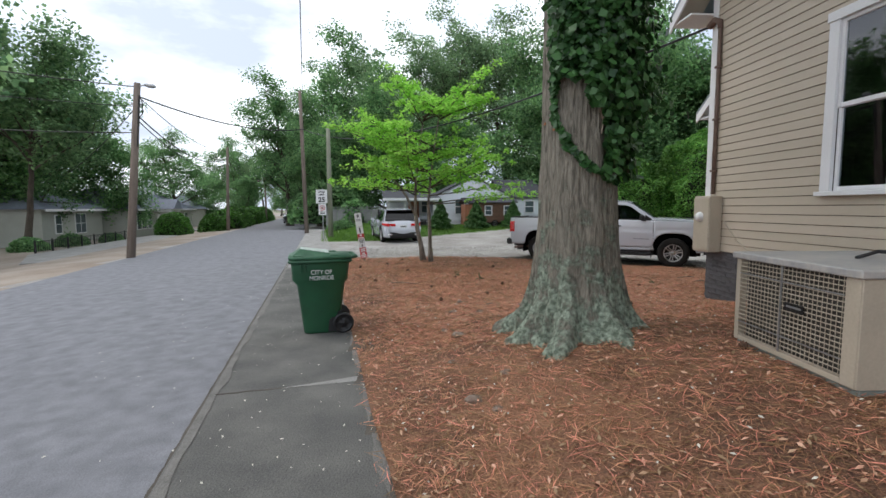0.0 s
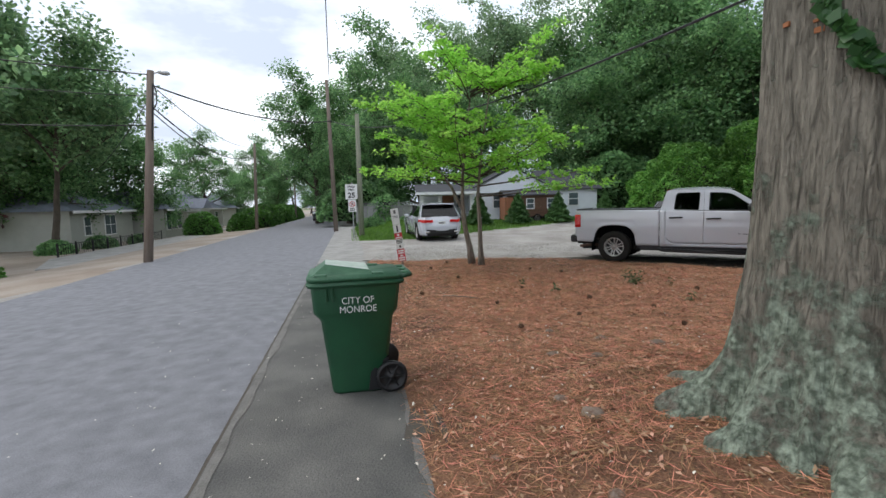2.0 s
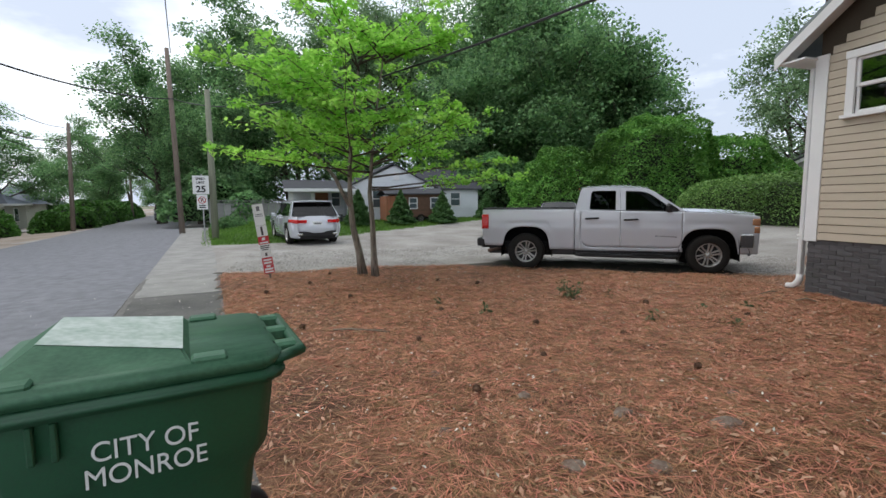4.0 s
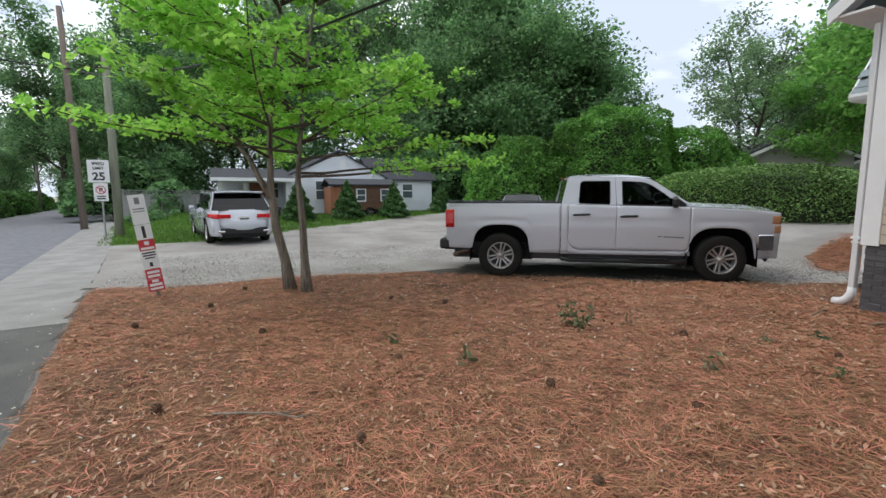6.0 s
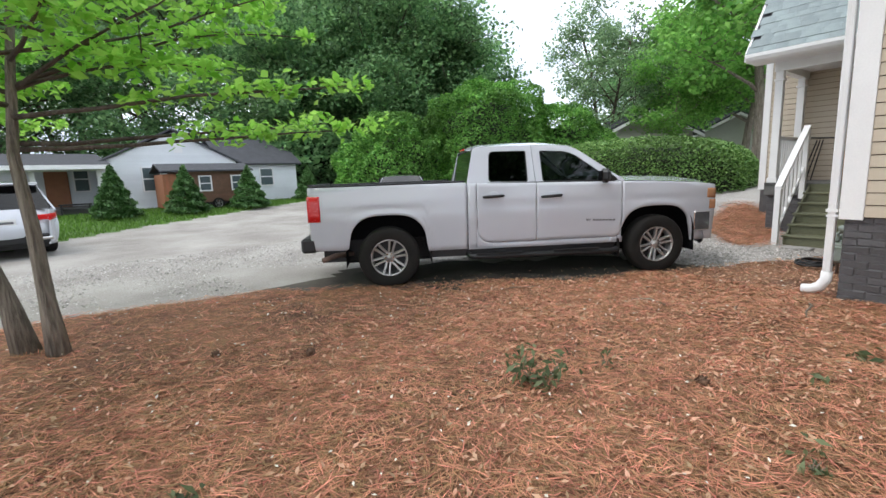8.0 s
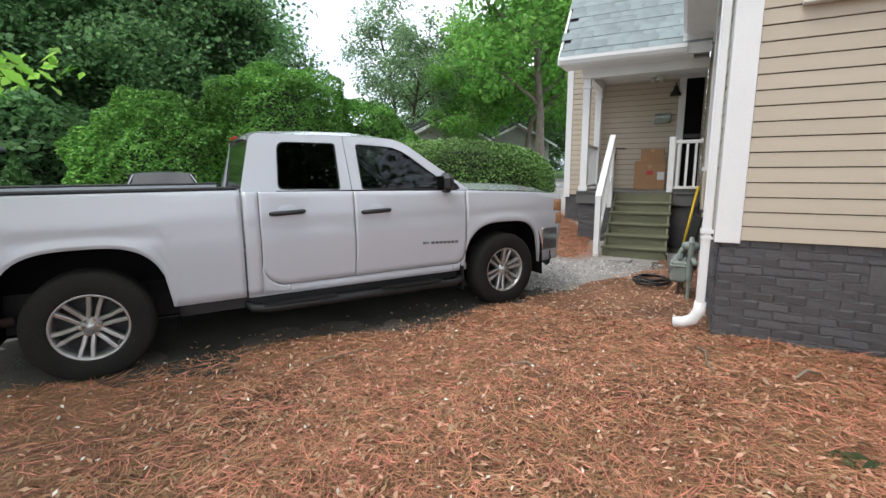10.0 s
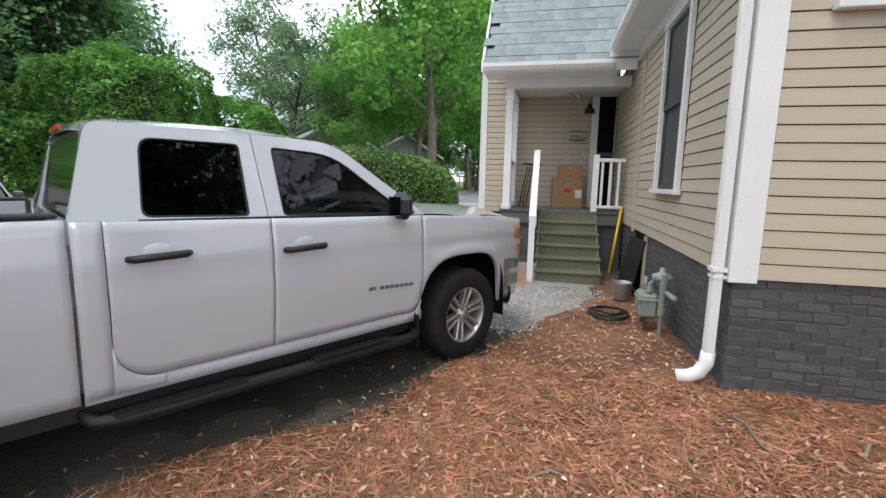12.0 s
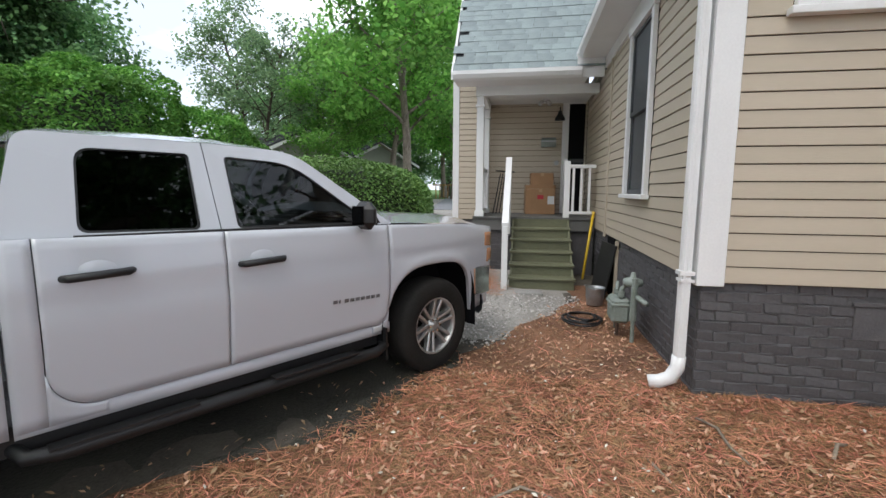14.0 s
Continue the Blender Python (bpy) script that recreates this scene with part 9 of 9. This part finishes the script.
def build_grass():
    rng = np.random.default_rng(5)
    pts = []
    while len(pts) < 26000:
        x, y = rng.uniform(-6, 14), rng.uniform(22, 36)
        if zone(x, y) != 2:
            continue
        pts.append((x, y, ground_z(x, y)))
    c = np.array(pts)
    n = len(c)
    a = rng.uniform(0, 6.28, n)
    h = rng.uniform(0.05, 0.12, n)[:, None]
    side = np.stack([np.cos(a), np.sin(a), np.zeros(n)], axis=1) * 0.02
    top = c + np.concatenate([rng.normal(size=(n, 2)) * 0.03, h], axis=1)
    q = np.stack([c - side, c + side, top + side * 0.3, top - side * 0.3], axis=1)
    tagged(new("lawn_grass", quads_mesh("lawn_grass", q, grass_mat)), "short green lawn grass", "grass", kind="stuff")


build_grass()


# ---- small things on the straw ----
def sapling(x, y, h, n, seed, label):
    rng = np.random.default_rng(seed)
    t = thing("sapling", pose(x, y, ground_z(x, y)), label, "sapling")
    pts, stems = [], bmesh.new()
    for i in range(5):
        q = limb_points(rng, (0, 0, 0), (rng.normal() * 0.5, rng.normal() * 0.5, 1), h * rng.uniform(0.6, 1), 0.2, 5)
        tube(stems, q, [0.004, 0.004, 0.003, 0.003, 0.002, 0.001], 4)
        pts += q[1:]
    part("stem", stems, twig_mat, t)
    p = np.array([tuple(v) for v in pts])
    c = p[rng.integers(0, len(p), n)] + rng.normal(size=(n, 3)) * 0.045
    c[:, 2] = np.maximum(c[:, 2], 0.01)
    ob = new("leaves", quads_mesh("leaves", leaf_quads(c, 0.075, rng, 0.0, 0.38), MATS["sapling_leaves"]))
    ob.parent = t


leaf_material("sapling_leaves", (0.06, 0.09, 0.04), (0.17, 0.2, 0.1), 0.2, 0.3)
sapling(3.63, 10.36, 0.36, 130, 1, "small wilting oak sapling in the straw")
sapling(4.25, 10.2, 0.1, 14, 2, "tiny seedling in the straw")
for i, (x, y) in enumerate(((4.9, 9.15), (3.9, 8.9), (5.6, 9.0), (2.0, 9.8), (1.6, 10.6), (4.6, 8.3))):
    sapling(x, y, 0.07, 22, 10 + i, "low tuft of green leaves in the straw")


def pine_cone(x, y, seed, s=1.0):
    rng = random.Random(seed)
    bm = bmesh.new()
    lathe(bm, [(0.002, -0.035), (0.02, -0.028), (0.032, -0.01), (0.03, 0.012), (0.018, 0.03), (0.002, 0.04)], 9)
    for k in range(26):
        a, z = k * 2.4, -0.026 + 0.0022 * k
        r = 0.034 * math.sqrt(max(0.05, 1 - (z / 0.042) ** 2))
        box(bm, r - 0.008, r + 0.009, -0.007, 0.007, z, z + 0.004, m=Matrix.Rotation(a, 4, "Z"))
    whole("pine_cone", bm, cone_mat, pose(x, y, ground_z(x, y) + 0.045, rng.uniform(50, 120), 0, rng.uniform(0, 360)) @ Matrix.Scale(s, 4), "brown open pine cone on the straw", "pine cone", "pine cones")


for i, (x, y) in enumerate(((0.9, 8.9), (1.5, 10.1), (-0.3, 9.8), (0.4, 11.4), (2.4, 9.1), (1.9, 8.0), (3.1, 8.4), (-0.9, 12.2), (2.7, 11.9), (4.4, 9.6), (1.0, 7.4), (2.9, 7.2), (3.6, 5.9), (3.3, 3.3), (0.2, 13.9), (-0.2, 12.9), (5.1, 8.6), (2.1, 12.4))):
    pine_cone(x, y, i, 0.8 + 0.05 * (i % 5))


def stone(x, y, r, seed, mat, label, flat=0.55):
    bm = bmesh.new()
    r *= 0.75
    bmesh.ops.create_icosphere(bm, subdivisions=3, radius=r)
    for v in bm.verts:
        v.co *= 1 + 0.3 * noise.noise(v.co / r * 1.3 + Vector((seed, 0, 0)))
        v.co.z *= flat
    whole("stone", bm, mat, pose(x, y, ground_z(x, y) + r * 0.15, 0, 0, seed * 50), label, "stone", "stones in the straw", smooth=True)


for i, (x, y, r) in enumerate(((1.0, 3.21, 0.1), (1.33, 3.58, 0.07), (0.9, 4.1, 0.07), (1.05, 4.9, 0.11), (0.91, 5.2, 0.08), (1.15, 3.0, 0.06), (1.1, 6.2, 0.09), (1.45, 6.0, 0.08), (1.7, 6.6, 0.1), (2.1, 6.2, 0.12), (0.6, 6.9, 0.06), (1.3, 7.2, 0.07), (2.6, 6.6, 0.08), (0.35, 4.6, 0.05), (0.8, 7.9, 0.08), (1.8, 7.6, 0.06))):
    stone(x, y, r, i + 1, mossy, "lichen-spotted stone half buried in straw")


def twig(pts, r, label):
    whole("fallen_twig", new_tube([(x, y, ground_z(x, y) + 0.03 + z) for x, y, z in pts], [r, r, r * 0.8, r * 0.5][:len(pts)], 6), twig_mat, Matrix(), label, "twig", "fallen twigs", smooth=True)


twig([(0.05, 9.6, 0.0), (0.22, 9.5, 0.02), (0.45, 9.42, 0.01), (0.62, 9.42, 0.0)], 0.01, "forked grey twig on the straw")
twig([(0.45, 9.42, 0.01), (0.55, 9.3, 0.02), (0.66, 9.33, 0.0)], 0.007, "thin grey twig on the straw")
twig([(6.95, 9.66, 0.0), (6.78, 9.6, 0.03), (6.6, 9.6, 0.01), (6.45, 9.56, 0.0)], 0.01, "pale bare branch on the straw")
twig([(6.57, 9.08, 0.0), (6.68, 9.0, 0.04), (6.76, 8.9, 0.0)], 0.012, "short pale branch on the straw")
twig([(6.4, 10.1, 0.0), (6.27, 10.08, 0.02), (6.13, 10.02, 0.0)], 0.009, "short pale branch on the straw")
twig([(5.9, 10.95, 0.0), (6.0, 10.8, 0.02), (5.95, 10.6, 0.0)], 0.009, "thin dry twig on the straw")
twig([(5.0, 12.35, 0.0), (5.4, 12.2, 0.01), (5.7, 12.05, 0.0)], 0.006, "thin dry twig beside the truck")
